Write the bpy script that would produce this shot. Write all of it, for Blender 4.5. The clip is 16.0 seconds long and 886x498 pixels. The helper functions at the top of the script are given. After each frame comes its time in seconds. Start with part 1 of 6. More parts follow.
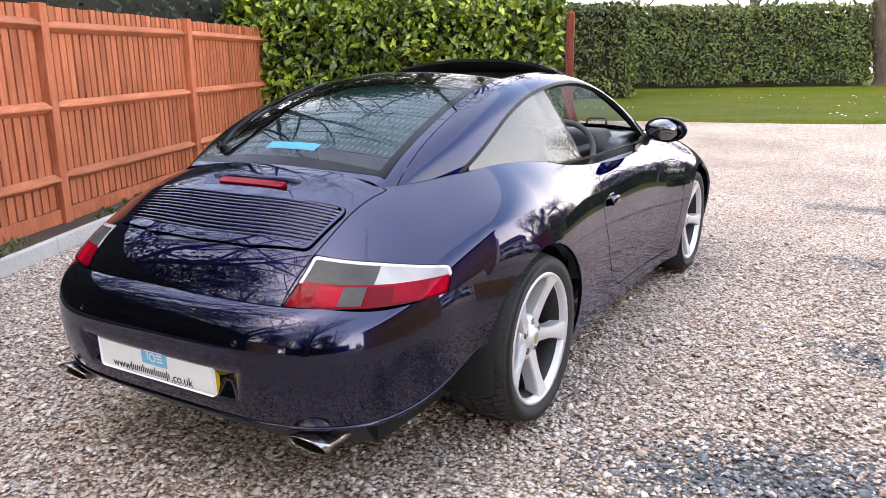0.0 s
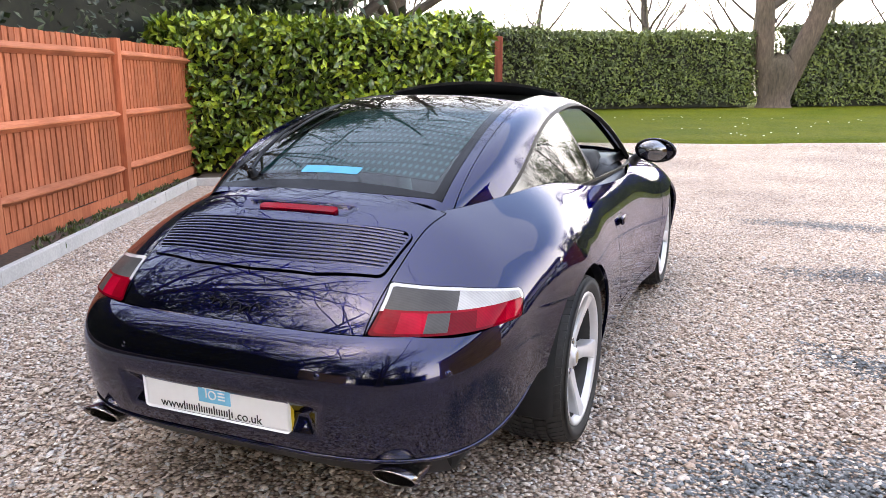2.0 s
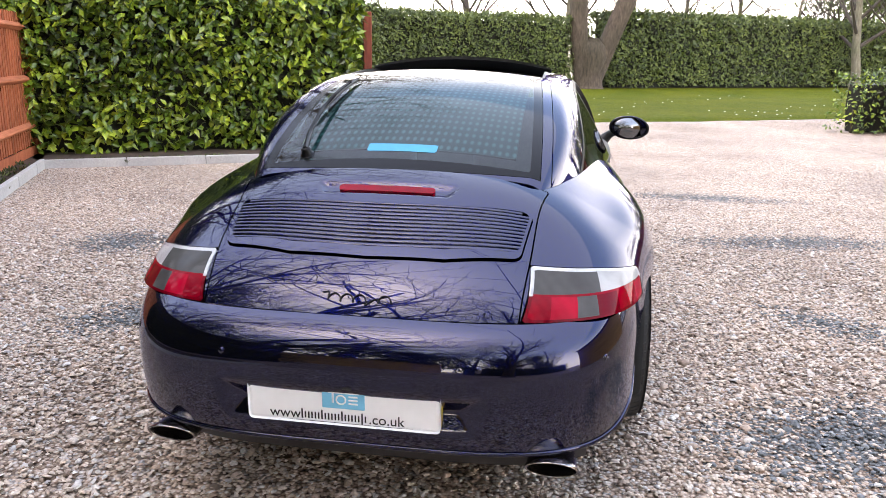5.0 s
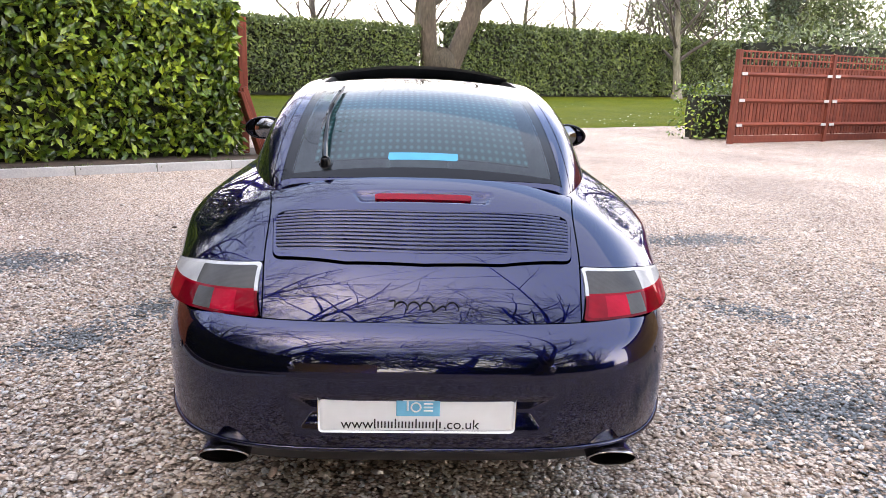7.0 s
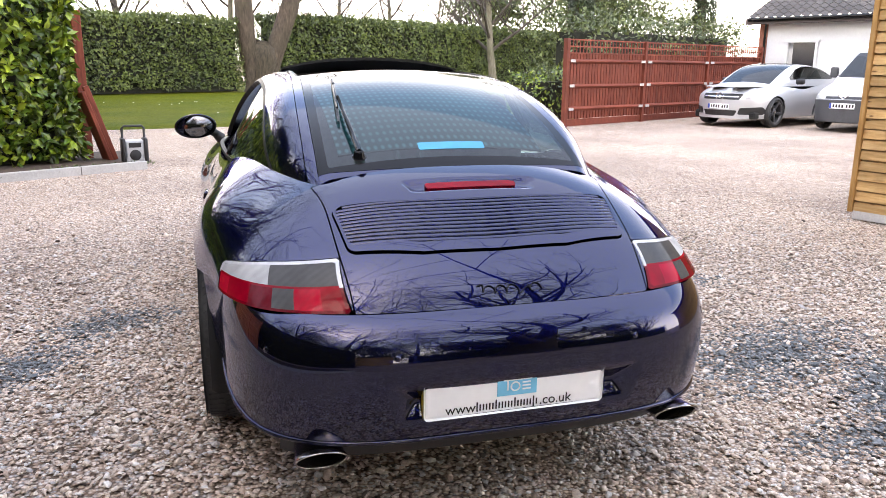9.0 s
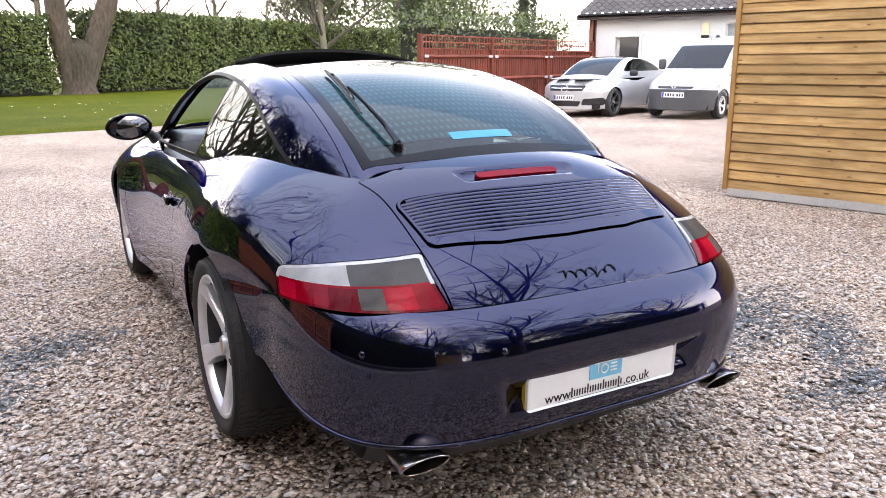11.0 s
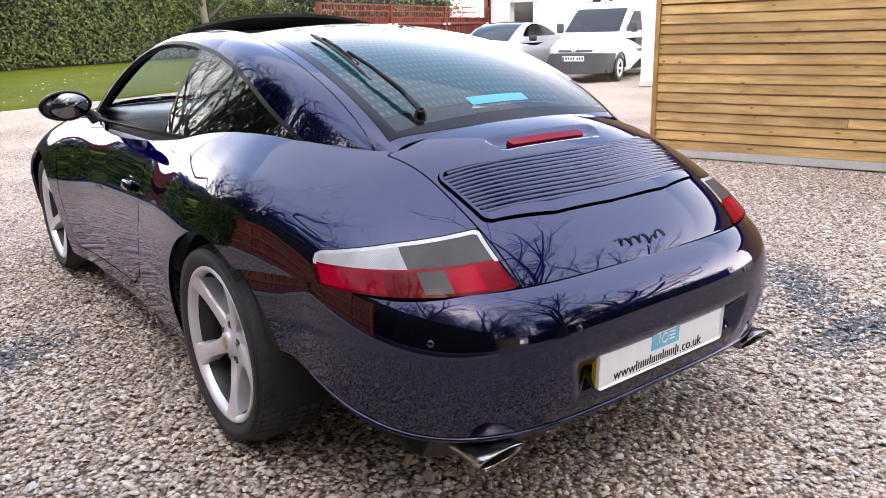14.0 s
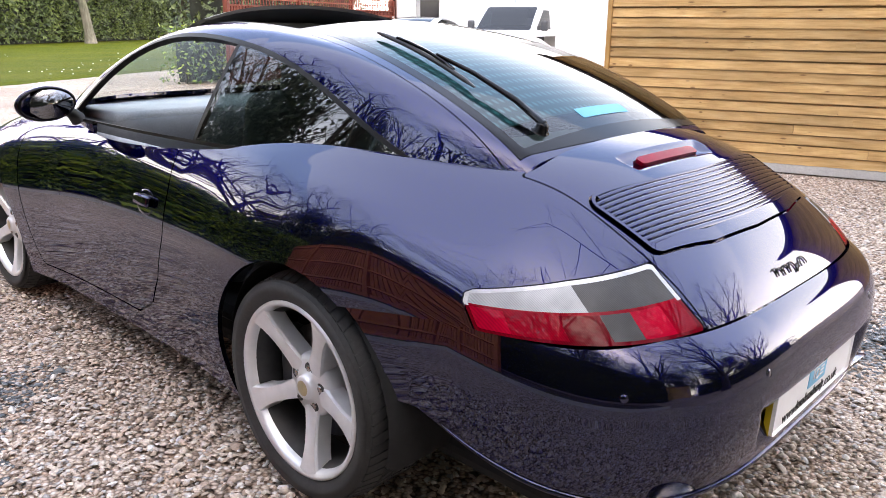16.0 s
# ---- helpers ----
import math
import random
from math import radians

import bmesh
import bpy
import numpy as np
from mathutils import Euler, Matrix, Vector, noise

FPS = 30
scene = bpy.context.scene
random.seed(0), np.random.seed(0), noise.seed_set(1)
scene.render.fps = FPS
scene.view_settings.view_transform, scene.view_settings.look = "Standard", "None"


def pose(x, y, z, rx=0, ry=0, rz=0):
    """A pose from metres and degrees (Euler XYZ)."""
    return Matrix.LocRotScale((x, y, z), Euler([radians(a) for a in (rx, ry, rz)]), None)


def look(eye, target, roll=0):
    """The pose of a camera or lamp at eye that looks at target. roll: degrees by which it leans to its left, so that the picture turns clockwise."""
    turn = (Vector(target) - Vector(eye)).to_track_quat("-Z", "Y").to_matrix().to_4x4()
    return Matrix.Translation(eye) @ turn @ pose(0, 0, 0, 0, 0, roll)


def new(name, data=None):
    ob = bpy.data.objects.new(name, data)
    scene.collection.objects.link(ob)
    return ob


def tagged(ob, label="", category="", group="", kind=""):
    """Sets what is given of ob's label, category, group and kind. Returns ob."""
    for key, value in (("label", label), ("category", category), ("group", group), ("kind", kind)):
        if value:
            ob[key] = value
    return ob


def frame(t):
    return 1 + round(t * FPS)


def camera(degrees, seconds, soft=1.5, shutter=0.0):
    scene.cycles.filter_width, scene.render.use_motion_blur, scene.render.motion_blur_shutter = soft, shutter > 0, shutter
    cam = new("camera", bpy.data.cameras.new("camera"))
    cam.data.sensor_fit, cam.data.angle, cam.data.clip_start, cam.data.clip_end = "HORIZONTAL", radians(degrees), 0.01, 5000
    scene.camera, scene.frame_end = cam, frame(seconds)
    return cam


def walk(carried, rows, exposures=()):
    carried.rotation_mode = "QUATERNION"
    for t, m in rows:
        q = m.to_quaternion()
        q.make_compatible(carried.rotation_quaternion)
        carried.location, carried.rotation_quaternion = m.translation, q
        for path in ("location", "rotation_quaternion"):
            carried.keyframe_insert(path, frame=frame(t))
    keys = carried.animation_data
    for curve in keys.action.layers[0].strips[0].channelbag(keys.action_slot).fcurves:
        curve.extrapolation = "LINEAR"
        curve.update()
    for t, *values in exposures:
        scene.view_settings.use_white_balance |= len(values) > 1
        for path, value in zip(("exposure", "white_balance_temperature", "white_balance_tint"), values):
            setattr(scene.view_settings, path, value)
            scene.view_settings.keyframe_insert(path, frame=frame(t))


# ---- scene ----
cam = camera(60.2, 16.0, soft=0.6)
METRES, EYE, TILT, LEAN, TURN = 4.735, 1.334, 0.585, -1.805, 31.4
ROWS = [
    (0.0, 0.0, 0.0, 0.0, -0.65, -14.66, 2.47),
    (0.5, -0.0269, -0.0137, 0.0049, -2.55, -14.23, 2.46),
    (1.0, -0.0496, -0.0039, 0.0046, -4.28, -13.73, 2.4),
    (1.5, -0.0723, 0.0159, 0.0049, -6.12, -13.38, 2.26),
    (2.0, -0.1081, 0.014, 0.0046, -8.24, -13.39, 2.06),
    (2.5, -0.146, 0.0055, 0.0075, -10.59, -13.84, 2.08),
    (3.0, -0.1726, 0.0169, 0.0048, -12.97, -14.54, 2.23),
    (3.5, -0.2009, 0.0457, 0.0062, -15.27, -15.14, 2.43),
    (6.0, -0.3324, 0.1105, 0.0034, -27.31, -14.93, -0.67),
    (6.5, -0.36, 0.1269, 0.0035, -30.33, -14.76, -0.69),
    (7.0, -0.3993, 0.136, 0.0076, -33.81, -14.76, -0.51),
    (7.5, -0.4257, 0.1507, 0.005, -37.48, -14.9, -0.25),
    (8.0, -0.4523, 0.1851, 0.0038, -41.09, -15.12, -0.01),
    (8.5, -0.4848, 0.2066, 0.0037, -44.56, -15.31, 0.23),
    (9.0, -0.5198, 0.2264, 0.0057, -47.78, -15.28, 0.32),
    (11.5, -0.5894, 0.3689, -0.0019, -62.78, -15.71, 0.81),
    (12.0, -0.5786, 0.3798, -0.0031, -64.16, -15.88, 1.05),
    (12.5, -0.5799, 0.3867, -0.0048, -65.03, -16.23, 1.42),
    (13.0, -0.5924, 0.3956, -0.0021, -65.97, -16.73, 1.8),
    (13.5, -0.6065, 0.4118, -0.0015, -67.29, -17.35, 1.88),
    (14.0, -0.6006, 0.4396, -0.0056, -69.11, -17.89, 1.57),
    (14.5, -0.5818, 0.4755, -0.004, -71.23, -18.3, 0.9),
    (15.0, -0.5817, 0.5128, -0.006, -73.57, -18.58, 0.15),
    (15.5, -0.5898, 0.5527, -0.0008, -75.67, -18.57, -0.36),
    (16.0, -0.5852, 0.5814, -0.0016, -77.28, -18.43, -0.61),
]
walk(cam, [(t, pose(1.90, -2.38, EYE, TILT, LEAN, TURN) @ pose(METRES * x, METRES * y, METRES * z, 90 + pitch, roll, yaw)) for t, x, y, z, yaw, pitch, roll in ROWS],
     exposures=[(0.0, 2.68, 7450, 12), (13.5, 2.68, 7450, 12), (16.0, 2.86, 7450, 12)])

# ---- sky and sun: bright high cloud over a spring day ----
SUN_EL, SUN_AZ = 62.0, 215.0      # degrees; azimuth from +y towards +x
world = bpy.data.worlds.new("sky")
scene.world = world
world.use_nodes = True
wn, wl = world.node_tree.nodes, world.node_tree.links
wn.clear()
w_out, w_bg = wn.new("ShaderNodeOutputWorld"), wn.new("ShaderNodeBackground")
w_sky, w_mix = wn.new("ShaderNodeTexSky"), wn.new("ShaderNodeMix")
w_noise, w_ramp, w_co = wn.new("ShaderNodeTexNoise"), wn.new("ShaderNodeValToRGB"), wn.new("ShaderNodeTexCoord")
w_map = wn.new("ShaderNodeMapping")
w_sky.sky_type, w_sky.sun_disc = "NISHITA", False
w_sky.sun_elevation, w_sky.sun_rotation = radians(SUN_EL), radians(SUN_AZ)
w_map.inputs["Scale"].default_value = (1.0, 1.0, 2.2)
w_noise.inputs["Scale"].default_value, w_noise.inputs["Detail"].default_value = 2.3, 5.0
w_ramp.color_ramp.elements[0].position, w_ramp.color_ramp.elements[1].position = 0.25, 0.7
w_ramp.color_ramp.elements[0].color, w_ramp.color_ramp.elements[1].color = (0.72, 0.72, 0.72, 1), (1, 1, 1, 1)
w_mix.data_type = "RGBA"
w_mix.inputs["B"].default_value = (9.3, 9.0, 8.9, 1.0)
w_bg.inputs["Strength"].default_value = 0.15
wl.new(w_co.outputs["Generated"], w_map.inputs["Vector"])
wl.new(w_map.outputs["Vector"], w_noise.inputs["Vector"])
wl.new(w_noise.outputs["Fac"], w_ramp.inputs["Fac"])
# thick white haze low down, thinner cloud overhead
w_sep, w_low, w_mul = wn.new("ShaderNodeSeparateXYZ"), wn.new("ShaderNodeMapRange"), wn.new("ShaderNodeMath")
w_low.interpolation_type = "SMOOTHSTEP"
w_low.inputs["From Min"].default_value, w_low.inputs["From Max"].default_value = 0.10, 0.58
w_low.inputs["To Min"].default_value, w_low.inputs["To Max"].default_value = 1.0, 0.02
w_mul.operation = "MULTIPLY"
wl.new(w_co.outputs["Generated"], w_sep.inputs["Vector"])
wl.new(w_sep.outputs["Z"], w_low.inputs["Value"])
wl.new(w_low.outputs["Result"], w_mul.inputs[0])
wl.new(w_ramp.outputs["Color"], w_mul.inputs[1])
wl.new(w_mul.outputs[0], w_mix.inputs["Factor"])
wl.new(w_sky.outputs["Color"], w_mix.inputs["A"])
wl.new(w_mix.outputs["Result"], w_bg.inputs["Color"])
wl.new(w_bg.outputs["Background"], w_out.inputs["Surface"])

sun_data = bpy.data.lights.new("sun", "SUN")
sun_data.energy, sun_data.angle, sun_data.color = 0.35, radians(150), (1.0, 0.90, 0.78)
sun = new("sun", sun_data)
az, el = radians(SUN_AZ), radians(SUN_EL)
sun.matrix_world = look((0, 0, 0), (-math.sin(az) * math.cos(el), -math.cos(az) * math.cos(el), -math.sin(el)))
sun.location = (0, 0, 20)

# ---- materials ----
def material(name):
    m = bpy.data.materials.new(name)
    m.use_nodes = True
    return m, m.node_tree.nodes, m.node_tree.links, m.node_tree.nodes["Principled BSDF"]


def coords(nodes, links, scale=(1, 1, 1), space="Object", rot=(0, 0, 0)):
    co, mp = nodes.new("ShaderNodeTexCoord"), nodes.new("ShaderNodeMapping")
    mp.inputs["Scale"].default_value = scale
    mp.inputs["Rotation"].default_value = rot
    links.new(co.outputs[space], mp.inputs["Vector"])
    return mp.outputs["Vector"]


def noise_tex(nodes, links, vec, scale, detail=4.0, rough=0.55):
    n = nodes.new("ShaderNodeTexNoise")
    n.inputs["Scale"].default_value, n.inputs["Detail"].default_value, n.inputs["Roughness"].default_value = scale, detail, rough
    links.new(vec, n.inputs["Vector"])
    return n.outputs["Fac"]


def ramp(nodes, links, fac, stops):
    r = nodes.new("ShaderNodeValToRGB")
    e = r.color_ramp.elements
    while len(e) < len(stops):
        e.new(0.5)
    for k, (pos, col) in enumerate(stops):
        e[k].position, e[k].color = pos, (*col, 1)
    links.new(fac, r.inputs["Fac"])
    return r.outputs["Color"]


def mix(nodes, links, fac, a, b, blend="MIX"):
    m = nodes.new("ShaderNodeMix")
    m.data_type, m.blend_type = "RGBA", blend
    for key, v in (("Factor", fac), ("A", a), ("B", b)):
        if isinstance(v, (int, float)):
            m.inputs[key].default_value = v
        elif isinstance(v, tuple):
            m.inputs[key].default_value = (*v, 1)
        else:
            links.new(v, m.inputs[key])
    return m.outputs["Result"]


def bump(nodes, links, height, strength, distance, bsdf):
    b = nodes.new("ShaderNodeBump")
    b.inputs["Strength"].default_value, b.inputs["Distance"].default_value = strength, distance
    links.new(height, b.inputs["Height"])
    links.new(b.outputs["Normal"], bsdf.inputs["Normal"])
    return b


def plain(name, color, rough=0.5, metal=0.0, spread=0.15, scale=30.0, bumps=0.0, coat=0.0, spec=0.5):
    """A surface of one colour with slight grain, marks and relief."""
    m, n, l, b = material(name)
    v = coords(n, l)
    f = noise_tex(n, l, v, scale, 6.0)
    g = noise_tex(n, l, v, scale * 0.08, 3.0)
    lo, hi = tuple(c * (1 - spread) for c in color), tuple(min(1.0, c * (1 + spread)) for c in color)
    c1 = ramp(n, l, f, [(0.3, lo), (0.7, hi)])
    c2 = ramp(n, l, g, [(0.35, (1 - spread,) * 3), (0.65, (1, 1, 1))])
    l.new(mix(n, l, 1.0, c1, c2, "MULTIPLY"), b.inputs["Base Color"])
    rr = n.new("ShaderNodeMapRange")
    rr.inputs["To Min"].default_value, rr.inputs["To Max"].default_value = rough * 0.85, min(1.0, rough * 1.15)
    l.new(f, rr.inputs["Value"])
    l.new(rr.outputs["Result"], b.inputs["Roughness"])
    b.inputs["Metallic"].default_value, b.inputs["Coat Weight"].default_value = metal, coat
    b.inputs["Coat Roughness"].default_value = 0.03
    b.inputs["Specular IOR Level"].default_value = spec
    if metal == 1.0:
        b.inputs["Specular Tint"].default_value = (0.12, 0.13, 0.5, 1)
    if bumps:
        bump(n, l, f, bumps, 0.002, b)
    return m


def wood(name, dark, mid, light, grain_axis=2, stretch=14.0, rough=0.65, knots=False):
    m, n, l, b = material(name)
    info = n.new("ShaderNodeObjectInfo")
    sc = [stretch] * 3
    sc[grain_axis] = 1.2
    co, add, mp = n.new("ShaderNodeTexCoord"), n.new("ShaderNodeVectorMath"), n.new("ShaderNodeMapping")
    add.operation = "MULTIPLY_ADD"
    comb = n.new("ShaderNodeCombineXYZ")
    for k in range(3):
        l.new(info.outputs["Random"], comb.inputs[k])
    l.new(comb.outputs[0], add.inputs[0])
    add.inputs[1].default_value = (31, 17, 23)
    l.new(co.outputs["Object"], add.inputs[2])
    mp.inputs["Scale"].default_value = sc
    l.new(add.outputs[0], mp.inputs["Vector"])
    f = noise_tex(n, l, mp.outputs["Vector"], 3.0, 6.0, 0.65)
    col = ramp(n, l, f, [(0.25, dark), (0.5, mid), (0.75, light)])
    tone = n.new("ShaderNodeMapRange")
    tone.inputs["To Min"].default_value, tone.inputs["To Max"].default_value = 0.82, 1.12
    l.new(info.outputs["Random"], tone.inputs["Value"])
    t2 = n.new("ShaderNodeCombineColor")
    for k in range(3):
        l.new(tone.outputs["Result"], t2.inputs[k])
    col = mix(n, l, 1.0, col, t2.outputs["Color"], "MULTIPLY")
    stain = noise_tex(n, l, add.outputs[0], 1.6, 4.0)
    col = mix(n, l, 1.0, col, ramp(n, l, stain, [(0.35, (0.72, 0.70, 0.68)), (0.6, (1, 1, 1))]), "MULTIPLY")
    if knots:
        vo = n.new("ShaderNodeTexVoronoi")
        km = n.new("ShaderNodeMapping")
        ks = [13.0] * 3
        ks[grain_axis] = 4.5
        km.inputs["Scale"].default_value = ks
        l.new(add.outputs[0], km.inputs["Vector"])
        l.new(km.outputs["Vector"], vo.inputs["Vector"])
        vo.inputs["Scale"].default_value = 1.0
        k1 = ramp(n, l, vo.outputs["Distance"], [(0.06, (0.22, 0.13, 0.07)), (0.13, (1, 1, 1))])
        col = mix(n, l, 0.85, col, k1, "MULTIPLY")
    l.new(col, b.inputs["Base Color"])
    b.inputs["Roughness"].default_value = rough
    b.inputs["Specular IOR Level"].default_value = 0.3
    bump(n, l, f, 0.5, 0.002, b)
    return m


def paint(name, color, flake, rough=0.28, metal=0.55, spec=0.5):
    """Metallic car paint under clear coat, with faint dust."""
    m, n, l, b = material(name)
    v = coords(n, l)
    vo = n.new("ShaderNodeTexVoronoi")
    vo.inputs["Scale"].default_value = 1800.0
    l.new(v, vo.inputs["Vector"])
    f = noise_tex(n, l, v, 5.0, 5.0)
    col = mix(n, l, ramp(n, l, vo.outputs["Color"], [(0.55, (0, 0, 0)), (0.95, (0.5, 0.5, 0.5))]), color, flake)
    l.new(col, b.inputs["Base Color"])
    b.inputs["Metallic"].default_value, b.inputs["Roughness"].default_value = metal, rough
    b.inputs["Coat Weight"].default_value, b.inputs["Coat IOR"].default_value = 1.0, 1.60
    b.inputs["Specular IOR Level"].default_value = spec
    if metal == 1.0:
        b.inputs["Specular Tint"].default_value = (0.12, 0.13, 0.5, 1)
    cr = n.new("ShaderNodeMapRange")
    cr.inputs["To Min"].default_value, cr.inputs["To Max"].default_value = 0.0, 0.02
    l.new(f, cr.inputs["Value"])
    l.new(cr.outputs["Result"], b.inputs["Coat Roughness"])
    return m


def glass(name, tint, gloss_ior=1.5):
    """A thin pane: tinted see-through under a sharp gloss."""
    m, n, l, b = material(name)
    n.remove(b)
    out = [k for k in n if k.type == "OUTPUT_MATERIAL"][0]
    tr, gl, lw, mx = (n.new("ShaderNodeBsdfTransparent"), n.new("ShaderNodeBsdfGlossy"), n.new("ShaderNodeLayerWeight"), n.new("ShaderNodeMixShader"))
    tr.inputs["Color"].default_value = (*tint, 1)
    gl.inputs["Roughness"].default_value = 0.0
    f0 = ((gloss_ior - 1) / (gloss_ior + 1)) ** 2 * 1.6
    pw, mr = n.new("ShaderNodeMath"), n.new("ShaderNodeMapRange")
    pw.operation = "POWER"
    pw.inputs[1].default_value = 5.0
    l.new(lw.outputs["Facing"], pw.inputs[0])
    l.new(pw.outputs[0], mr.inputs["Value"])
    mr.inputs["To Min"].default_value = f0
    l.new(mr.outputs["Result"], mx.inputs["Fac"])
    l.new(tr.outputs[0], mx.inputs[1])
    l.new(gl.outputs[0], mx.inputs[2])
    l.new(mx.outputs[0], out.inputs["Surface"])
    return m


def leaf_material(name, dark, mid, light, rough=0.35, world_scale=1.2):
    m, n, l, b = material(name)
    geo = n.new("ShaderNodeNewGeometry")
    v = coords(n, l)
    big = noise_tex(n, l, v, world_scale, 3.0)
    add = n.new("ShaderNodeMath")
    add.operation = "MULTIPLY_ADD"
    l.new(geo.outputs["Random Per Island"], add.inputs[0])
    add.inputs[1].default_value = 0.65
    half = n.new("ShaderNodeMath")
    half.operation = "MULTIPLY_ADD"
    l.new(big, half.inputs[0])
    half.inputs[1].default_value, half.inputs[2].default_value = 0.9, -0.28
    l.new(half.outputs[0], add.inputs[2])
    l.new(ramp(n, l, add.outputs[0], [(0.1, dark), (0.5, mid), (0.95, light)]), b.inputs["Base Color"])
    b.inputs["Roughness"].default_value = rough
    b.inputs["Transmission Weight"].default_value = 0.0
    b.inputs["Subsurface Weight"].default_value = 0.0
    b.inputs["Specular IOR Level"].default_value = 0.5
    return m


def bark(name, dark, light, scale=6.0):
    m, n, l, b = material(name)
    v = coords(n, l, (scale, scale, scale * 0.22))
    f = noise_tex(n, l, v, 2.0, 8.0, 0.7)
    g = noise_tex(n, l, coords(n, l), 0.7, 3.0)
    c = ramp(n, l, f, [(0.3, dark), (0.7, light)])
    l.new(mix(n, l, 1.0, c, ramp(n, l, g, [(0.35, (0.65, 0.72, 0.6)), (0.65, (1, 1, 1))]), "MULTIPLY"), b.inputs["Base Color"])
    b.inputs["Roughness"].default_value = 0.9
    bump(n, l, f, 0.9, 0.03, b)
    return m


# pale gravel: one cell of the pattern is one stone
def gravel_colours(n, l, value):
    return ramp(n, l, value, [(0.0, (0.138, 0.112, 0.0946)), (0.10, (0.396, 0.292, 0.224)), (0.30, (0.619, 0.5, 0.404)),
                              (0.58, (0.757, 0.663, 0.568)), (0.75, (0.637, 0.525, 0.439)), (0.88, (0.801, 0.766, 0.724)), (1.0, (0.379, 0.362, 0.353))])


PATCHES = [(1.7, 0.05, 0.62, 0.30, 20), (1.55, -0.75, 0.42, 0.14, 0), (1.95, 1.35, 0.35, 0.16, -30), (2.3, 3.3, 0.75, 0.22, 10), (2.0, 5.2, 0.8, 0.2, 0),
           (-1.65, 0.75, 0.34, 0.20, 50), (-1.35, 1.3, 0.3, 0.2, 30), (-2.6, 2.2, 0.35, 0.3, 0), (1.9, -0.35, 0.45, 0.16, 40)]


def slate_patches(n, l):
    """Where bluish slate chippings lie among the pale stones: soft ovals on the ground, broken up by noise."""
    co = n.new("ShaderNodeTexCoord")
    total = None
    for x, y, a, c, turn in PATCHES:
        mp = n.new("ShaderNodeMapping")
        mp.vector_type = "TEXTURE"
        mp.inputs["Location"].default_value, mp.inputs["Rotation"].default_value = (x, y, 0), (0, 0, radians(turn))
        mp.inputs["Scale"].default_value = (a, c, 1)
        l.new(co.outputs["Object"], mp.inputs["Vector"])
        ln = n.new("ShaderNodeVectorMath")
        ln.operation = "LENGTH"
        l.new(mp.outputs["Vector"], ln.inputs[0])
        mr = n.new("ShaderNodeMapRange")
        mr.inputs["From Min"].default_value, mr.inputs["From Max"].default_value = 1.35, 0.2
        l.new(ln.outputs["Value"], mr.inputs["Value"])
        if total is None:
            total = mr.outputs["Result"]
        else:
            mx = n.new("ShaderNodeMath")
            mx.operation = "MAXIMUM"
            l.new(total, mx.inputs[0])
            l.new(mr.outputs["Result"], mx.inputs[1])
            total = mx.outputs[0]
    return total


def gravel_ground():
    m, n, l, b = material("gravel_bed")
    v = coords(n, l)
    warp = n.new("ShaderNodeTexNoise")
    warp.inputs["Scale"].default_value = 60.0
    l.new(v, warp.inputs["Vector"])
    ad = n.new("ShaderNodeVectorMath")
    ad.operation = "MULTIPLY_ADD"
    l.new(warp.outputs["Color"], ad.inputs[0])
    ad.inputs[1].default_value = (0.012, 0.012, 0.0)
    l.new(v, ad.inputs[2])
    vo = n.new("ShaderNodeTexVoronoi")
    vo.inputs["Scale"].default_value = 68.0
    l.new(ad.outputs[0], vo.inputs["Vector"])
    sep = n.new("ShaderNodeSeparateColor")
    l.new(vo.outputs["Color"], sep.inputs["Color"])
    col = gravel_colours(n, l, sep.outputs["Red"])
    slate = ramp(n, l, sep.outputs["Green"], [(0.0, (0.11, 0.125, 0.135)), (0.5, (0.19, 0.21, 0.225)), (1.0, (0.31, 0.33, 0.34))])
    thr = n.new("ShaderNodeMath")
    thr.operation = "GREATER_THAN"
    sc = n.new("ShaderNodeMath")
    sc.operation = "MULTIPLY"
    l.new(slate_patches(n, l), sc.inputs[0])
    sc.inputs[1].default_value = 0.85
    l.new(sc.outputs[0], thr.inputs[0])
    l.new(sep.outputs["Blue"], thr.inputs[1])
    col = mix(n, l, thr.outputs[0], col, slate)
    big = noise_tex(n, l, v, 0.55, 4.0)
    col = mix(n, l, 1.0, col, ramp(n, l, big, [(0.35, (0.78, 0.76, 0.76)), (0.62, (1.08, 1.06, 1.04))]), "MULTIPLY")
    # shade in the gaps between stones, multiplied into the base colour
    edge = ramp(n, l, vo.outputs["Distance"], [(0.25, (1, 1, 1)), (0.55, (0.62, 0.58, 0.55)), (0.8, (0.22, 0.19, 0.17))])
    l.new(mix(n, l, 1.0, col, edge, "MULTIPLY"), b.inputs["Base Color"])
    b.inputs["Roughness"].default_value = 0.85
    b.inputs["Specular IOR Level"].default_value = 0.2
    inv = n.new("ShaderNodeMath")
    inv.operation = "SUBTRACT"
    inv.inputs[0].default_value = 1.0
    l.new(vo.outputs["Distance"], inv.inputs[1])
    bump(n, l, inv.outputs[0], 0.9, 0.012, b)
    return m


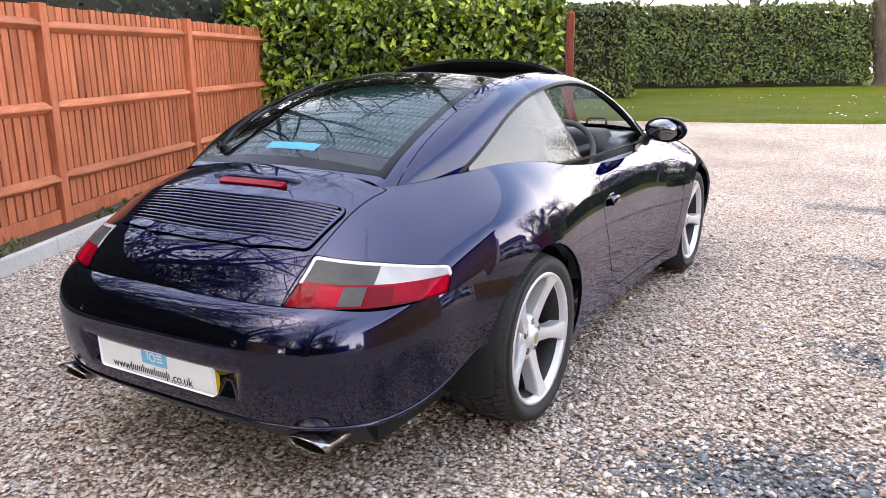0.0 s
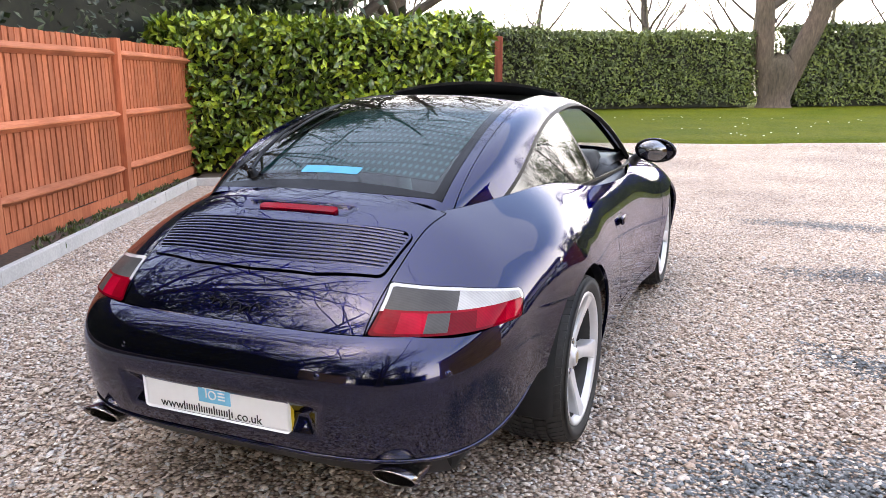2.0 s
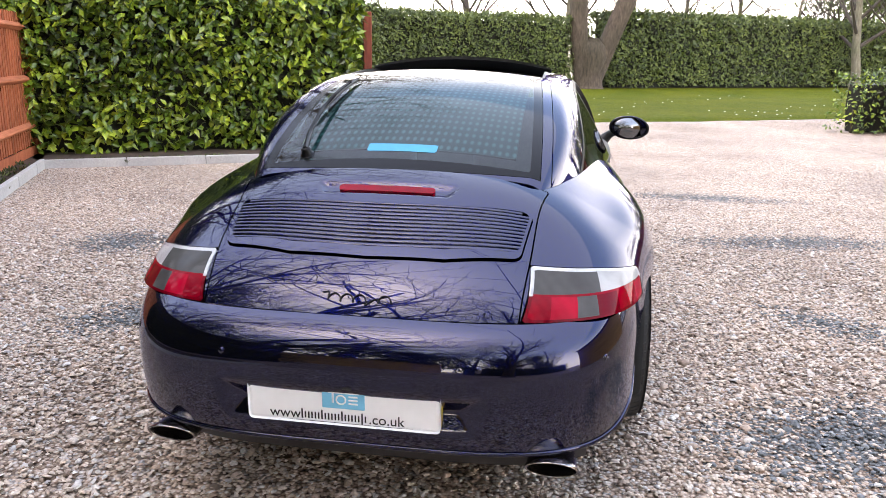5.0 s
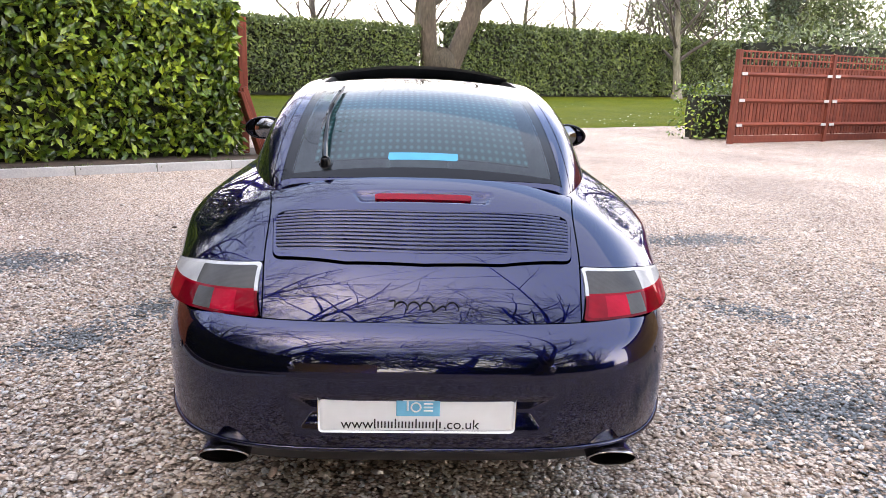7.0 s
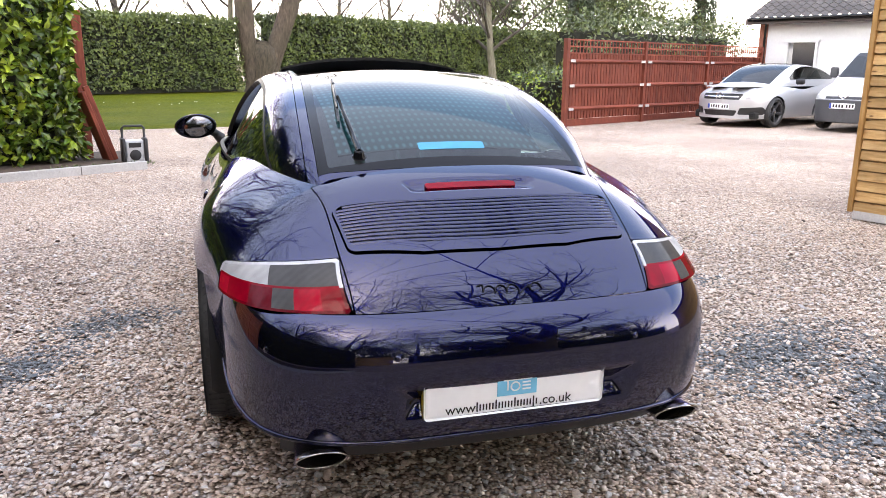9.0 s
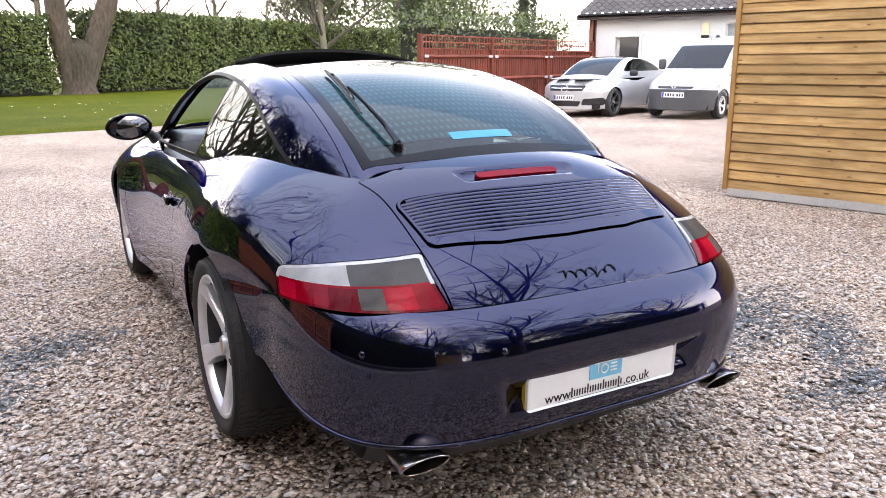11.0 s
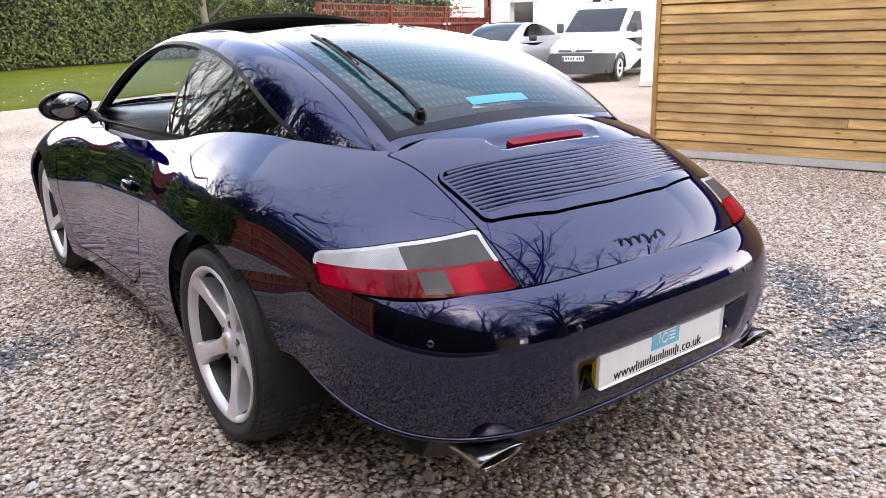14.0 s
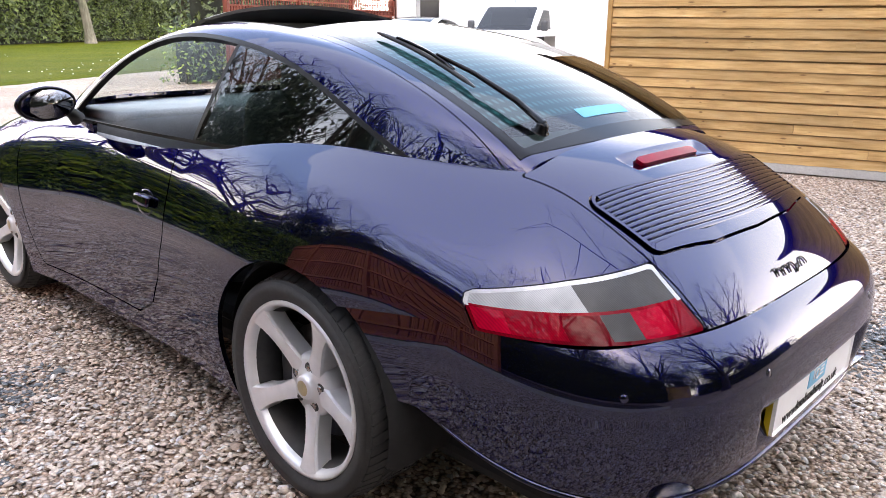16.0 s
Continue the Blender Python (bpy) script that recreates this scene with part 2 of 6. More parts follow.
def gravel_stone():
    m, n, l, b = material("gravel_stone")
    geo = n.new("ShaderNodeNewGeometry")
    r = geo.outputs["Random Per Island"]
    col = gravel_colours(n, l, r)
    wn_ = n.new("ShaderNodeTexWhiteNoise")
    wn_.noise_dimensions = "1D"
    l.new(r, wn_.inputs["W"])
    slate = ramp(n, l, wn_.outputs["Value"], [(0.0, (0.11, 0.125, 0.135)), (0.5, (0.19, 0.21, 0.225)), (1.0, (0.31, 0.33, 0.34))])
    sep = n.new("ShaderNodeSeparateColor")
    l.new(wn_.outputs["Color"], sep.inputs["Color"])
    thr, sc = n.new("ShaderNodeMath"), n.new("ShaderNodeMath")
    thr.operation, sc.operation = "GREATER_THAN", "MULTIPLY"
    l.new(slate_patches(n, l), sc.inputs[0])
    sc.inputs[1].default_value = 0.85
    l.new(sc.outputs[0], thr.inputs[0])
    l.new(sep.outputs["Green"], thr.inputs[1])
    col = mix(n, l, thr.outputs[0], col, slate)
    f = noise_tex(n, l, coords(n, l), 160.0, 3.0)
    col = mix(n, l, 1.0, col, ramp(n, l, f, [(0.3, (0.75, 0.75, 0.75)), (0.7, (1.1, 1.1, 1.1))]), "MULTIPLY")
    l.new(col, b.inputs["Base Color"])
    b.inputs["Roughness"].default_value = 0.75
    return m


def lawn_material():
    m, n, l, b = material("lawn_grass")
    v = coords(n, l)
    f = noise_tex(n, l, v, 14.0, 8.0, 0.7)
    g = noise_tex(n, l, v, 0.5, 4.0)
    c1 = ramp(n, l, f, [(0.3, (0.040, 0.050, 0.004)), (0.55, (0.085, 0.098, 0.007)), (0.8, (0.145, 0.145, 0.016))])
    c2 = ramp(n, l, g, [(0.35, (0.75, 0.85, 0.7)), (0.65, (1.1, 1.05, 1.0))])
    l.new(mix(n, l, 1.0, c1, c2, "MULTIPLY"), b.inputs["Base Color"])
    b.inputs["Roughness"].default_value = 0.8
    b.inputs["Specular IOR Level"].default_value = 0.06
    bump(n, l, f, 1.0, 0.04, b)
    return m


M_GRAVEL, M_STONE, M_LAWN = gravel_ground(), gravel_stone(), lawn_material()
M_EARTH = plain("bare_earth", (0.072, 0.048, 0.032), 0.95, spread=0.5, scale=25, bumps=1.0)
M_KERB = plain("kerb_concrete", (0.454, 0.446, 0.429), 0.9, spread=0.12, scale=60, bumps=0.4)
M_FENCE = wood("stained_fence", (0.2924, 0.07568, 0.0344), (0.4386, 0.1333, 0.06364), (0.5332, 0.1935, 0.0989))
M_FENCE_RAIL = wood("stained_rail", (0.3612, 0.1118, 0.0516), (0.4988, 0.172, 0.086), (0.5848, 0.2322, 0.129), grain_axis=0)
M_GATE = wood("dark_stained_fence", (0.0975, 0.01875, 0.0105), (0.165, 0.036, 0.0195), (0.225, 0.05625, 0.03))
M_GATE_RAIL = wood("dark_stained_rail", (0.12, 0.02625, 0.015), (0.1875, 0.045, 0.0255), (0.2475, 0.0675, 0.0375), grain_axis=0)
M_SHED = wood("larch_board", (0.34, 0.184, 0.0627), (0.538, 0.34, 0.139), (0.645, 0.448, 0.224), grain_axis=0, knots=True)
M_WHITE = plain("white_render", (0.608, 0.608, 0.6004), 0.85, spread=0.04, scale=18, bumps=0.4)
M_ROOFTILE = plain("grey_roof_tile", (0.084, 0.077, 0.0735), 0.9, spread=0.35, scale=20, bumps=0.5)
M_FASCIA = plain("dark_fascia", (0.035, 0.022, 0.02), 0.5)
M_LAUREL = leaf_material("laurel_leaf", (0.0122, 0.0274, 0.00304), (0.0769, 0.138, 0.0105), (0.382, 0.474, 0.0395), 0.30)
M_HEDGE = leaf_material("hedge_leaf", (0.0158, 0.0263, 0.00525), (0.0577, 0.084, 0.0131), (0.118, 0.149, 0.0263), 0.55, 0.6)
M_CORE = plain("hedge_core_shade", (0.0151, 0.0168, 0.0084), 0.95, spread=0.6, scale=12, bumps=1.0)
M_BARK, M_BARK2 = bark("rough_bark", (0.018, 0.012, 0.008), (0.095, 0.068, 0.048)), bark("pale_bark", (0.084, 0.07, 0.0525), (0.21, 0.182, 0.14))
M_TWIG = plain("twigs", (0.044, 0.0344, 0.0256), 0.9, spread=0.3)
M_SPRING = leaf_material("spring_leaf", (0.0204, 0.034, 0.0068), (0.0578, 0.0816, 0.01904), (0.1292, 0.1564, 0.0408), 0.5, 0.5)
M_IVY = leaf_material("ivy_leaf", (0.0075, 0.015, 0.006), (0.01875, 0.03375, 0.01125), (0.045, 0.0675, 0.0225), 0.4, 0.8)
M_PAINT = paint("lapis_paint", (0.0010, 0.0022, 0.030), (0.004, 0.008, 0.11), 0.22, 1.0, 0.5)
M_BLACK = plain("black_plastic", (0.012, 0.012, 0.013), 0.45, spread=0.2, scale=200)
M_TRIM = plain("gloss_black_trim", (0.005, 0.005, 0.006), 0.14, spread=0.1, spec=0.15)
M_SATIN = plain("satin_black_trim", (0.008, 0.008, 0.008), 0.45, spread=0.1, spec=0.2)
# darker than the rim alloy: shade between the spokes put into the colour
M_WHEEL_SHADE = plain("wheel_barrel_shade", (0.04, 0.04, 0.04), 0.5, 0.5, spread=0.2)
M_RUBBER = plain("tyre_rubber", (0.034, 0.034, 0.034), 0.75, spread=0.25, scale=90, bumps=0.2)
M_ALLOY = plain("silver_alloy", (0.719, 0.719, 0.729), 0.34, 0.4, spread=0.05, coat=0.4)
M_STEEL = plain("brushed_steel", (0.50, 0.47, 0.43), 0.22, 1.0, spread=0.2, scale=60)
M_DISC = plain("brake_disc", (0.25, 0.24, 0.23), 0.4, 1.0, spread=0.2)
M_CHROME = plain("chrome", (0.75, 0.75, 0.76), 0.06, 1.0, spread=0.05)
# near-black for underbody parts and for shade put behind spokes and slats
M_DARKCAV = plain("underbody_and_shade_black", (0.006, 0.006, 0.006), 0.9)
M_LEATHER = plain("grey_leather", (0.27, 0.288, 0.306), 0.5, spread=0.12, scale=120, bumps=0.3)
M_DASH = plain("dark_grey_dash", (0.0935, 0.09775, 0.1062), 0.6, spread=0.15, scale=200, bumps=0.3)
M_PLATE = plain("white_plate", (0.90, 0.90, 0.89), 0.3, spread=0.02)
M_YELLOW = plain("yellow_plate_edge", (0.6, 0.416, 0.016), 0.35, spread=0.05)
M_CYAN = plain("cyan_film", (0.0225, 0.315, 0.495), 0.35, spread=0.06)
M_EMBLEM = plain("pale_blue_tile", (0.18, 0.562, 0.788), 0.4, spread=0.08)
M_INK = plain("black_ink", (0.01, 0.01, 0.01), 0.5)
M_LETTER_WHITE = plain("white_letter", (0.85, 0.85, 0.85), 0.4)
M_GLASS = glass("tinted_glass", (0.28, 0.47, 0.46), 1.5)
M_GLASS_SIDE = glass("side_glass", (0.14, 0.18, 0.175), 1.8)
M_SCREEN = glass("clear_glass", (0.80, 0.86, 0.84), 1.5)
M_GLASS_DARK = glass("dark_glass", (0.10, 0.12, 0.12), 1.5)
M_SILVER = paint("silver_paint", (0.403, 0.409, 0.42), (0.472, 0.472, 0.484), 0.35, 0.3)
M_VANWHITE = plain("van_white", (0.48, 0.48, 0.474), 0.3, coat=0.6, spread=0.03)
M_MIRROR = plain("mirror_glass", (0.231, 0.237, 0.248), 0.02, 1.0, spread=0.01)


def lamp_plastic(name, color, rough=0.12):
    m, n, l, b = material(name)
    v = coords(n, l, (1, 1, 1))
    wv = n.new("ShaderNodeTexWave")
    wv.wave_type, wv.bands_direction = "BANDS", "X"
    wv.inputs["Scale"].default_value, wv.inputs["Distortion"].default_value = 110.0, 0.4
    l.new(v, wv.inputs["Vector"])
    f = noise_tex(n, l, v, 9.0, 3.0)
    lo = tuple(c * 0.7 for c in color)
    c = ramp(n, l, f, [(0.35, lo), (0.65, color)])
    l.new(mix(n, l, 1.0, c, ramp(n, l, wv.outputs["Fac"], [(0.0, (0.75, 0.75, 0.75)), (1.0, (1, 1, 1))]), "MULTIPLY"), b.inputs["Base Color"])
    b.inputs["Roughness"].default_value = rough
    b.inputs["Coat Weight"].default_value, b.inputs["Coat Roughness"].default_value = 0.4, 0.02
    b.inputs["Coat IOR"].default_value, b.inputs["Specular IOR Level"].default_value = 1.4, 0.0
    return m


M_LENS_RED = lamp_plastic("red_lens", (0.30, 0.0012, 0.013))
M_LENS_BRIGHT = lamp_plastic("bright_red_lens", (0.48, 0.003, 0.026))
M_LENS_GREY = lamp_plastic("smoked_lens", (0.10, 0.098, 0.095))
M_LENS_CLEAR = lamp_plastic("clear_lens", (0.5225, 0.5225, 0.513))
M_LENS_DARKRED = lamp_plastic("dark_red_lens", (0.17, 0.001, 0.008))


# ---- mesh helpers ----
def mesh_from(name, verts, faces, mat, smooth=False, normals=None):
    me = bpy.data.meshes.new(name)
    if isinstance(verts, np.ndarray):
        verts = verts.tolist()
    if isinstance(faces, np.ndarray):
        faces = faces.tolist()
    me.from_pydata(verts, [], faces)
    for m in (mat if isinstance(mat, (list, tuple)) else [mat]):
        me.materials.append(m)
    if smooth:
        me.polygons.foreach_set("use_smooth", [True] * len(me.polygons))
    me.update()
    if normals is not None:
        me.normals_split_custom_set_from_vertices([tuple(v) for v in normals])
    return me


def mesh_bm(name, bm, mat, smooth=False):
    me = bpy.data.meshes.new(name)
    bmesh.ops.recalc_face_normals(bm, faces=bm.faces)
    bm.to_mesh(me)
    bm.free()
    for m in (mat if isinstance(mat, (list, tuple)) else [mat]):
        me.materials.append(m)
    if smooth:
        me.polygons.foreach_set("use_smooth", [True] * len(me.polygons))
    return me


def part(name, me, parent, label="", m=None):
    ob = new(name, me)
    ob.parent = parent
    if m is not None:
        ob.matrix_basis = m
    if label:
        ob["label"] = label
    return ob


def box_bm(sx, sy, sz, bevel=0.0, seg=2, centre=(0, 0, 0), bm=None):
    own = bm is None
    bm = bmesh.new() if own else bm
    r = bmesh.ops.create_cube(bm, size=1.0)
    for v in r["verts"]:
        v.co = Vector((v.co.x * sx + centre[0], v.co.y * sy + centre[1], v.co.z * sz + centre[2]))
    if bevel:
        es = list({e for v in r["verts"] for e in v.link_edges})
        bmesh.ops.bevel(bm, geom=es, offset=bevel, segments=seg, affect="EDGES", profile=0.5)
    return bm


def along(p, q):
    """Pose at p with x towards q (level) and z up."""
    d = Vector((q[0] - p[0], q[1] - p[1], 0))
    return pose(p[0], p[1], 0, 0, 0, math.degrees(math.atan2(d.y, d.x))), d.length


def lathe(profile, seg=48, axis="x", closed=False):
    """Verts and quads of a turned profile of (radius, offset along the axis)."""
    vs, fs, n = [], [], len(profile)
    for k in range(seg):
        a = 2 * math.pi * k / seg
        for r, o in profile:
            c, s = r * math.cos(a), r * math.sin(a)
            vs.append((o, c, s) if axis == "x" else ((c, s, o) if axis == "z" else (c, o, s)))
    for k in range(seg):
        k2 = (k + 1) % seg
        for j in range(n if closed else n - 1):
            j2 = (j + 1) % n
            fs.append((k * n + j, k * n + j2, k2 * n + j2, k2 * n + j))
    return vs, fs


def tube(points, radii, seg=6):
    """Verts and quads of a tube through the points."""
    vs, fs = [], []
    pts = [Vector(p) for p in points]
    up = Vector((0.13, 0.21, 1)).normalized()
    for i, p in enumerate(pts):
        d = (pts[min(i + 1, len(pts) - 1)] - pts[max(i - 1, 0)]).normalized()
        a = d.cross(up)
        a = a.normalized() if a.length > 1e-4 else Vector((1, 0, 0))
        b = d.cross(a).normalized()
        r = radii[i] if hasattr(radii, "__len__") else radii
        for k in range(seg):
            t = 2 * math.pi * k / seg
            vs.append(tuple(p + a * (r * math.cos(t)) + b * (r * math.sin(t))))
    for i in range(len(pts) - 1):
        for k in range(seg):
            k2 = (k + 1) % seg
            fs.append((i * seg + k, i * seg + k2, (i + 1) * seg + k2, (i + 1) * seg + k))
    fs.append(tuple(range(seg)))
    fs.append(tuple((len(pts) - 1) * seg + k for k in reversed(range(seg))))
    return vs, fs


def join(parts):
    vs, fs = [], []
    for v, f in parts:
        o = len(vs)
        vs += list(v)
        fs += [tuple(i + o for i in q) for q in f]
    return vs, fs


# ---- ground ----
def ground_sheet():
    xs = np.unique(np.concatenate([[-900, -300, -120, -60, -30, -15], np.arange(-8, 14.01, 0.5), [18, 25, 35, 60, 120, 300, 900]]))
    ys = np.unique(np.concatenate([[-900, -300, -120, -60, -30, -14], np.arange(-8, 20.01, 0.5), [25, 32, 40, 60, 120, 300, 900]]))
    vs = []
    for y in ys:
        for x in xs:
            near = abs(x) < 14 and -8 < y < 20
            vs.append((x, y, -0.012 + (0.007 * noise.noise(Vector((x * 0.6, y * 0.6, 0))) if near else 0)))
    n = len(xs)
    fs = [(j * n + i, j * n + i + 1, (j + 1) * n + i + 1, (j + 1) * n + i) for j in range(len(ys) - 1) for i in range(n - 1)]
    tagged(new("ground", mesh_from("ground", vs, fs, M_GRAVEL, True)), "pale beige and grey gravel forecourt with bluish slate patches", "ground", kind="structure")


ground_sheet()


def lawn():
    edge = [(-30, 8.5), (-12, 11.2), (-6, 12.9), (-2.4, 13.6), (0.5, 14.2), (3.4, 15.5), (6, 17.0), (8.6, 18.5), (14, 21.5), (40, 34)]
    vs, fs, cols = [], [], 12
    xs = np.interp(np.linspace(0, 1, 120), np.linspace(0, 1, len(edge)), [e[0] for e in edge])
    for i, x in enumerate(xs):
        y0 = float(np.interp(x, [e[0] for e in edge], [e[1] for e in edge])) + 0.12 * noise.noise(Vector((x * 1.3, 4, 0)))
        for j in range(cols):
            s = j / (cols - 1)
            vs.append((x, y0 + s * s * 40, (0.045 if j else -0.05) + 0.015 * noise.noise(Vector((x * 0.4, s * 30, 2)))))
    for i in range(len(xs) - 1):
        for j in range(cols - 1):
            fs.append((i * cols + j, (i + 1) * cols + j, (i + 1) * cols + j + 1, i * cols + j + 1))
    tagged(new("lawn", mesh_from("lawn", vs, fs, M_LAWN, True)), "mown green lawn bordering the gravel", "lawn", kind="structure")


lawn()

def daisies():
    """White flower heads scattered in loose groups over the lawn."""
    rng = np.random.default_rng(19)
    bits = []
    for k in range(17):
        cx, cy = rng.uniform(-7, 12), rng.uniform(0.6, 10)
        for q in range(rng.integers(2, 9)):
            x = cx + rng.normal(0, 0.8)
            y = 13.9 + 0.55 * max(x, 0) + cy + rng.normal(0, 0.6)
            v, f = lathe([(0.0, 0.010), (0.016, 0.008), (0.024, 0.0)], 8, "z")
            bits.append(([(a + x, b + y, c + 0.085) for a, b, c in v], f))
    tagged(new("daisies", mesh_from("daisies", *join(bits), M_WHITE)), "small white daisies in the grass", "flowers", kind="stuff")


daisies()

KERB_CORNER = (-5.50, 5.30)
KERBS = [((-1.28, -3.30), KERB_CORNER, 0.10), (KERB_CORNER, (-1.62, 7.52), 0.09)]


def kerb_line(p, q, height):
    m, length = along(p, q)
    top = new("kerb_edging", None)
    top.matrix_basis = m
    tagged(top, "pale concrete edging kerb between gravel and planting bed", "kerb", kind="structure")
    shared = mesh_bm("kerb_stone", box_bm(0.908, 0.055, height + 0.06, 0.008, 2, (0, 0, 0)), M_KERB)
    n = int(length // 0.914)
    for k in range(n + 1):
        w = min(0.914, length - k * 0.914)
        if w < 0.1:
            break
        ob = part("kerb_stone", shared, top, m=pose(k * 0.914 + w / 2, 0.0, height / 2 - 0.03, 0, 0, 0.4 * math.sin(k * 7.1)))
        ob.scale = (w / 0.914, 1, 1)


def planting_bed(name, pts):
    vs = [(x, y, 0.035) for x, y in pts]
    me = mesh_from(name, vs, [tuple(range(len(vs)))], M_EARTH)
    tagged(new(name, me), "bare dark soil bed with leaf litter behind the kerb", "soil", kind="structure")


for a, b, h in KERBS:
    kerb_line(a, b, h)
planting_bed("fence_bed", [(-1.31, -3.30), (-5.53, 5.30), (-6.6, 6.9), (-7.0, 6.0), (-2.2, -3.9)])
planting_bed("hedge_bed", [(-5.52, 5.33), (-1.62, 7.55), (-1.9, 9.3), (-3.2, 9.2), (-7.2, 7.0)])


# ---- boundary fences ----
def post_mesh(h, w, mat):
    bm = box_bm(w, w, h, 0.006, 2, (0, 0, h / 2))
    return mesh_bm("post", bm, mat)


def arris_mesh(length, mat, size=0.085):
    """A triangular rail with tapered ends, its long edge to the front (-y)."""
    vs, fs = [], []
    xs = [0, 0.05, 0.16, length - 0.16, length - 0.05, length]
    ws = [0.45, 0.6, 1, 1, 0.6, 0.45]
    for x, w in zip(xs, ws):
        s = size * w
        vs += [(x, 0.0, s * 0.55), (x, -s * 0.72, 0.06 * s), (x, -s * 0.72, -0.10 * s), (x, 0.0, -s * 0.55)]
    for i in range(len(xs) - 1):
        for k in range(4):
            fs.append((i * 4 + k, i * 4 + (k + 1) % 4, (i + 1) * 4 + (k + 1) % 4, (i + 1) * 4 + k))
    fs += [(3, 2, 1, 0), tuple((len(xs) - 1) * 4 + k for k in range(4))]
    return mesh_from("rail", vs, fs, mat)


def featheredge_mesh(w, h, mat):
    vs = [(0, -0.010, 0), (w, -0.004, 0), (w, 0.010, 0), (0, 0.010, 0), (0, -0.010, h), (w, -0.004, h), (w, 0.010, h), (0, 0.010, h)]
    fs = [(0, 1, 5, 4), (1, 2, 6, 5), (2, 3, 7, 6), (3, 0, 4, 7), (4, 5, 6, 7), (3, 2, 1, 0)]
    return mesh_from("fence_board", vs, fs, mat)


def board_fence(name, p, q, posts, height, rails, mats, label, trellis=0.0, rail_tips=False, pitch=0.10, begin=0.0):
    m, length = along(p, q)
    top = new(name, None)
    top.matrix_basis = m
    tagged(top, label, "fence", kind="structure")
    wood_m, rail_m = mats
    bay = length / (posts - 1)
    pm = post_mesh(height + 0.03, 0.10, wood_m)
    bh = height - 0.16 - trellis
    bmesh_board = featheredge_mesh(pitch - 0.012, bh, wood_m)
    rm = arris_mesh(bay - 0.08, rail_m)
    gm = mesh_bm("gravel_board", box_bm(bay - 0.105, 0.024, 0.15, 0.003, 1), wood_m)
    rng = random.Random(11)
    tip = mesh_bm("rail_bracket", box_bm(0.16, 0.01, 0.06, 0.002, 1), M_KERB) if rail_tips else None
    for k in range(posts):
        part("post", pm, top, m=pose(max(k * bay, begin), 0, -0.02, rng.uniform(-0.4, 0.4), 0, rng.uniform(-1, 1)))
        if k == posts - 1:
            break
        x0 = k * bay
        cut = max(0.0, begin - x0)
        keep = (bay - cut) / bay
        part("gravel_board", gm, top, m=pose(x0 + (cut + bay) / 2, -0.002, 0.075)).scale.x = keep
        n = int((bay - 0.10) / pitch)
        step = (bay - 0.10) / n
        for j in range(n):
            if j * step < cut:
                continue
            part("fence_board", bmesh_board, top, m=pose(x0 + 0.05 + j * step, 0.012 + rng.uniform(0, 0.004), 0.155 + rng.uniform(-0.004, 0.006), 0, rng.uniform(-0.25, 0.25), 0))
        for z in rails:
            ob = part("rail", rm, top, m=pose(x0 + cut + 0.04, -0.004, z + rng.uniform(-0.012, 0.012), 0, rng.uniform(-0.35, 0.35), 0))
            ob.scale.x = keep
            if rail_tips:
                for xx in (x0 + 0.14, x0 + bay - 0.14):
                    part("rail_bracket", tip, top, "pale metal repair bracket", m=pose(xx, -0.072, z))
        if trellis:
            sl = mesh_bm("trellis_slat", box_bm(0.03, 0.018, trellis, 0.002, 1), wood_m)
            hz = mesh_bm("trellis_bar", box_bm(bay - 0.10, 0.018, 0.03, 0.002, 1), rail_m)
            n = int((bay - 0.1) / 0.115)
            for j in range(n):
                part("trellis_slat", sl, top, m=pose(x0 + 0.09 + j * (bay - 0.18) / (n - 1), 0.0, 0.155 + bh + trellis / 2))
            for zz in (0.03, 0.5, 0.97):
                part("trellis_bar", hz, top, m=pose(x0 + bay / 2, -0.018, 0.155 + bh + trellis * zz))
    return top


fd = Vector((-1.10, 2.42))
f0 = Vector((-4.05, 1.38))
board_fence("boundary_fence", f0 - fd, f0 + 2 * fd, 4, 1.78, (0.40, 0.98, 1.62), (M_FENCE, M_FENCE_RAIL),
            "orange-brown stained close-board fence with three rails and square posts", begin=1.5)
board_fence("driveway_fence", (6.55, 12.72), (14.45, 16.5), 4, 1.86, (0.37, 0.87, 1.40), (M_GATE, M_GATE_RAIL),
            "dark red stained close-board fence with trellis top", trellis=0.30, rail_tips=True, pitch=0.105)


# ---- hedges and trees ----
def leaf_cloud(points, normals, length, width, rng, droop=0.4, spread=0.7):
    """Folded leaves (4 triangles each) at the points, lying roughly across the normals."""
    n = len(points)
    d = rng.normal(size=(n, 3)) * spread + normals * 0.55
    d[:, 2] -= droop * rng.random(n)
    d /= np.linalg.norm(d, axis=1)[:, None]
    nn = normals + rng.normal(size=(n, 3)) * 0.5
    nn[:, 2] += 0.5
    s = np.cross(d, nn)
    s /= np.linalg.norm(s, axis=1)[:, None] + 1e-9
    up = np.cross(s, d)
    L = (length * (0.6 + 0.7 * rng.random(n)))[:, None]
    Wd = (width * (0.7 + 0.5 * rng.random(n)))[:, None]
    p0, p3 = points, points + d * L - up * L * 0.08
    mid = points + d * L * 0.5
    p1, p2 = mid + s * Wd * 0.5 + up * Wd * 0.12, mid - s * Wd * 0.5 + up * Wd * 0.12
    V = np.stack([p0, p1, mid, p2, p3], 1).reshape(-1, 3)
    b = (np.arange(n) * 5)[:, None, None]
    F = (np.array([[0, 1, 2], [0, 2, 3], [1, 4, 2], [2, 4, 3]])[None] + b).reshape(-1, 3)
    return V, F


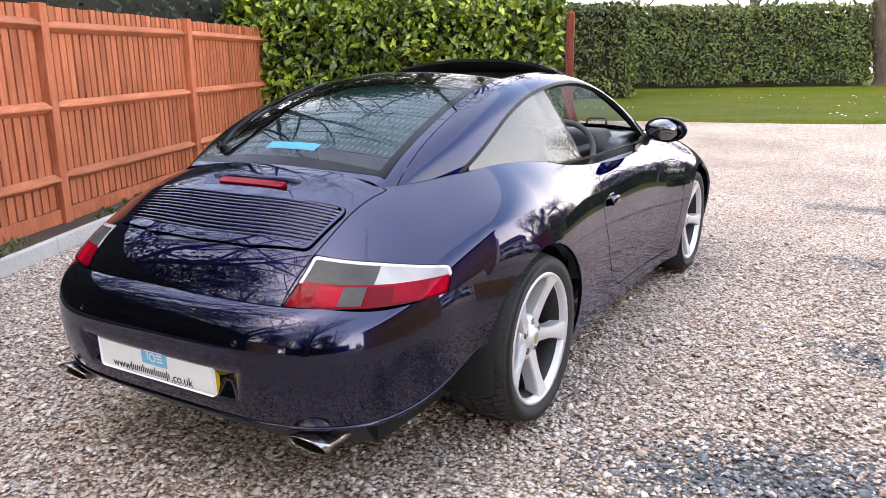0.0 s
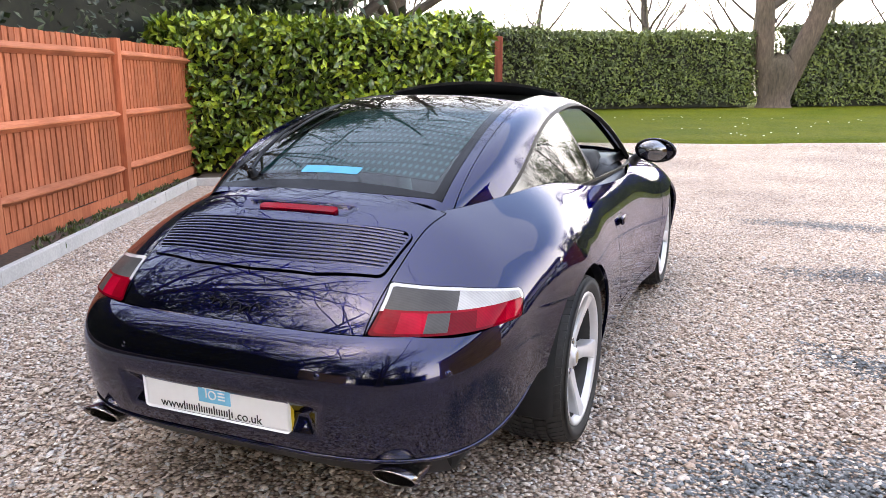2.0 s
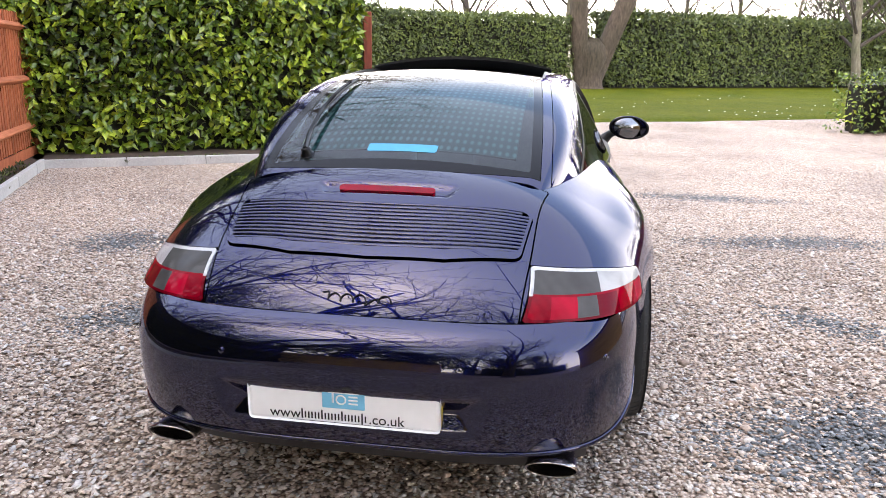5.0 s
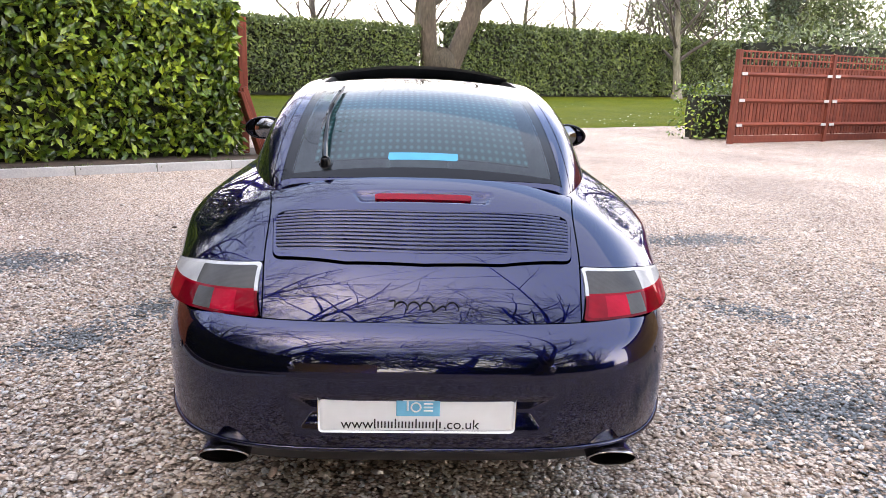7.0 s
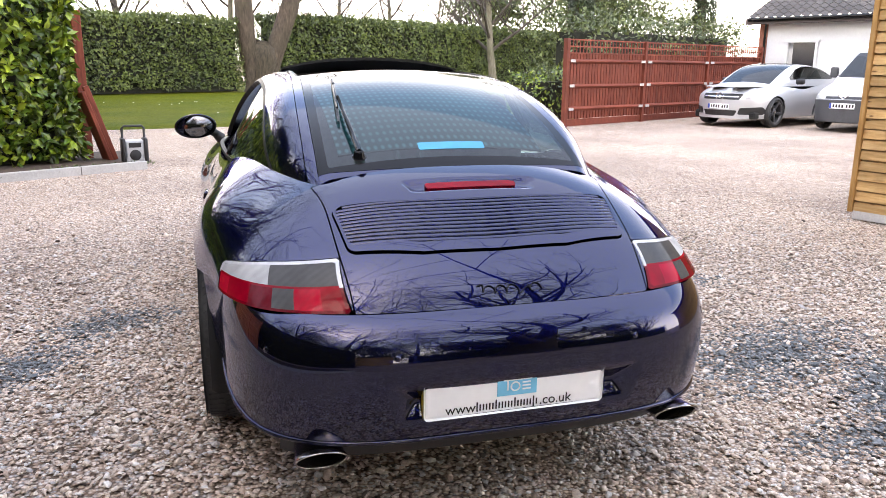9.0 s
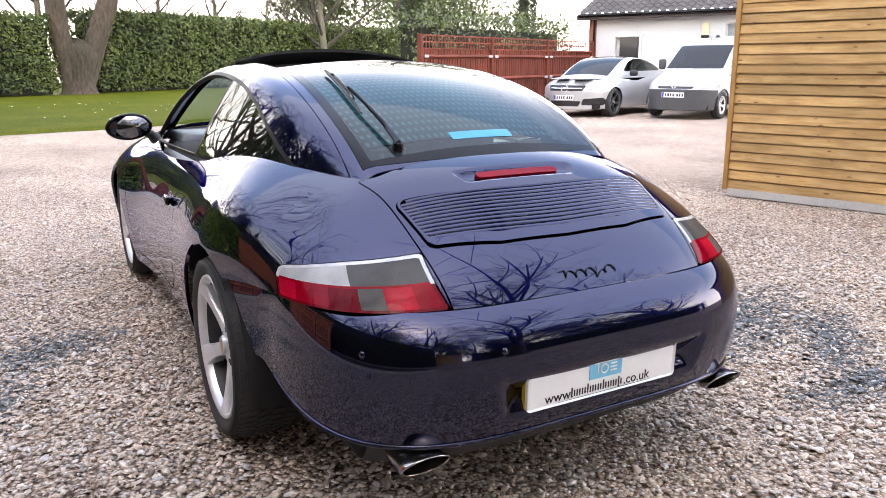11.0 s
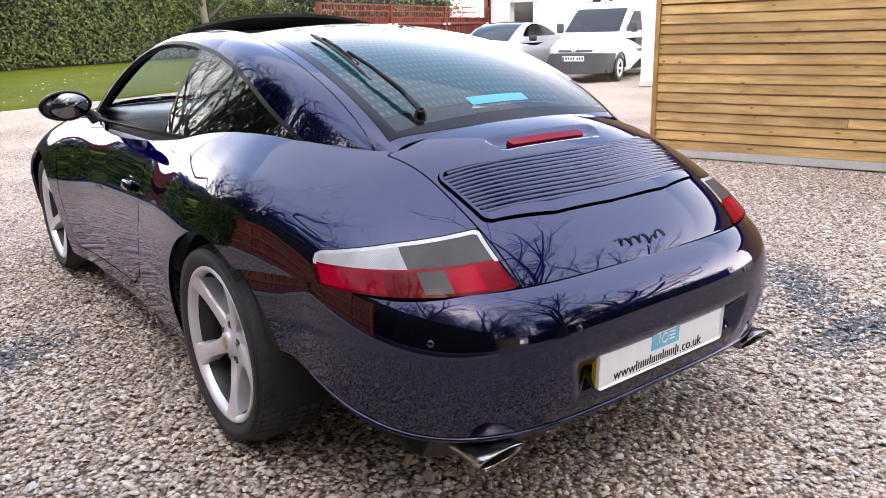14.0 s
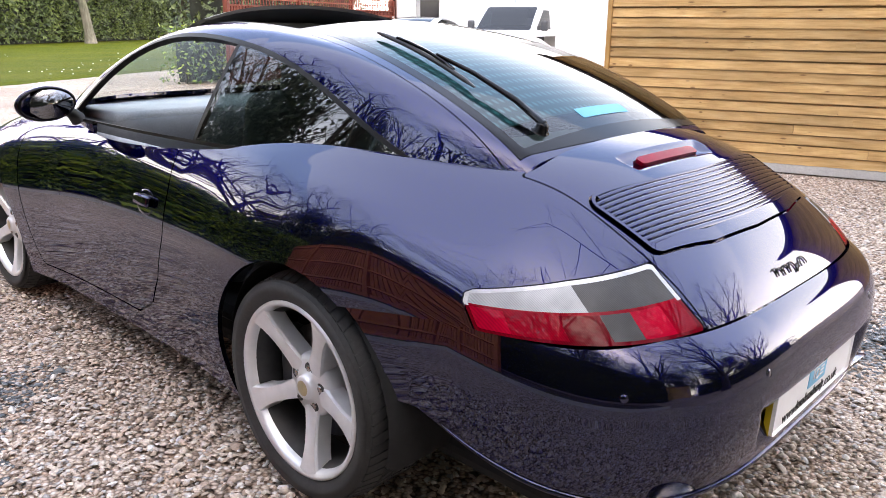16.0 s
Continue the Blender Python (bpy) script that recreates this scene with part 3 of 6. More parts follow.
def hedge(name, p, q, depth, height, leaf, density, mat, label, seed, wobble=0.12, bottom=0.12):
    """A clipped hedge from p to q, its face on the right-hand side of that line (-y of its own frame)."""
    rng = np.random.default_rng(seed)
    m, length = along(p, q)
    top = new(name, None)
    top.matrix_basis = m
    tagged(top, label, "hedge")
    faces = [(length * height, 0), (length * depth, 1), (depth * height, 2), (depth * height, 3), (length * height * 0.4, 4)]
    P, N = [], []
    for area, k in faces:
        n = int(area * density)
        u, v = rng.random(n), rng.random(n)
        z = bottom + v * (height - bottom)
        if k == 0:
            pt, nr = np.stack([u * length, np.zeros(n), z], 1), np.array([0, -1, 0.0])
        elif k == 1:
            pt, nr = np.stack([u * length, v * depth, np.full(n, height)], 1), np.array([0, 0, 1.0])
        elif k == 2:
            pt, nr = np.stack([np.zeros(n), u * depth, z], 1), np.array([-1, 0, 0.0])
        elif k == 3:
            pt, nr = np.stack([np.full(n, length), u * depth, z], 1), np.array([1, 0, 0.0])
        else:
            pt, nr = np.stack([u * length, np.full(n, depth), z], 1), np.array([0, 1, 0.0])
        nr = np.repeat(nr[None], n, 0)
        wob = np.array([noise.noise(Vector((a * 1.1 + seed, b * 1.1, c * 1.1))) + 0.6 * noise.noise(Vector((a * 3.2, b * 3.2 + seed, c * 3.2))) for a, b, c in pt])
        pt = pt + nr * (wob * wobble)[:, None] - nr * (rng.random(n) ** 2 * leaf * 2.2)[:, None]
        P.append(pt)
        N.append(nr)
    P, N = np.concatenate(P), np.concatenate(N)
    V, F = leaf_cloud(P, N, leaf, leaf * 0.52, rng)
    ob = part("foliage", mesh_from("foliage", V, F, mat, False), top)
    tagged(ob, kind="stuff")
    # near-black box in place of the shade between the leaves
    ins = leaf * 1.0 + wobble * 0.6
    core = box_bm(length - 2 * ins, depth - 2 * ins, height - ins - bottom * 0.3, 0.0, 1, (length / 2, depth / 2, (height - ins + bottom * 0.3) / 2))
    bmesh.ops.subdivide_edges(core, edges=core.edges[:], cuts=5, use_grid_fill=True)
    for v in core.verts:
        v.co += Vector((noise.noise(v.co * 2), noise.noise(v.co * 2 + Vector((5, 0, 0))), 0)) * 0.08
    part("shade_core", mesh_bm("shade_core", core, M_CORE), top, "near-black box standing in for the shade inside the hedge")
    stems = []
    for k in range(max(3, int(length / 0.45))):
        x = (k + 0.3 + 0.4 * rng.random()) * 0.45
        if x < length - 0.1:
            y = depth * (0.3 + 0.4 * rng.random())
            stems.append(tube([(x, y, -0.03), (x + 0.05 * rng.normal(), y - 0.05, height * 0.4)], [0.03, 0.018], 5))
    tagged(part("stem", mesh_from("stem", *join(stems), M_BARK), top), kind="stuff")
    return top


hedge("laurel_hedge", (-6.55, 5.78), (-2.42, 8.12), 1.5, 2.16, 0.150, 560, M_LAUREL, "clipped cherry laurel hedge with glossy green leaves", 4, 0.11, 0.10)
hedge("boundary_hedge", (-16, 22.5), (0.62, 33.38), 2.2, 3.15, 0.17, 250, M_HEDGE, "long clipped dark green boundary hedge beyond the lawn", 9, 0.16, 0.25)
hedge("boundary_hedge", (2.3, 34.35), (26, 49.8), 2.2, 3.5, 0.20, 190, M_HEDGE, "long clipped green boundary hedge behind the driveway", 15, 0.2, 0.2)
hedge("boundary_hedge", (-8.3, 19.2), (-5.3, 21.1), 6.0, 2.85, 0.15, 240, M_HEDGE, "square clipped end of the green boundary hedge", 17, 0.14, 0.15)
hedge("corner_shrub", (6.1, 13.2), (7.4, 13.9), 0.9, 1.15, 0.10, 160, M_LAUREL, "low leafy shrub growing behind the fence post", 21, 0.2, 0.05)


def grow(base, direction, length, radius, levels, rng, out, spread=0.65, twist=0.16, kids=(3, 5), tips=None, gravity=0.05):
    """Adds a limb and its branches as tubes."""
    d = Vector(direction).normalized()
    pts, rad, p = [Vector(base)], [radius], Vector(base)
    steps = 5 if levels > 1 else 3
    for k in range(steps):
        d = (d + Vector((rng.uniform(-1, 1), rng.uniform(-1, 1), rng.uniform(-0.6, 1.0))) * twist + Vector((0, 0, gravity))).normalized()
        p = p + d * (length / steps)
        pts.append(p.copy())
        rad.append(radius * (1 - 0.72 * (k + 1) / steps))
    out.append(tube(pts, rad, 8 if radius > 0.12 else (5 if radius > 0.03 else 3)))
    if levels == 0:
        if tips is not None:
            tips += [tuple(q) for q in pts[1:]]
        return
    for k in range(rng.randint(*kids)):
        s = rng.uniform(0.35, 1.0)
        i = min(int(s * steps), steps - 1)
        q = pts[i].lerp(pts[i + 1], s * steps - i)
        side = Vector((rng.uniform(-1, 1), rng.uniform(-1, 1), rng.uniform(-0.2, 0.6))).normalized()
        nd = (d * (1 - spread) + side * spread).normalized()
        grow(q, nd, length * rng.uniform(0.5, 0.75), radius * (1 - 0.6 * s) * 0.6, levels - 1, rng, out, spread, twist, kids, tips, gravity)


def tree(name, x, y, height, trunk_r, seed, label, levels=4, leaf=None, leaf_n=0, leaf_size=0.12, lean=(0, 0, 1), stems=1, ivy=0, bark_m=None, kids=(3, 5), spread=0.62, trunk_part=0.42, first=3):
    rng, nrng = random.Random(seed), np.random.default_rng(seed)
    top = new(name, None)
    top.location = (x, y, 0)
    tagged(top, label, "tree")
    trunk, boughs, tips = [], [], []
    for s in range(stems):
        a = 2.4 * s + seed
        d0 = Vector(lean) + (Vector((math.cos(a), 0.3 * math.sin(a), 0)) * 0.22 if stems > 1 else Vector((0, 0, 0)))
        p, d = Vector((0.35 * trunk_r * math.cos(a) * (stems > 1), 0, -0.1)), d0.normalized()
        pts, rad, steps = [p.copy()], [trunk_r * 1.35], 7
        th = height * trunk_part
        for k in range(steps):
            d = (d + Vector((rng.uniform(-1, 1), rng.uniform(-1, 1), 0.25)) * 0.06).normalized()
            p = p + d * (th / steps)
            pts.append(p.copy())
            rad.append(trunk_r * (1.0 - 0.45 * (k + 1) / steps))
        trunk.append(tube(pts, rad, 14))
        for k in range(7 if stems == 1 else 6):
            i = first + k % (8 - first)
            side = Vector((math.cos(k * 2.1 + seed), math.sin(k * 2.1 + seed), rng.uniform(0.35, 1.0)))
            grow(pts[min(i, steps)], side, height * rng.uniform(0.26, 0.4), rad[min(i, steps)] * 0.55, levels - 2, rng, boughs, spread, 0.18, kids, tips)
        grow(pts[-1], d, height * 0.5, rad[-1] * 0.95, levels - 1, rng, boughs, spread, 0.14, kids, tips)
    part("trunk", mesh_from("trunk", *join(trunk), bark_m or M_BARK, True), top)
    crown = part("crown", mesh_from("crown", *join(boughs), M_TWIG, True), top)
    if leaf is not None and leaf_n and tips:
        T = np.array(tips)
        P = T[nrng.integers(0, len(T), leaf_n)] + nrng.normal(size=(leaf_n, 3)) * leaf_size * 2.2
        N = nrng.normal(size=(leaf_n, 3))
        V, F = leaf_cloud(P, N / np.linalg.norm(N, axis=1)[:, None], leaf_size, leaf_size * 0.6, nrng)
        tagged(part("leaves", mesh_from("leaves", V, F, leaf), crown), kind="stuff")
    if ivy:
        n = ivy
        h = nrng.random(n) ** 0.8 * height * trunk_part
        a = nrng.random(n) * 6.283
        r = trunk_r * 1.05 + 0.16 * nrng.random(n)
        P = np.stack([r * np.cos(a), r * np.sin(a), h], 1)
        N = np.stack([np.cos(a), np.sin(a), np.full(n, 0.2)], 1)
        V, F = leaf_cloud(P, N, 0.16, 0.13, nrng)
        tagged(part("ivy", mesh_from("ivy", V, F, M_IVY), top), kind="stuff")
    return top


def forked_tree(x, y, label):
    """An old tree whose swollen bole parts into two thick trunks above head height."""
    rng = random.Random(6)
    top = new("tree", None)
    top.matrix_basis = pose(x, y, 0, 0, 0, 18)
    tagged(top, label, "tree")
    stems = [([(0.0, 0, -0.1), (0.0, 0, 0.2), (0.02, 0, 0.8), (0.10, 0, 1.5), (0.16, 0, 2.0), (0.18, 0, 2.3)], [0.84, 0.68, 0.60, 0.70, 0.60, 0.26]),
             ([(-0.20, 0, 0.1), (-0.38, 0, 1.2), (-0.56, 0, 2.3), (-0.64, 0, 4.0), (-0.70, 0.1, 6.2), (-0.95, 0.2, 8.4)], [0.42, 0.44, 0.41, 0.38, 0.33, 0.26]),
             ([(0.22, 0, 0.4), (0.55, 0, 1.4), (1.02, 0, 2.5), (1.58, 0, 3.9), (2.05, 0.1, 6.0), (2.2, 0.2, 8.2)], [0.42, 0.46, 0.44, 0.40, 0.33, 0.26])]
    bits, boughs = [], []
    for pts, rad in stems:
        vs, fs = tube(pts, rad, 20)
        vs = [tuple(Vector(v) * 1.0 + 0.07 * noise.noise_vector(Vector(v) * 2.6)) for v in vs]
        bits.append((vs, fs))
    for pts, rad in stems[1:]:
        for k in range(8):
            i = 3 + k % 3
            side = Vector((math.cos(k * 2.2), math.sin(k * 2.2), rng.uniform(0.3, 0.9)))
            grow(pts[i], side, rng.uniform(3.2, 5.0), rad[i] * 0.5, 3, rng, boughs, 0.62, 0.18)
    part("trunk", mesh_from("trunk", *join(bits), M_BARK, True), top)
    part("crown", mesh_from("crown", *join(boughs), M_TWIG, True), top)


forked_tree(1.30, 33.7, "old bare tree whose swollen base parts into two thick trunks")
tree("tree", 15.2, 41.0, 12, 0.26, 8, "slim bare tree in front of the boundary hedge", levels=4, bark_m=M_BARK2)
tree("tree", 21.0, 41.5, 15, 0.55, 12, "ivy-clad tree behind the red fence", levels=4, ivy=5000, leaf=M_IVY, leaf_n=2500, leaf_size=0.3, first=6)
tree("tree", 31.0, 43.5, 15, 0.5, 13, "dark ivy-clad tree beside the outbuilding", levels=4, ivy=4000, leaf=M_IVY, leaf_n=2500, leaf_size=0.3, first=6)
hedge("garden_shrubbery", (9.6, 17.4), (17.5, 21.2), 2.2, 2.75, 0.17, 75, M_SPRING, "loose yellow-green shrubs behind the red fence", 71, 0.5, 0.1)
# the thicket behind the close-board fence
hedge("shrub_thicket", (-9.4, 8.6), (-3.3, -6.9), 1.6, 3.2, 0.11, 150, M_IVY, "overgrown dark shrubs and bare twigs behind the fence", 33, 0.35, 0.1)
# dark evergreens behind the laurel
for tx, ty, th, sd in ((-8.2, 9.6, 6.4, 81), (-11.0, 6.2, 6.8, 83)):
    tree("tree", tx, ty, th, 0.24, sd, "dense dark evergreen tree behind the laurel hedge", levels=4, kids=(4, 5), bark_m=M_BARK, trunk_part=0.35, first=2, leaf=M_IVY, leaf_n=13000, leaf_size=0.24)
# unseen evergreens, added to darken what the paint and glass reflect
for tx, ty, th, sd in ((-1.5, -12.6, 6.5, 86), (4.2, -13.6, 6, 87), (9.5, -12.4, 7, 88), (-8.6, -6.6, 12, 89)):
    tree("tree", tx, ty, th, 0.30, sd, "tall dark evergreen tree added out of view behind the forecourt to darken reflections", levels=4, kids=(4, 5), bark_m=M_BARK, trunk_part=0.35, first=2, leaf=M_IVY, leaf_n=8000, leaf_size=0.25)
tree("tree", -8.6, 6.4, 17, 0.28, 85, "tall bare tree spreading over the fence", levels=5, kids=(5, 6), bark_m=M_BARK, trunk_part=0.30, spread=0.66)
# tall bare trees standing round the forecourt
for tx, ty, th, tr, sd in ((-10.5, 1, 15, 0.35, 41), (-8.5, -4, 15, 0.35, 43), (-3.5, -13, 17, 0.42, 44), (1, -13.5, 15, 0.3, 48), (5, -13, 16, 0.35, 45), (11, -12, 16, 0.35, 46),
                           (-6.5, -9.5, 16, 0.35, 49), (-3.2, -7.2, 15, 0.38, 51), (2.4, -7.0, 15, 0.38, 52), (-6.2, -3.2, 14, 0.34, 53), (-8.0, 16.5, 17, 0.34, 55), (-7.6, 12.5, 16, 0.34, 57)):
    tree("tree", tx, ty, th, tr, sd, "tall bare tree beside the forecourt", levels=5, kids=(5, 6), bark_m=M_BARK, trunk_part=0.30)
hedge("garden_hedge", (15, -9.0), (0.0, -11.5), 1.6, 2.7, 0.24, 40, M_HEDGE, "tall green hedge closing the forecourt", 61, 0.3, 0.1)
back = random.Random(77)
for k in range(27):
    s = k / 26
    x = -34 + s * 88 + back.uniform(-1.8, 1.8)
    y = 33 + 0.65 * x + back.uniform(4, 15)
    leafy = k in (17, 20, 21)
    tree("tree", x, max(y, 30), back.uniform(9, 14), back.uniform(0.12, 0.24), 100 + k, "leafy spring tree beyond the hedge" if leafy else "bare spring tree beyond the hedge",
         levels=4, leaf=M_SPRING, leaf_n=9000 if leafy else (900 if k % 2 else 0), leaf_size=0.34 if leafy else 0.16, bark_m=M_BARK2, kids=(4, 5))


# ---- the coupe: its shape as smooth functions (y forward from the rear axle, z up from the ground) ----
def spline(xs, ys):
    """Natural cubic through the knots; straight beyond the ends."""
    xs, ys = np.array(xs, float), np.array(ys, float)
    n, h = len(xs), np.diff(xs)
    A, r = np.eye(n), np.zeros(n)
    for i in range(1, n - 1):
        A[i, i - 1], A[i, i], A[i, i + 1] = h[i - 1], 2 * (h[i - 1] + h[i]), h[i]
        r[i] = 6 * ((ys[i + 1] - ys[i]) / h[i] - (ys[i] - ys[i - 1]) / h[i - 1])
    M = np.linalg.solve(A, r)

    def f(x):
        x = np.clip(np.asarray(x, float), xs[0], xs[-1])
        i = np.clip(np.searchsorted(xs, x) - 1, 0, n - 2)
        a, b = xs[i + 1] - x, x - xs[i]
        return (M[i] * a ** 3 + M[i + 1] * b ** 3) / (6 * h[i]) + (ys[i] / h[i] - M[i] * h[i] / 6) * a + (ys[i + 1] / h[i] - M[i + 1] * h[i] / 6) * b
    return f


ZC = 0.50
wide = spline([-0.30, 0.0, 0.35, 0.8, 1.3, 1.8, 2.2, 2.5, 2.8], [0.880, 0.885, 0.872, 0.838, 0.826, 0.836, 0.872, 0.886, 0.87])
deck = spline([-0.90, -0.86, -0.80, -0.72, -0.60, -0.46, -0.30, 0.0, 0.5, 1.0, 1.6, 2.0, 2.4, 2.8, 3.1, 3.3],
              [0.595, 0.660, 0.730, 0.797, 0.873, 0.945, 0.990, 1.035, 1.015, 1.0, 0.985, 0.945, 0.885, 0.79, 0.68, 0.56])
square = spline([-0.9, -0.3, 0.0, 0.25, 0.45, 0.66, 1.0, 1.3, 1.6, 1.9, 2.2, 2.6, 3.3], [2.75, 2.75, 2.88, 3.6, 4.5, 5.4, 6.3, 6.5, 6.3, 6.1, 6.0, 5.5, 3.4])


def ease(x):
    x = np.clip(x, 0, 1)
    return x * x * (3 - 2 * x)


def body_width(y):
    w = wide(y) * (1 - 0.077 * ease((0.15 - y) / 0.6))
    back = np.clip((-0.10 - y) / 0.80, 0, 0.999)
    front = np.clip((y - 2.52) / 0.86, 0, 0.999)
    return w * (1 - back ** 4.09) ** (1 / 4.5) * (1 - front ** 2.6) ** (1 / 2.3)


def f_body(p):
    x, y, z = np.abs(p[..., 0]), p[..., 1], p[..., 2]
    W, H = body_width(y), deck(y) - ZC
    low = np.clip(ZC - z, 0, 1)
    a = x / (W * (1 - 0.55 * low ** 2))
    b = np.clip(z - ZC, 0, 3) / np.maximum(H, 0.02)
    ends = np.maximum(-0.895 - y, y - 3.375)
    # the rear wings swell outwards over the wheels
    hip = 0.142 * np.exp(-((x - 0.80) / 0.105) ** 2 - ((y + 0.217) / 0.33) ** 2) * np.clip((z - 0.60) / 0.2, 0, 1)
    return np.maximum(np.maximum(a ** square(y) + b ** (2 + 0.24 * ease((0.75 - y) / 0.5)) - 1 - hip, (0.16 - z) * 5), ends * 5)


tail = spline([0.16, 0.22, 0.30, 0.40, 0.50, 0.57, 0.62, 0.66, 0.72], [0.60, 0.658, 0.716, 0.758, 0.776, 0.766, 0.734, 0.672, 0.50])


def f_bumper(p):
    x, y, z = np.abs(p[..., 0]), p[..., 1], p[..., 2]
    low = np.clip(ZC - z, 0, 1)
    high = np.clip(z - ZC, 0, 0.3) / 0.52
    W = wide(y) * (1 - 0.108 * ease((0.1 - y) / 0.5)) * (1 - 0.05 * low ** 2) * (1 - high ** 2) ** (1 / 2.8)
    b = np.clip(-0.18 - y, 0, 3) / (tail(z) + 0.095 * low)
    g = (x / W) ** 4.2 + b ** 3.0 - 1
    return np.maximum(np.maximum(g, (z - 0.72) * 6), (0.165 - z) * 5)


roof = spline([-0.60, -0.45, -0.20, 0.0, 0.30, 0.60, 0.90, 1.15, 1.4, 1.7, 2.0, 2.15], [0.81, 0.922, 1.062, 1.143, 1.228, 1.272, 1.290, 1.280, 1.225, 1.105, 0.950, 0.86])
cabin_w = spline([-0.60, -0.375, -0.20, -0.05, 0.25, 0.66, 1.0, 1.3, 1.6, 2.1], [0.385, 0.482, 0.556, 0.606, 0.668, 0.720, 0.738, 0.743, 0.724, 0.63])


def f_cabin(p):
    x, y, z = np.abs(p[..., 0]), p[..., 1], p[..., 2]
    top = z - roof(y) + 0.16 * x ** 2
    lean = np.clip(z - 0.90, 0, 1)
    side = x - cabin_w(y) + (0.36 + 0.115 * np.clip(y / 0.6, 0, 1)) * lean + 0.30 * np.clip(lean, 0, 1) ** 2
    k = 0.055
    h = np.clip(0.5 + 0.5 * (top - side) / k, 0, 1)
    return top * h + side * (1 - h) + k * h * (1 - h)


def belt_line():
    """Half-width of the cabin's foot along the car, where cabin side and body shoulder meet."""
    ys = np.linspace(-0.345, 1.9, 90)
    zs = np.linspace(0.80, 1.02, 400)
    Y, Z = np.meshgrid(ys, zs, indexing="ij")
    lo, hi = np.zeros_like(Y), np.full_like(Y, 1.2)
    for _ in range(40):
        mid = (lo + hi) / 2
        ins = f_cabin(np.stack([mid, Y, Z], -1)) < 0
        lo, hi = np.where(ins, mid, lo), np.where(ins, hi, mid)
    out = f_body(np.stack([lo, Y, Z], -1)) > 0
    k = out.argmax(1)
    return ys, lo[np.arange(len(ys)), k]


BELT_Y, BELT_X = belt_line()


def foot_half(y):
    """The same line carried on to the lower corners of the rear glass."""
    line = BELT_X[0] + (y - BELT_Y[0]) * 0.45
    return np.where(y < BELT_Y[0], line, np.interp(y, BELT_Y, BELT_X))


def solve(f, O, D, far=2.2):
    """The distance along each ray at which f turns positive."""
    lo, hi = np.zeros(O.shape[:-1]), np.full(O.shape[:-1], far)
    for _ in range(44):
        mid = (lo + hi) / 2
        inside = f(O + D * mid[..., None]) < 0
        lo, hi = np.where(inside, mid, lo), np.where(inside, hi, mid)
    return O + D * lo[..., None]


def gradient(f, P, e=0.0015):
    g = np.stack([f(P + np.eye(3)[k] * e) - f(P - np.eye(3)[k] * e) for k in range(3)], -1)
    return g / (np.linalg.norm(g, axis=-1, keepdims=True) + 1e-12)


def capsule(f, ya, yb, z0, n_back, n_mid, n_front, n_round):
    """A fine skin of f as seen from a line inside it: vertices, normals and triangles."""
    O, D = [], []
    th = np.linspace(0, 2 * np.pi, n_round, endpoint=False)
    ring = np.stack([np.cos(th), np.zeros(n_round), np.sin(th)], -1)
    rows = [(ya, -a) for a in np.linspace(np.pi / 2 * 0.999, 0, n_back, endpoint=False)] + [(y, 0.0) for y in np.linspace(ya, yb, n_mid)]
    rows += [(yb, a) for a in np.linspace(np.pi / 2 * 0.999, 0, n_front, endpoint=False)[::-1]]
    for y, a in rows:
        O.append(np.tile([0, y, z0], (n_round, 1)))
        D.append(ring * np.cos(a) + np.array([0, np.sin(a), 0]))
    O, D = np.array(O), np.array(D)
    P = solve(f, O, D)
    N = gradient(f, P)
    n, m = P.shape[:2]
    i = np.arange(n - 1)[:, None] * m
    j = np.arange(m)[None]
    j2 = (j + 1) % m
    a, b, c, d = i + j, i + j2, i + m + j2, i + m + j
    T = np.concatenate([np.stack([a, c, b], -1).reshape(-1, 3), np.stack([a, d, c], -1).reshape(-1, 3)])
    return P.reshape(-1, 3), N.reshape(-1, 3), T


def clip(skin, *cuts):
    """The part of the skin where every cut is positive, cut cleanly along its zero line."""
    V, N, T = skin
    for g in cuts:
        val = g(V)
        s = val > 0
        cnt = s[T].sum(1)
        keep = T[cnt == 3]
        new_v, new_n, new_t, base = [], [], [], len(V)
        for want in (1, 2):
            tt = T[cnt == want]
            if not len(tt):
                continue
            odd = s[tt] if want == 1 else ~s[tt]
            k = odd.argmax(1)
            r = np.arange(len(tt))
            A, B, C = tt[r, k], tt[r, (k + 1) % 3], tt[r, (k + 2) % 3]
            out = []
            for E in (B, C):
                w = (val[A] / (val[A] - val[E]))[:, None]
                out.append((V[A] * (1 - w) + V[E] * w, N[A] * (1 - w) + N[E] * w))
            o = base + sum(len(q) for q in new_v)
            ib, ic = o + r, o + len(tt) + r
            new_v += [out[0][0], out[1][0]]
            new_n += [out[0][1], out[1][1]]
            if want == 1:
                new_t.append(np.stack([A, ib, ic], 1))
            else:
                new_t += [np.stack([ib, B, C], 1), np.stack([ib, C, ic], 1)]
        if new_v:
            V, N = np.concatenate([V, *new_v]), np.concatenate([N, *new_n])
            T = np.concatenate([keep, *new_t])
        else:
            T = keep
    used, inv = np.unique(T, return_inverse=True)
    V, N, T = V[used], N[used], inv.reshape(-1, 3)
    # weld
    key, first, inv = np.unique(np.round(V * 2e5).astype(np.int64), axis=0, return_index=True, return_inverse=True)
    inv = inv.reshape(-1)
    V, N, T = V[first], N[first], inv[T]
    T = T[(T[:, 0] != T[:, 1]) & (T[:, 1] != T[:, 2]) & (T[:, 0] != T[:, 2])]
    return V, N / (np.linalg.norm(N, axis=1, keepdims=True) + 1e-12), T


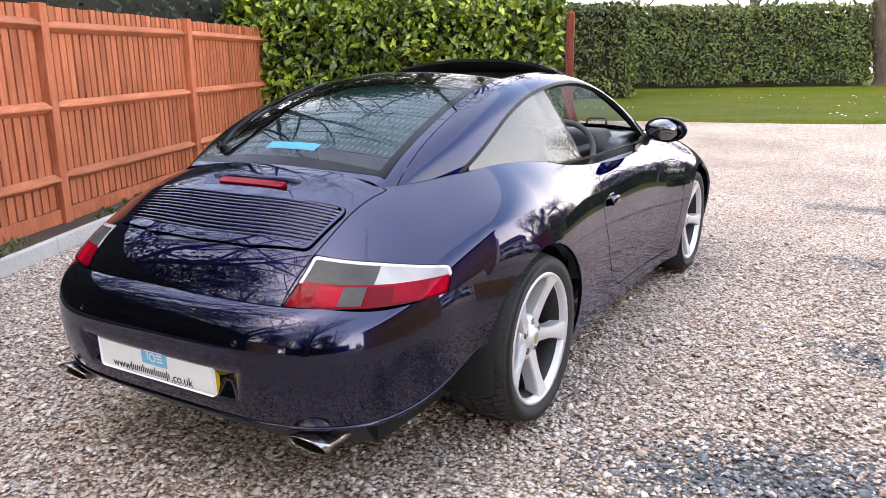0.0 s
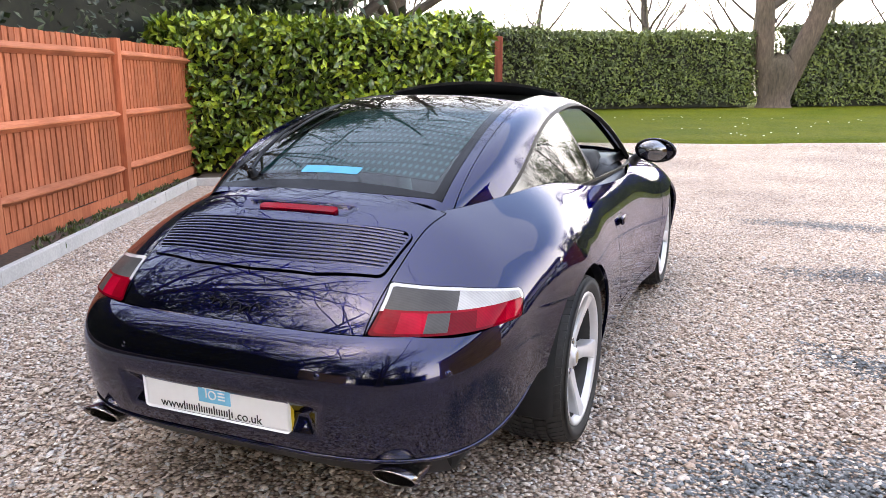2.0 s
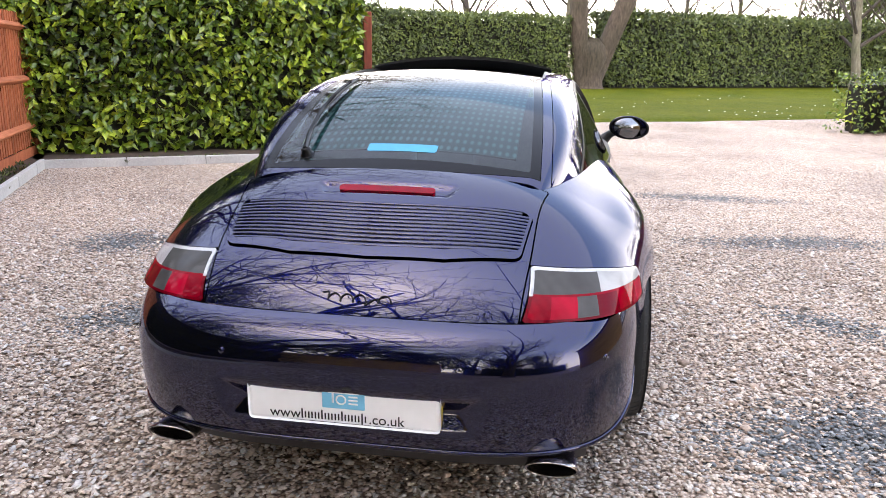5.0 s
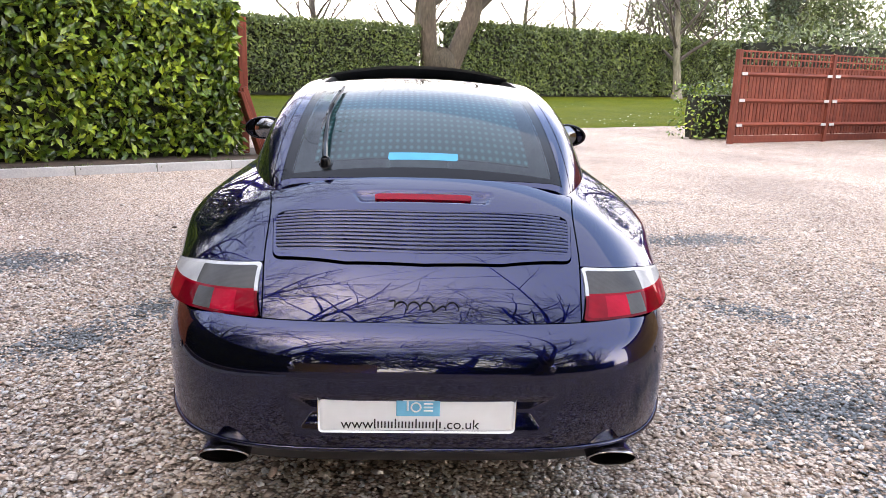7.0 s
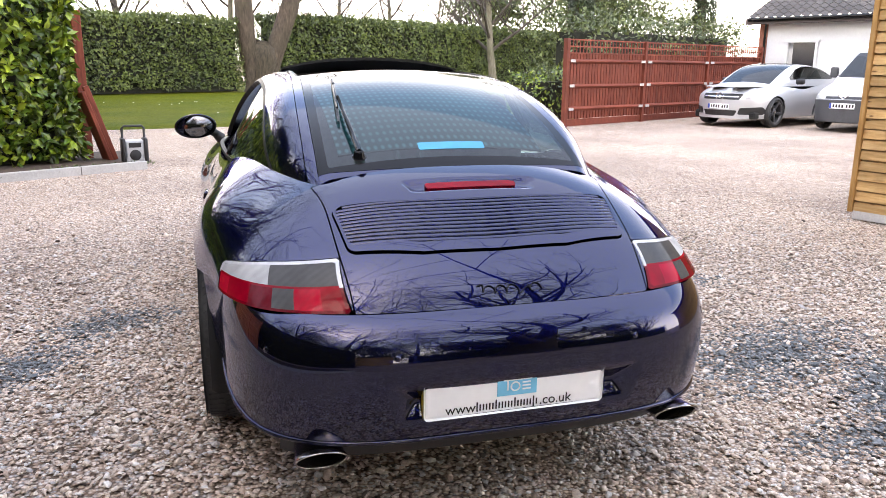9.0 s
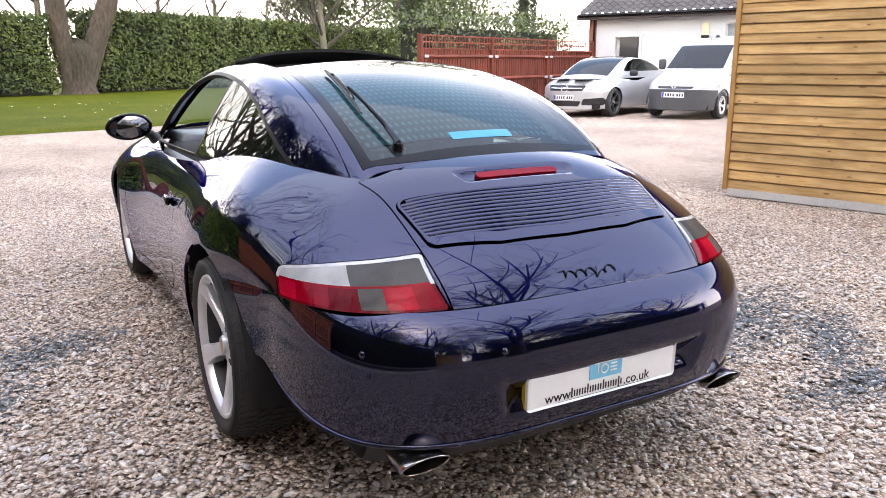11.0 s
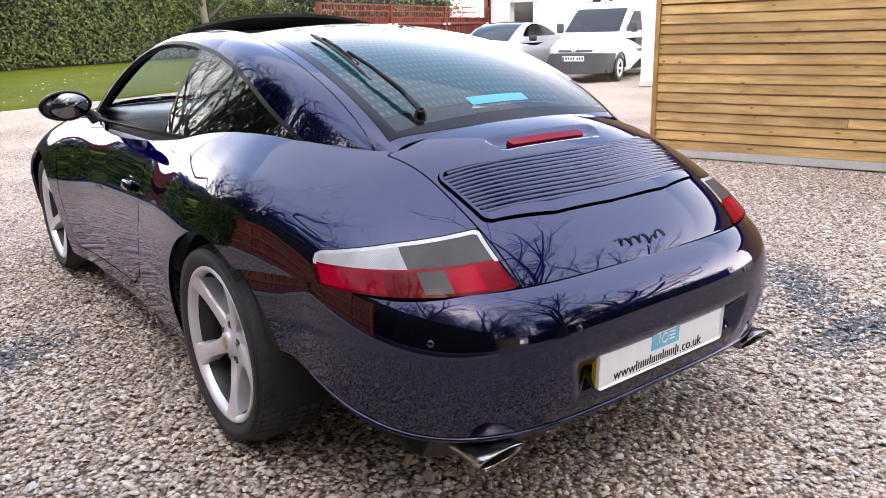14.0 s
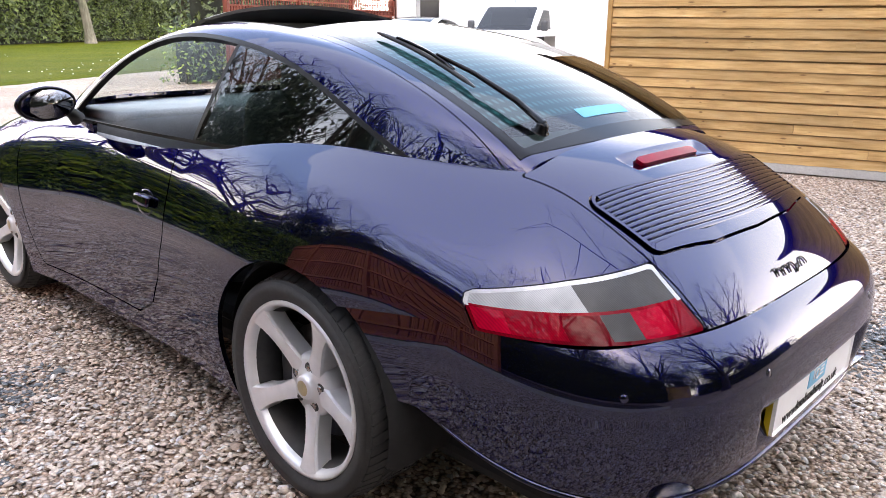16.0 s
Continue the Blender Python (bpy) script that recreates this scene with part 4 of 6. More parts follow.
def shifted(skin, d):
    V, N, T = skin
    return V + N * d, N, T


def with_lip(skin, depth=0.014, curl=0.003):
    """Folds the free edges of a panel inwards."""
    V, N, T = skin
    E = np.concatenate([T[:, [0, 1]], T[:, [1, 2]], T[:, [2, 0]]])
    S = np.sort(E, 1)
    _, inv, cnt = np.unique(S, axis=0, return_inverse=True, return_counts=True)
    B = E[cnt[inv.reshape(-1)] == 1]
    if not len(B):
        return V, N, T
    n = len(V)
    ids, loc = np.unique(B, return_inverse=True)
    loc = loc.reshape(-1, 2)
    rim_a, rim_b = V[ids], V[ids] - N[ids] * depth
    out_n = np.zeros((len(ids), 3))
    edge = V[B[:, 1]] - V[B[:, 0]]
    en = np.cross(edge, N[B[:, 0]])
    for k in (0, 1):
        np.add.at(out_n, loc[:, k], en)
    out_n /= np.linalg.norm(out_n, axis=1, keepdims=True) + 1e-12
    m = len(ids)
    V2 = np.concatenate([V, rim_a, rim_b])
    N2 = np.concatenate([N, out_n, out_n])
    a, b = n + loc[:, 0], n + loc[:, 1]
    return V2, N2, np.concatenate([T, np.stack([a, a + m, b + m], 1), np.stack([a, b + m, b], 1)])


def poly(pts, u, v, r=0.0):
    """Signed distance, positive inside, to a polygon in the (u, v) plane with corners rounded by r."""
    P = np.array(pts, float)
    x = np.stack([u, v], -1)
    Q = np.roll(P, -1, 0)
    if r:
        area = np.sum(P[:, 0] * Q[:, 1] - Q[:, 0] * P[:, 1])
        if area < 0:
            P = P[::-1]
            Q = np.roll(P, -1, 0)
        e = (Q - P) / np.linalg.norm(Q - P, axis=1, keepdims=True)
        pe = np.roll(e, 1, 0)
        nrm, pn = np.stack([-e[:, 1], e[:, 0]], 1), np.stack([-pe[:, 1], pe[:, 0]], 1)
        P = P + r * (nrm + pn) / (1 + np.sum(nrm * pn, 1, keepdims=True))
        Q = np.roll(P, -1, 0)
    best, inside = np.full(x.shape[:-1], 1e9), np.zeros(x.shape[:-1], bool)
    for a, b in zip(P, Q):
        ab, ap = b - a, x - a
        t = np.clip(ap @ ab / (ab @ ab), 0, 1)
        best = np.minimum(best, np.linalg.norm(ap - t[..., None] * ab, axis=-1))
        cond = ((a[1] > x[..., 1]) != (b[1] > x[..., 1])) & (x[..., 0] < (b[0] - a[0]) * (x[..., 1] - a[1]) / (b[1] - a[1] + 1e-12) + a[0])
        inside ^= cond
    return np.where(inside, best, -best) + r


YR, YF = 0.09, 2.49               # axles
seam_z = spline([-1.1, -0.50, -0.30, -0.09, 0.3], [0.652, 0.648, 0.636, 0.614, 0.60])
lid_half = spline([-0.90, -0.82, -0.69, -0.49, -0.30, -0.15], [0.432, 0.437, 0.452, 0.466, 0.502, 0.53])
GLASS_TOP, GLASS_FOOT = 0.575, -0.372
glass_half = spline([-0.45, -0.1, 0.3, 0.62], [0.462, 0.452, 0.43, 0.408])
dlo_top = spline([-0.115, 0.10, 0.366, 0.70, 0.95, 1.18, 1.38, 1.60, 1.76], [0.912, 1.010, 1.120, 1.192, 1.212, 1.200, 1.140, 1.010, 0.895])
DLO = [(float(v), float(dlo_top(v))) for v in np.linspace(-0.115, 1.76, 30)] + [(1.3, 0.904), (0.66, 0.908), (0.25, 0.913)]
DOOR = [(0.845, 0.95), (0.80, 0.74), (0.805, 0.60), (0.86, 0.45), (0.95, 0.335), (1.10, 0.262), (1.98, 0.245), (2.03, 0.45), (2.10, 0.72), (2.13, 0.95)]


def X(p):
    return np.abs(p[:, 0])


def arch(y0, r=0.362, z0=0.318):
    return lambda p: np.hypot(p[:, 1] - y0, p[:, 2] - z0) - r


def lamp_sd(p):
    phi = np.arctan2(X(p), -(p[:, 1] + 0.10)) * 0.62
    k = math.pi / 180 * 0.62
    pts = [(30.8 * k, 0.6515), (37 * k, 0.772), (51 * k, 0.752), (65.4 * k, 0.722), (66.3 * k, 0.708), (63.5 * k, 0.6475)]
    return poly(pts, phi, p[:, 2], 0.004)


def side_of(s):
    return lambda p: p[:, 0] * s


def painted(name, skin, parent, mat, label="", lip=0.014):
    V, N, T = with_lip(skin, lip) if lip else skin
    return part(name, mesh_from(name, V, T, mat, True, N), parent, label)


def coupe():
    car = new("sports_coupe", None)
    tagged(car, "dark metallic blue sports coupe with open glass roof on the gravel", "car")
    B = capsule(f_body, -0.25, 2.7, 0.45, 100, 250, 60, 300)
    R = capsule(f_bumper, -0.35, -0.05, 0.42, 130, 24, 2, 320)
    C = capsule(f_cabin, 0.10, 1.50, 0.93, 80, 170, 70, 280)
    gap = 0.0022
    outside = lambda p: np.where(p[:, 1] < 1.5, np.maximum(X(p) - foot_half(p[:, 1]) - 0.001, np.maximum(GLASS_FOOT - p[:, 1] + 0.006, 0.72 - p[:, 2])), f_cabin(p) + 0.004)
    door = lambda p: poly(DOOR, p[:, 1], p[:, 2], 0.03)
    lid = lambda p: np.minimum(lid_half(p[:, 1]) - X(p), np.minimum(GLASS_FOOT + 0.004 - p[:, 1], p[:, 2] - 0.645))
    # the lid is everything between the seams behind the glass; wings lie outside it
    for s in (-1, 1):
        painted("rear_wing", clip(B, side_of(s), outside, lambda p: 1.6 - p[:, 1], lambda p: -door(p) - 0.003, arch(YR),
                                  lambda p: np.where(p[:, 1] < 0.06, p[:, 2] - seam_z(p[:, 1]) - gap, p[:, 2] - 0.235),
                                  lambda p: -lid(p) - gap, lambda p: -lamp_sd(p) - gap), car, M_PAINT)
        d = painted("door", clip(B, side_of(s), outside, lambda p: door(p) - 0.003), car, M_PAINT)
        # handle: a rounded grip in a shallow dish
        at = solve(f_body, np.array([[0.0, 0.945, 0.69]]), np.array([[float(s), 0, 0]]))[0]
        nrm = gradient(f_body, at[None])[0]
        m = Matrix.Translation(at) @ Vector(nrm).to_track_quat("Z", "Y").to_matrix().to_4x4()
        dish = lathe([(0.0, -0.004), (0.03, -0.003), (0.046, 0.0004), (0.048, -0.002)], 32, "z")
        part("handle_dish", mesh_from("handle_dish", [(x * 1.38, y * 0.92, z) for x, y, z in dish[0]], dish[1], M_PAINT, True), d, m=m)
        bm = box_bm(0.108, 0.036, 0.020, 0.009, 4, (0, 0.006, 0.012))
        part("handle", mesh_bm("handle", bm, M_PAINT, True), d, m=m)
        painted("front_wing", clip(B, side_of(s), outside, lambda p: p[:, 1] - 1.6, lambda p: -door(p) - 0.003, arch(YF), lambda p: p[:, 2] - 0.235,
                                   lambda p: X(p) - 0.60 + 0.12 * np.clip(p[:, 1] - 2.2, 0, 1), lambda p: 3.05 - p[:, 1]), car, M_PAINT)
        painted("sill", clip(B, side_of(s), lambda p: 0.2335 - p[:, 2], lambda p: p[:, 2] - 0.162, arch(YR), arch(YF), lambda p: p[:, 1] - 0.2, lambda p: 2.3 - p[:, 1]), car, M_PAINT)
        lining = lathe([(0.35, 0.0), (0.372, 0.02), (0.372, 0.36), (0.10, 0.36)], 48, "x")
        for y0 in (YR, YF):
            vs = [(s * (0.822 - x) * (1 if y0 == YR else 0.975), y0 + a, 0.318 + b) for x, a, b in lining[0]]
            keep = [f for f in lining[1] if all(vs[i][2] > 0.19 for i in f)]
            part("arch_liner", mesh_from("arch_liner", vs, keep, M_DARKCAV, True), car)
        # rear lamp: chrome-white rim, smoked and clear top, red bands below
        lamp_skin = clip(B, side_of(s), lambda p: 0.2 - p[:, 1], lamp_sd)
        body = painted("rear_lamp", clip(shifted(lamp_skin, 0.0005), lambda p: 0.0068 - lamp_sd(p), lambda p: p[:, 2] - 0.692 - 0.018 * (0.8 - X(p)) / 0.35), car, plain("lamp_rim_white", (0.56, 0.56, 0.56), 0.25, coat=0.6), "red and smoked rear lamp with white rim")
        ph = lambda p: np.degrees(np.arctan2(X(p), -(p[:, 1] + 0.10)))
        mid = lambda p: p[:, 2] - (0.696 + 0.018 * (0.8 - X(p)) / 0.35)
        inner = lambda p: lamp_sd(p) - 0.0071
        low = lambda p: -mid(p)
        painted("clear_lens", clip(lamp_skin, inner, mid, lambda p: ph(p) - 48.2 - 56 * mid(p)), body, M_LENS_CLEAR, "clear ribbed indicator lens", 0)
        painted("smoked_lens", clip(lamp_skin, inner, mid, lambda p: 48.2 - ph(p) + 56 * mid(p)), body, M_LENS_GREY, "smoked grey lens", 0)
        bands = [(60.0, 80, M_LENS_BRIGHT), (52.5, 60.0, M_LENS_RED), (47.0, 52.5, M_LENS_DARKRED), (42.8, 47.0, M_LENS_GREY), (38.0, 42.8, M_LENS_BRIGHT), (0, 38.0, M_LENS_RED)]
        for a, b, mt in bands:
            painted("red_lens", clip(lamp_skin, lambda p: lamp_sd(p) - 0.001, low, lambda p: ph(p) + 40 * low(p) - a, lambda p: b - ph(p) - 40 * low(p), lambda p: lamp_sd(p) - 0.007, lambda p: low(p) - 0.005), body, mt, "", 0)
        painted("red_lens", clip(lamp_skin, lambda p: lamp_sd(p) - 0.007, low, lambda p: 0.005 - low(p)), body, M_LENS_RED, "", 0)
        painted("red_lens", clip(lamp_skin, lambda p: lamp_sd(p) - 0.001, low, lambda p: 0.007 - lamp_sd(p)), body, M_LENS_DARKRED, "deep red rim of the lens", 0)
    # front: bonnet and nose
    painted("bonnet", clip(B, outside, lambda p: p[:, 1] - 1.7, lambda p: 0.598 - 0.12 * np.clip(p[:, 1] - 2.2, 0, 1) - X(p), lambda p: 3.048 - p[:, 1], lambda p: p[:, 2] - 0.5), car, M_PAINT)
    painted("front_bumper", clip(B, lambda p: p[:, 1] - 3.0525, lambda p: p[:, 2] - 0.162), car, M_PAINT)
    for s in (-1, 1):
        painted("front_valance", clip(B, side_of(s), lambda p: p[:, 1] - 2.6, lambda p: 0.2335 - p[:, 2], arch(YF), lambda p: 3.0525 - p[:, 1], lambda p: p[:, 2] - 0.162), car, M_BLACK)

    # rear bumper with a pocket for the plate
    hem = lambda p: 0.300 + 0.11 * np.clip((p[:, 1] + 0.80) / 0.48, 0, 1) ** 1.8
    pocket = lambda p: poly([(-0.345, 0.352), (-0.385, 0.495), (0.385, 0.495), (0.345, 0.352)], p[:, 0], p[:, 2], 0.03)
    skin = clip(R, lambda p: seam_z(p[:, 1]) - gap - p[:, 2], arch(YR), lambda p: p[:, 2] - hem(p), lambda p: YR - 0.05 - p[:, 1])
    bumper = painted("rear_bumper", clip(skin, lambda p: np.maximum(-pocket(p), p[:, 1] + 0.6)), car, M_PAINT)
    V, N, T = clip(skin, lambda p: np.minimum(pocket(p), -0.6 - p[:, 1]))
    sd = np.clip(pocket(V) / 0.085, 0, 1)
    V = V + np.array([0, 1, 0]) * (0.036 * (sd * sd * (3 - 2 * sd)) * np.clip(1.25 - np.abs(V[:, 2] - 0.43) * 2, 0, 1))[:, None]
    part("plate_recess", mesh_from("plate_recess", V, T, M_PAINT, True), bumper)
    lowskin = clip(R, lambda p: 0.29 - p[:, 2], lambda p: p[:, 2] - 0.20, lambda p: -0.5 - p[:, 1], lambda p: 0.66 - X(p))
    painted("lower_valance", shifted(lowskin, -0.035), bumper, M_BLACK)
    # rolled lower edge, following the hem round the tail
    hem_pts = []
    for a in np.linspace(-1.46, 1.46, 110):
        q = np.array([[0.0, -0.30, 0.29]])
        for _ in range(3):
            q = solve(f_bumper, np.array([[0.0, -0.30, float(hem(q)[0]) + 0.006]]), np.array([[math.sin(a), -math.cos(a), 0]]))
        hem_pts.append(Vector(q[0]))
    part("bumper_ridge", mesh_from("bumper_ridge", *tube(hem_pts, [0.007 * min(1.0, 0.35 + 0.06 * min(k, 109 - k)) for k in range(110)], 12), M_PAINT, True), bumper)
    for x in (-0.667, -0.344, 0.344, 0.667):
        at = solve(f_bumper, np.array([[x, -0.3, 0.556]]), np.array([[0, -1.0, 0]]))[0]
        m = Matrix.Translation(at) @ Vector(gradient(f_bumper, at[None])[0]).to_track_quat("Z", "Y").to_matrix().to_4x4()
        part("parking_sensor", mesh_from("parking_sensor", *lathe([(0.0, 0.0006), (0.0085, 0.0006), (0.0090, -0.001), (0.0105, -0.001), (0.0110, 0.0006), (0.0120, -0.002)], 20, "z"), M_PAINT, True), bumper, m=m)
    for x in (-0.54, 0.54):
        tip = lathe([(0.043, 0.20), (0.052, 0.03), (0.056, 0.0), (0.052, -0.006), (0.049, 0.0), (0.047, 0.05), (0.044, 0.16), (0.0, 0.16)], 40, "y")
        vs = [(a * 1.30, b - 0.020 * c / 0.04, c * 0.62) for a, b, c in tip[0]]
        part("tailpipe", mesh_from("tailpipe", vs, tip[1], M_STEEL, True), car, "oval polished steel tailpipe", m=pose(x, -0.880, 0.264, -3, 0, 0))
    part("underbody", mesh_bm("underbody", box_bm(1.25, 3.6, 0.10, 0.04, 2, (0, 1.15, 0.215)), M_DARKCAV), car)
    part("silencer", mesh_bm("silencer", box_bm(0.9, 0.36, 0.14, 0.05, 3, (0, -0.46, 0.31)), M_DARKCAV, True), car)

    # engine lid, slatted spoiler, high brake lamp
    spoiler = lambda p: poly([(-0.452, -0.515), (-0.22, -0.545), (0, -0.552), (0.22, -0.545), (0.452, -0.515), (0.425, -0.70), (0.22, -0.738), (0, -0.745), (-0.22, -0.738), (-0.425, -0.70)], p[:, 0], p[:, 1], 0.03)
    brake_dish = lambda p: poly([(-0.235, -0.448), (-0.20, -0.520), (0.20, -0.520), (0.235, -0.448)], p[:, 0], p[:, 1], 0.02)
    L = clip(B, lambda p: p[:, 2] - 0.6515, lambda p: lid(p) - gap)
    engine_lid = painted("engine_lid", clip(L, lambda p: -spoiler(p) - gap, lambda p: -brake_dish(p)), car, M_PAINT)
    V, N, T = clip(L, brake_dish)
    sd = np.clip(brake_dish(V) / 0.03, 0, 1)
    V = V - N * (0.014 * sd * sd * (3 - 2 * sd))[:, None]
    part("lamp_dish", mesh_from("lamp_dish", V, T, M_PAINT, True), engine_lid)
    hb = clip(B, lambda p: p[:, 2] - 0.7, lambda p: poly([(-0.150, -0.471), (-0.148, -0.499), (0.148, -0.499), (0.150, -0.471)], p[:, 0], p[:, 1], 0.010))
    painted("brake_lamp", shifted(hb, -0.003), engine_lid, M_LENS_RED, "narrow red high-level brake lamp", 0.014)
    ring_in = lambda p: spoiler(p) - 0.010 - 0.020 * np.clip((-0.665 - p[:, 1]) / 0.03, 0, 1)
    sp = painted("spoiler_frame", shifted(clip(L, lambda p: spoiler(p) - gap, lambda p: -ring_in(p)), 0.008), engine_lid, M_PAINT, "raised rim of the engine grille", 0.02)
    # near-black sheet under the slats, shade of their gaps as a colour
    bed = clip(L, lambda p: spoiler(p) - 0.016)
    painted("grille_gap_shade", shifted(bed, -0.016), sp, M_DARKCAV, "", 0)
    slats = 12
    for k in range(slats):
        t = k / (slats - 1)
        mid_y = lambda q: -0.530 - 0.138 * t - (0.030 + 0.010 * t) * (1 - (q / 0.45) ** 2)
        probe = np.linspace(0.2, 0.46, 400)
        fits = np.minimum(spoiler(np.stack([probe, mid_y(probe) - 0.0075, probe], 1)), spoiler(np.stack([probe, mid_y(probe) + 0.0065, probe], 1))) > 0.008
        end = probe[fits].max() if fits.any() else 0.2
        xs = np.linspace(-end, end, 70)
        rows = []
        for u, lift in ((-0.0074, -0.010), (-0.0072, 0.0045), (-0.0060, 0.0068), (0.0, 0.0078), (0.0050, 0.0064), (0.0062, 0.003), (0.0064, -0.012)):
            O = np.stack([xs, mid_y(xs) + u * 0.97, np.full(70, 0.55)], 1)
            P = solve(f_body, O, np.tile([0.0, 0, 1.0], (70, 1)), 0.8)
            Nn = gradient(f_body, P)
            rows.append(P + Nn * lift)
        Pn = np.stack(rows, 1)
        n = Pn.shape[0]
        fs = [(i * 7 + j, (i + 1) * 7 + j, (i + 1) * 7 + j + 1, i * 7 + j + 1) for i in range(n - 1) for j in range(6)]
        part("slat", mesh_from("slat", Pn.reshape(-1, 3), fs, M_PAINT, True), sp)

    # cabin: rear glass, side glass, painted roof rails, windscreen
    above = lambda p: np.minimum(p[:, 2] - 0.84, np.where(p[:, 1] < 1.5, np.minimum(foot_half(p[:, 1]) - X(p), p[:, 1] - GLASS_FOOT), f_body(p) + 0.012))
    gl = lambda p: np.minimum(np.minimum(glass_half(p[:, 1]) - X(p), GLASS_TOP - 0.05 * X(p) ** 2 - p[:, 1]), p[:, 1] - GLASS_FOOT - 0.03 * (X(p) / 0.45) ** 2)
    inner_gl = lambda p: np.minimum(np.minimum(glass_half(p[:, 1]) - 0.034 - X(p), GLASS_TOP - 0.03 - p[:, 1]), p[:, 1] - GLASS_FOOT - 0.050)
    Cs = clip(C, above)
    hatch = painted("rear_glass", clip(Cs, lambda p: 0.75 - p[:, 1], inner_gl), car, M_GLASS, "large sloping tinted rear glass", 0)
    painted("glass_border", clip(Cs, lambda p: 0.75 - p[:, 1], lambda p: gl(p) - gap, lambda p: -inner_gl(p)), hatch, M_TRIM, "black printed border", 0.012)
    dlo = lambda p: np.where(X(p) > 0.30, poly(DLO, p[:, 1], p[:, 2]), -1.0)
    opening = lambda p: np.minimum(np.minimum(0.415 - X(p), p[:, 1] - GLASS_TOP - 0.02), 1.27 - p[:, 1] - 0.05 * X(p))
    screen = lambda p: np.minimum(np.minimum(0.50 + 0.16 * (p[:, 1] - 1.35) - X(p), p[:, 1] - 1.37 + 0.10 * X(p)), 2.02 - p[:, 1])
    rail = clip(Cs, lambda p: -gl(p), lambda p: -dlo(p) - 0.0125, lambda p: -opening(p) - 0.012, lambda p: -screen(p))
    for s in (-1, 1):
        edge = lambda p: X(p) - glass_half(p[:, 1]) - 0.034
        rr = painted("roof_rail", clip(rail, side_of(s), lambda p: np.maximum(edge(p) - 0.0015, p[:, 1] - 0.9)), car, M_PAINT)
        painted("rail_inset", clip(rail, side_of(s), lambda p: -edge(p) - 0.0015, lambda p: 0.898 - p[:, 1]), rr, M_PAINT)
        painted("window_trim", shifted(clip(Cs, side_of(s), lambda p: dlo(p) + 0.0123, lambda p: -dlo(p), lambda p: 1.74 - p[:, 1]), 0.0015), car, M_SATIN, "black window surround", 0.02)
        bline = lambda p: 0.725 + 0.10 * (1.05 - p[:, 2]) - p[:, 1]
        painted("quarter_window", clip(Cs, side_of(s), lambda p: dlo(p), bline), car, M_GLASS_SIDE, "tinted rear quarter glass", 0)
        painted("window_divider", clip(Cs, side_of(s), lambda p: dlo(p), lambda p: 0.009 - np.abs(bline(p) + 0.009)), car, M_SATIN, "", 0.015)
    painted("windscreen", clip(Cs, screen), car, M_SCREEN, "clear windscreen", 0)
    seal = clip(Cs, lambda p: opening(p) + 0.012, lambda p: -opening(p))
    painted("roof_seal", seal, car, M_BLACK, "black rubber seal round the open roof", 0.05)
    # wind deflector raised at the front of the opening
    xs = np.linspace(-0.44, 0.44, 41)
    rows = []
    for y, dz in ((1.31, 0.004), (1.24, 0.028), (1.14, 0.042), (1.10, 0.042), (1.10, 0.028), (1.20, 0.006), (1.31, -0.012)):
        rows.append([(x, y - 0.05 * (x / 0.44) ** 2 + 0.05, float(roof(y)) - 0.16 * x * x + dz * (1 - 0.5 * abs(x / 0.44) ** 3)) for x in xs])
    n = len(xs)
    vs = [v for r in rows for v in r]
    fs = [(j * n + i, j * n + i + 1, ((j + 1) % 7) * n + i + 1, ((j + 1) % 7) * n + i) for j in range(7) for i in range(n - 1)]
    fs += [tuple(j * n for j in range(7)), tuple(j * n + n - 1 for j in reversed(range(7)))]
    part("wind_deflector", mesh_from("wind_deflector", vs, fs, M_BLACK), car, "black raised wind deflector")
    # the slid-back roof panel with its dotted blind, just under the rear glass
    m, nn, l, b = material("dotted_blind")
    v = coords(nn, l, (40, 22, 0))
    fr = nn.new("ShaderNodeVectorMath")
    fr.operation = "FRACTION"
    l.new(v, fr.inputs[0])
    ds = nn.new("ShaderNodeVectorMath")
    ds.operation = "DISTANCE"
    l.new(fr.outputs[0], ds.inputs[0])
    ds.inputs[1].default_value = (0.5, 0.5, 0)
    l.new(ramp(nn, l, ds.outputs["Value"], [(0.14, (0.10, 0.20, 0.20)), (0.36, (0.008, 0.024, 0.025))]), b.inputs["Base Color"])
    b.inputs["Roughness"].default_value = 0.4
    blind = clip(Cs, lambda p: 0.56 - p[:, 1], lambda p: p[:, 1] + 0.20, lambda p: 0.375 - X(p))
    painted("roof_blind", shifted(blind, -0.05), car, m, "slid-back glass roof panel with dotted blind", 0.006)

    # wiper parked upright on the glass
    wip = []
    def on_glass(x, y, lift):
        q = solve(f_cabin, np.array([[x, y, 0.8]]), np.array([[0, 0, 1.0]]), 1.0)[0]
        return Vector(q + gradient(f_cabin, q[None])[0] * lift)
    wiper = part("wiper", mesh_from("wiper", *tube([on_glass(-0.318, -0.29, 0.022), on_glass(-0.325, -0.20, 0.034), on_glass(-0.330, -0.06, 0.036), on_glass(-0.326, 0.08, 0.028)], [0.010, 0.0085, 0.0065, 0.005], 8), M_TRIM, True), car, "black rear wiper arm")
    ys = np.linspace(-0.09, 0.345, 12)
    part("wiper_blade", mesh_from("wiper_blade", *tube([on_glass(-0.352 + 0.044 * k / 11, y, 0.014) for k, y in enumerate(ys)], [0.003, *[0.007] * 10, 0.003], 6), M_BLACK, True), wiper)
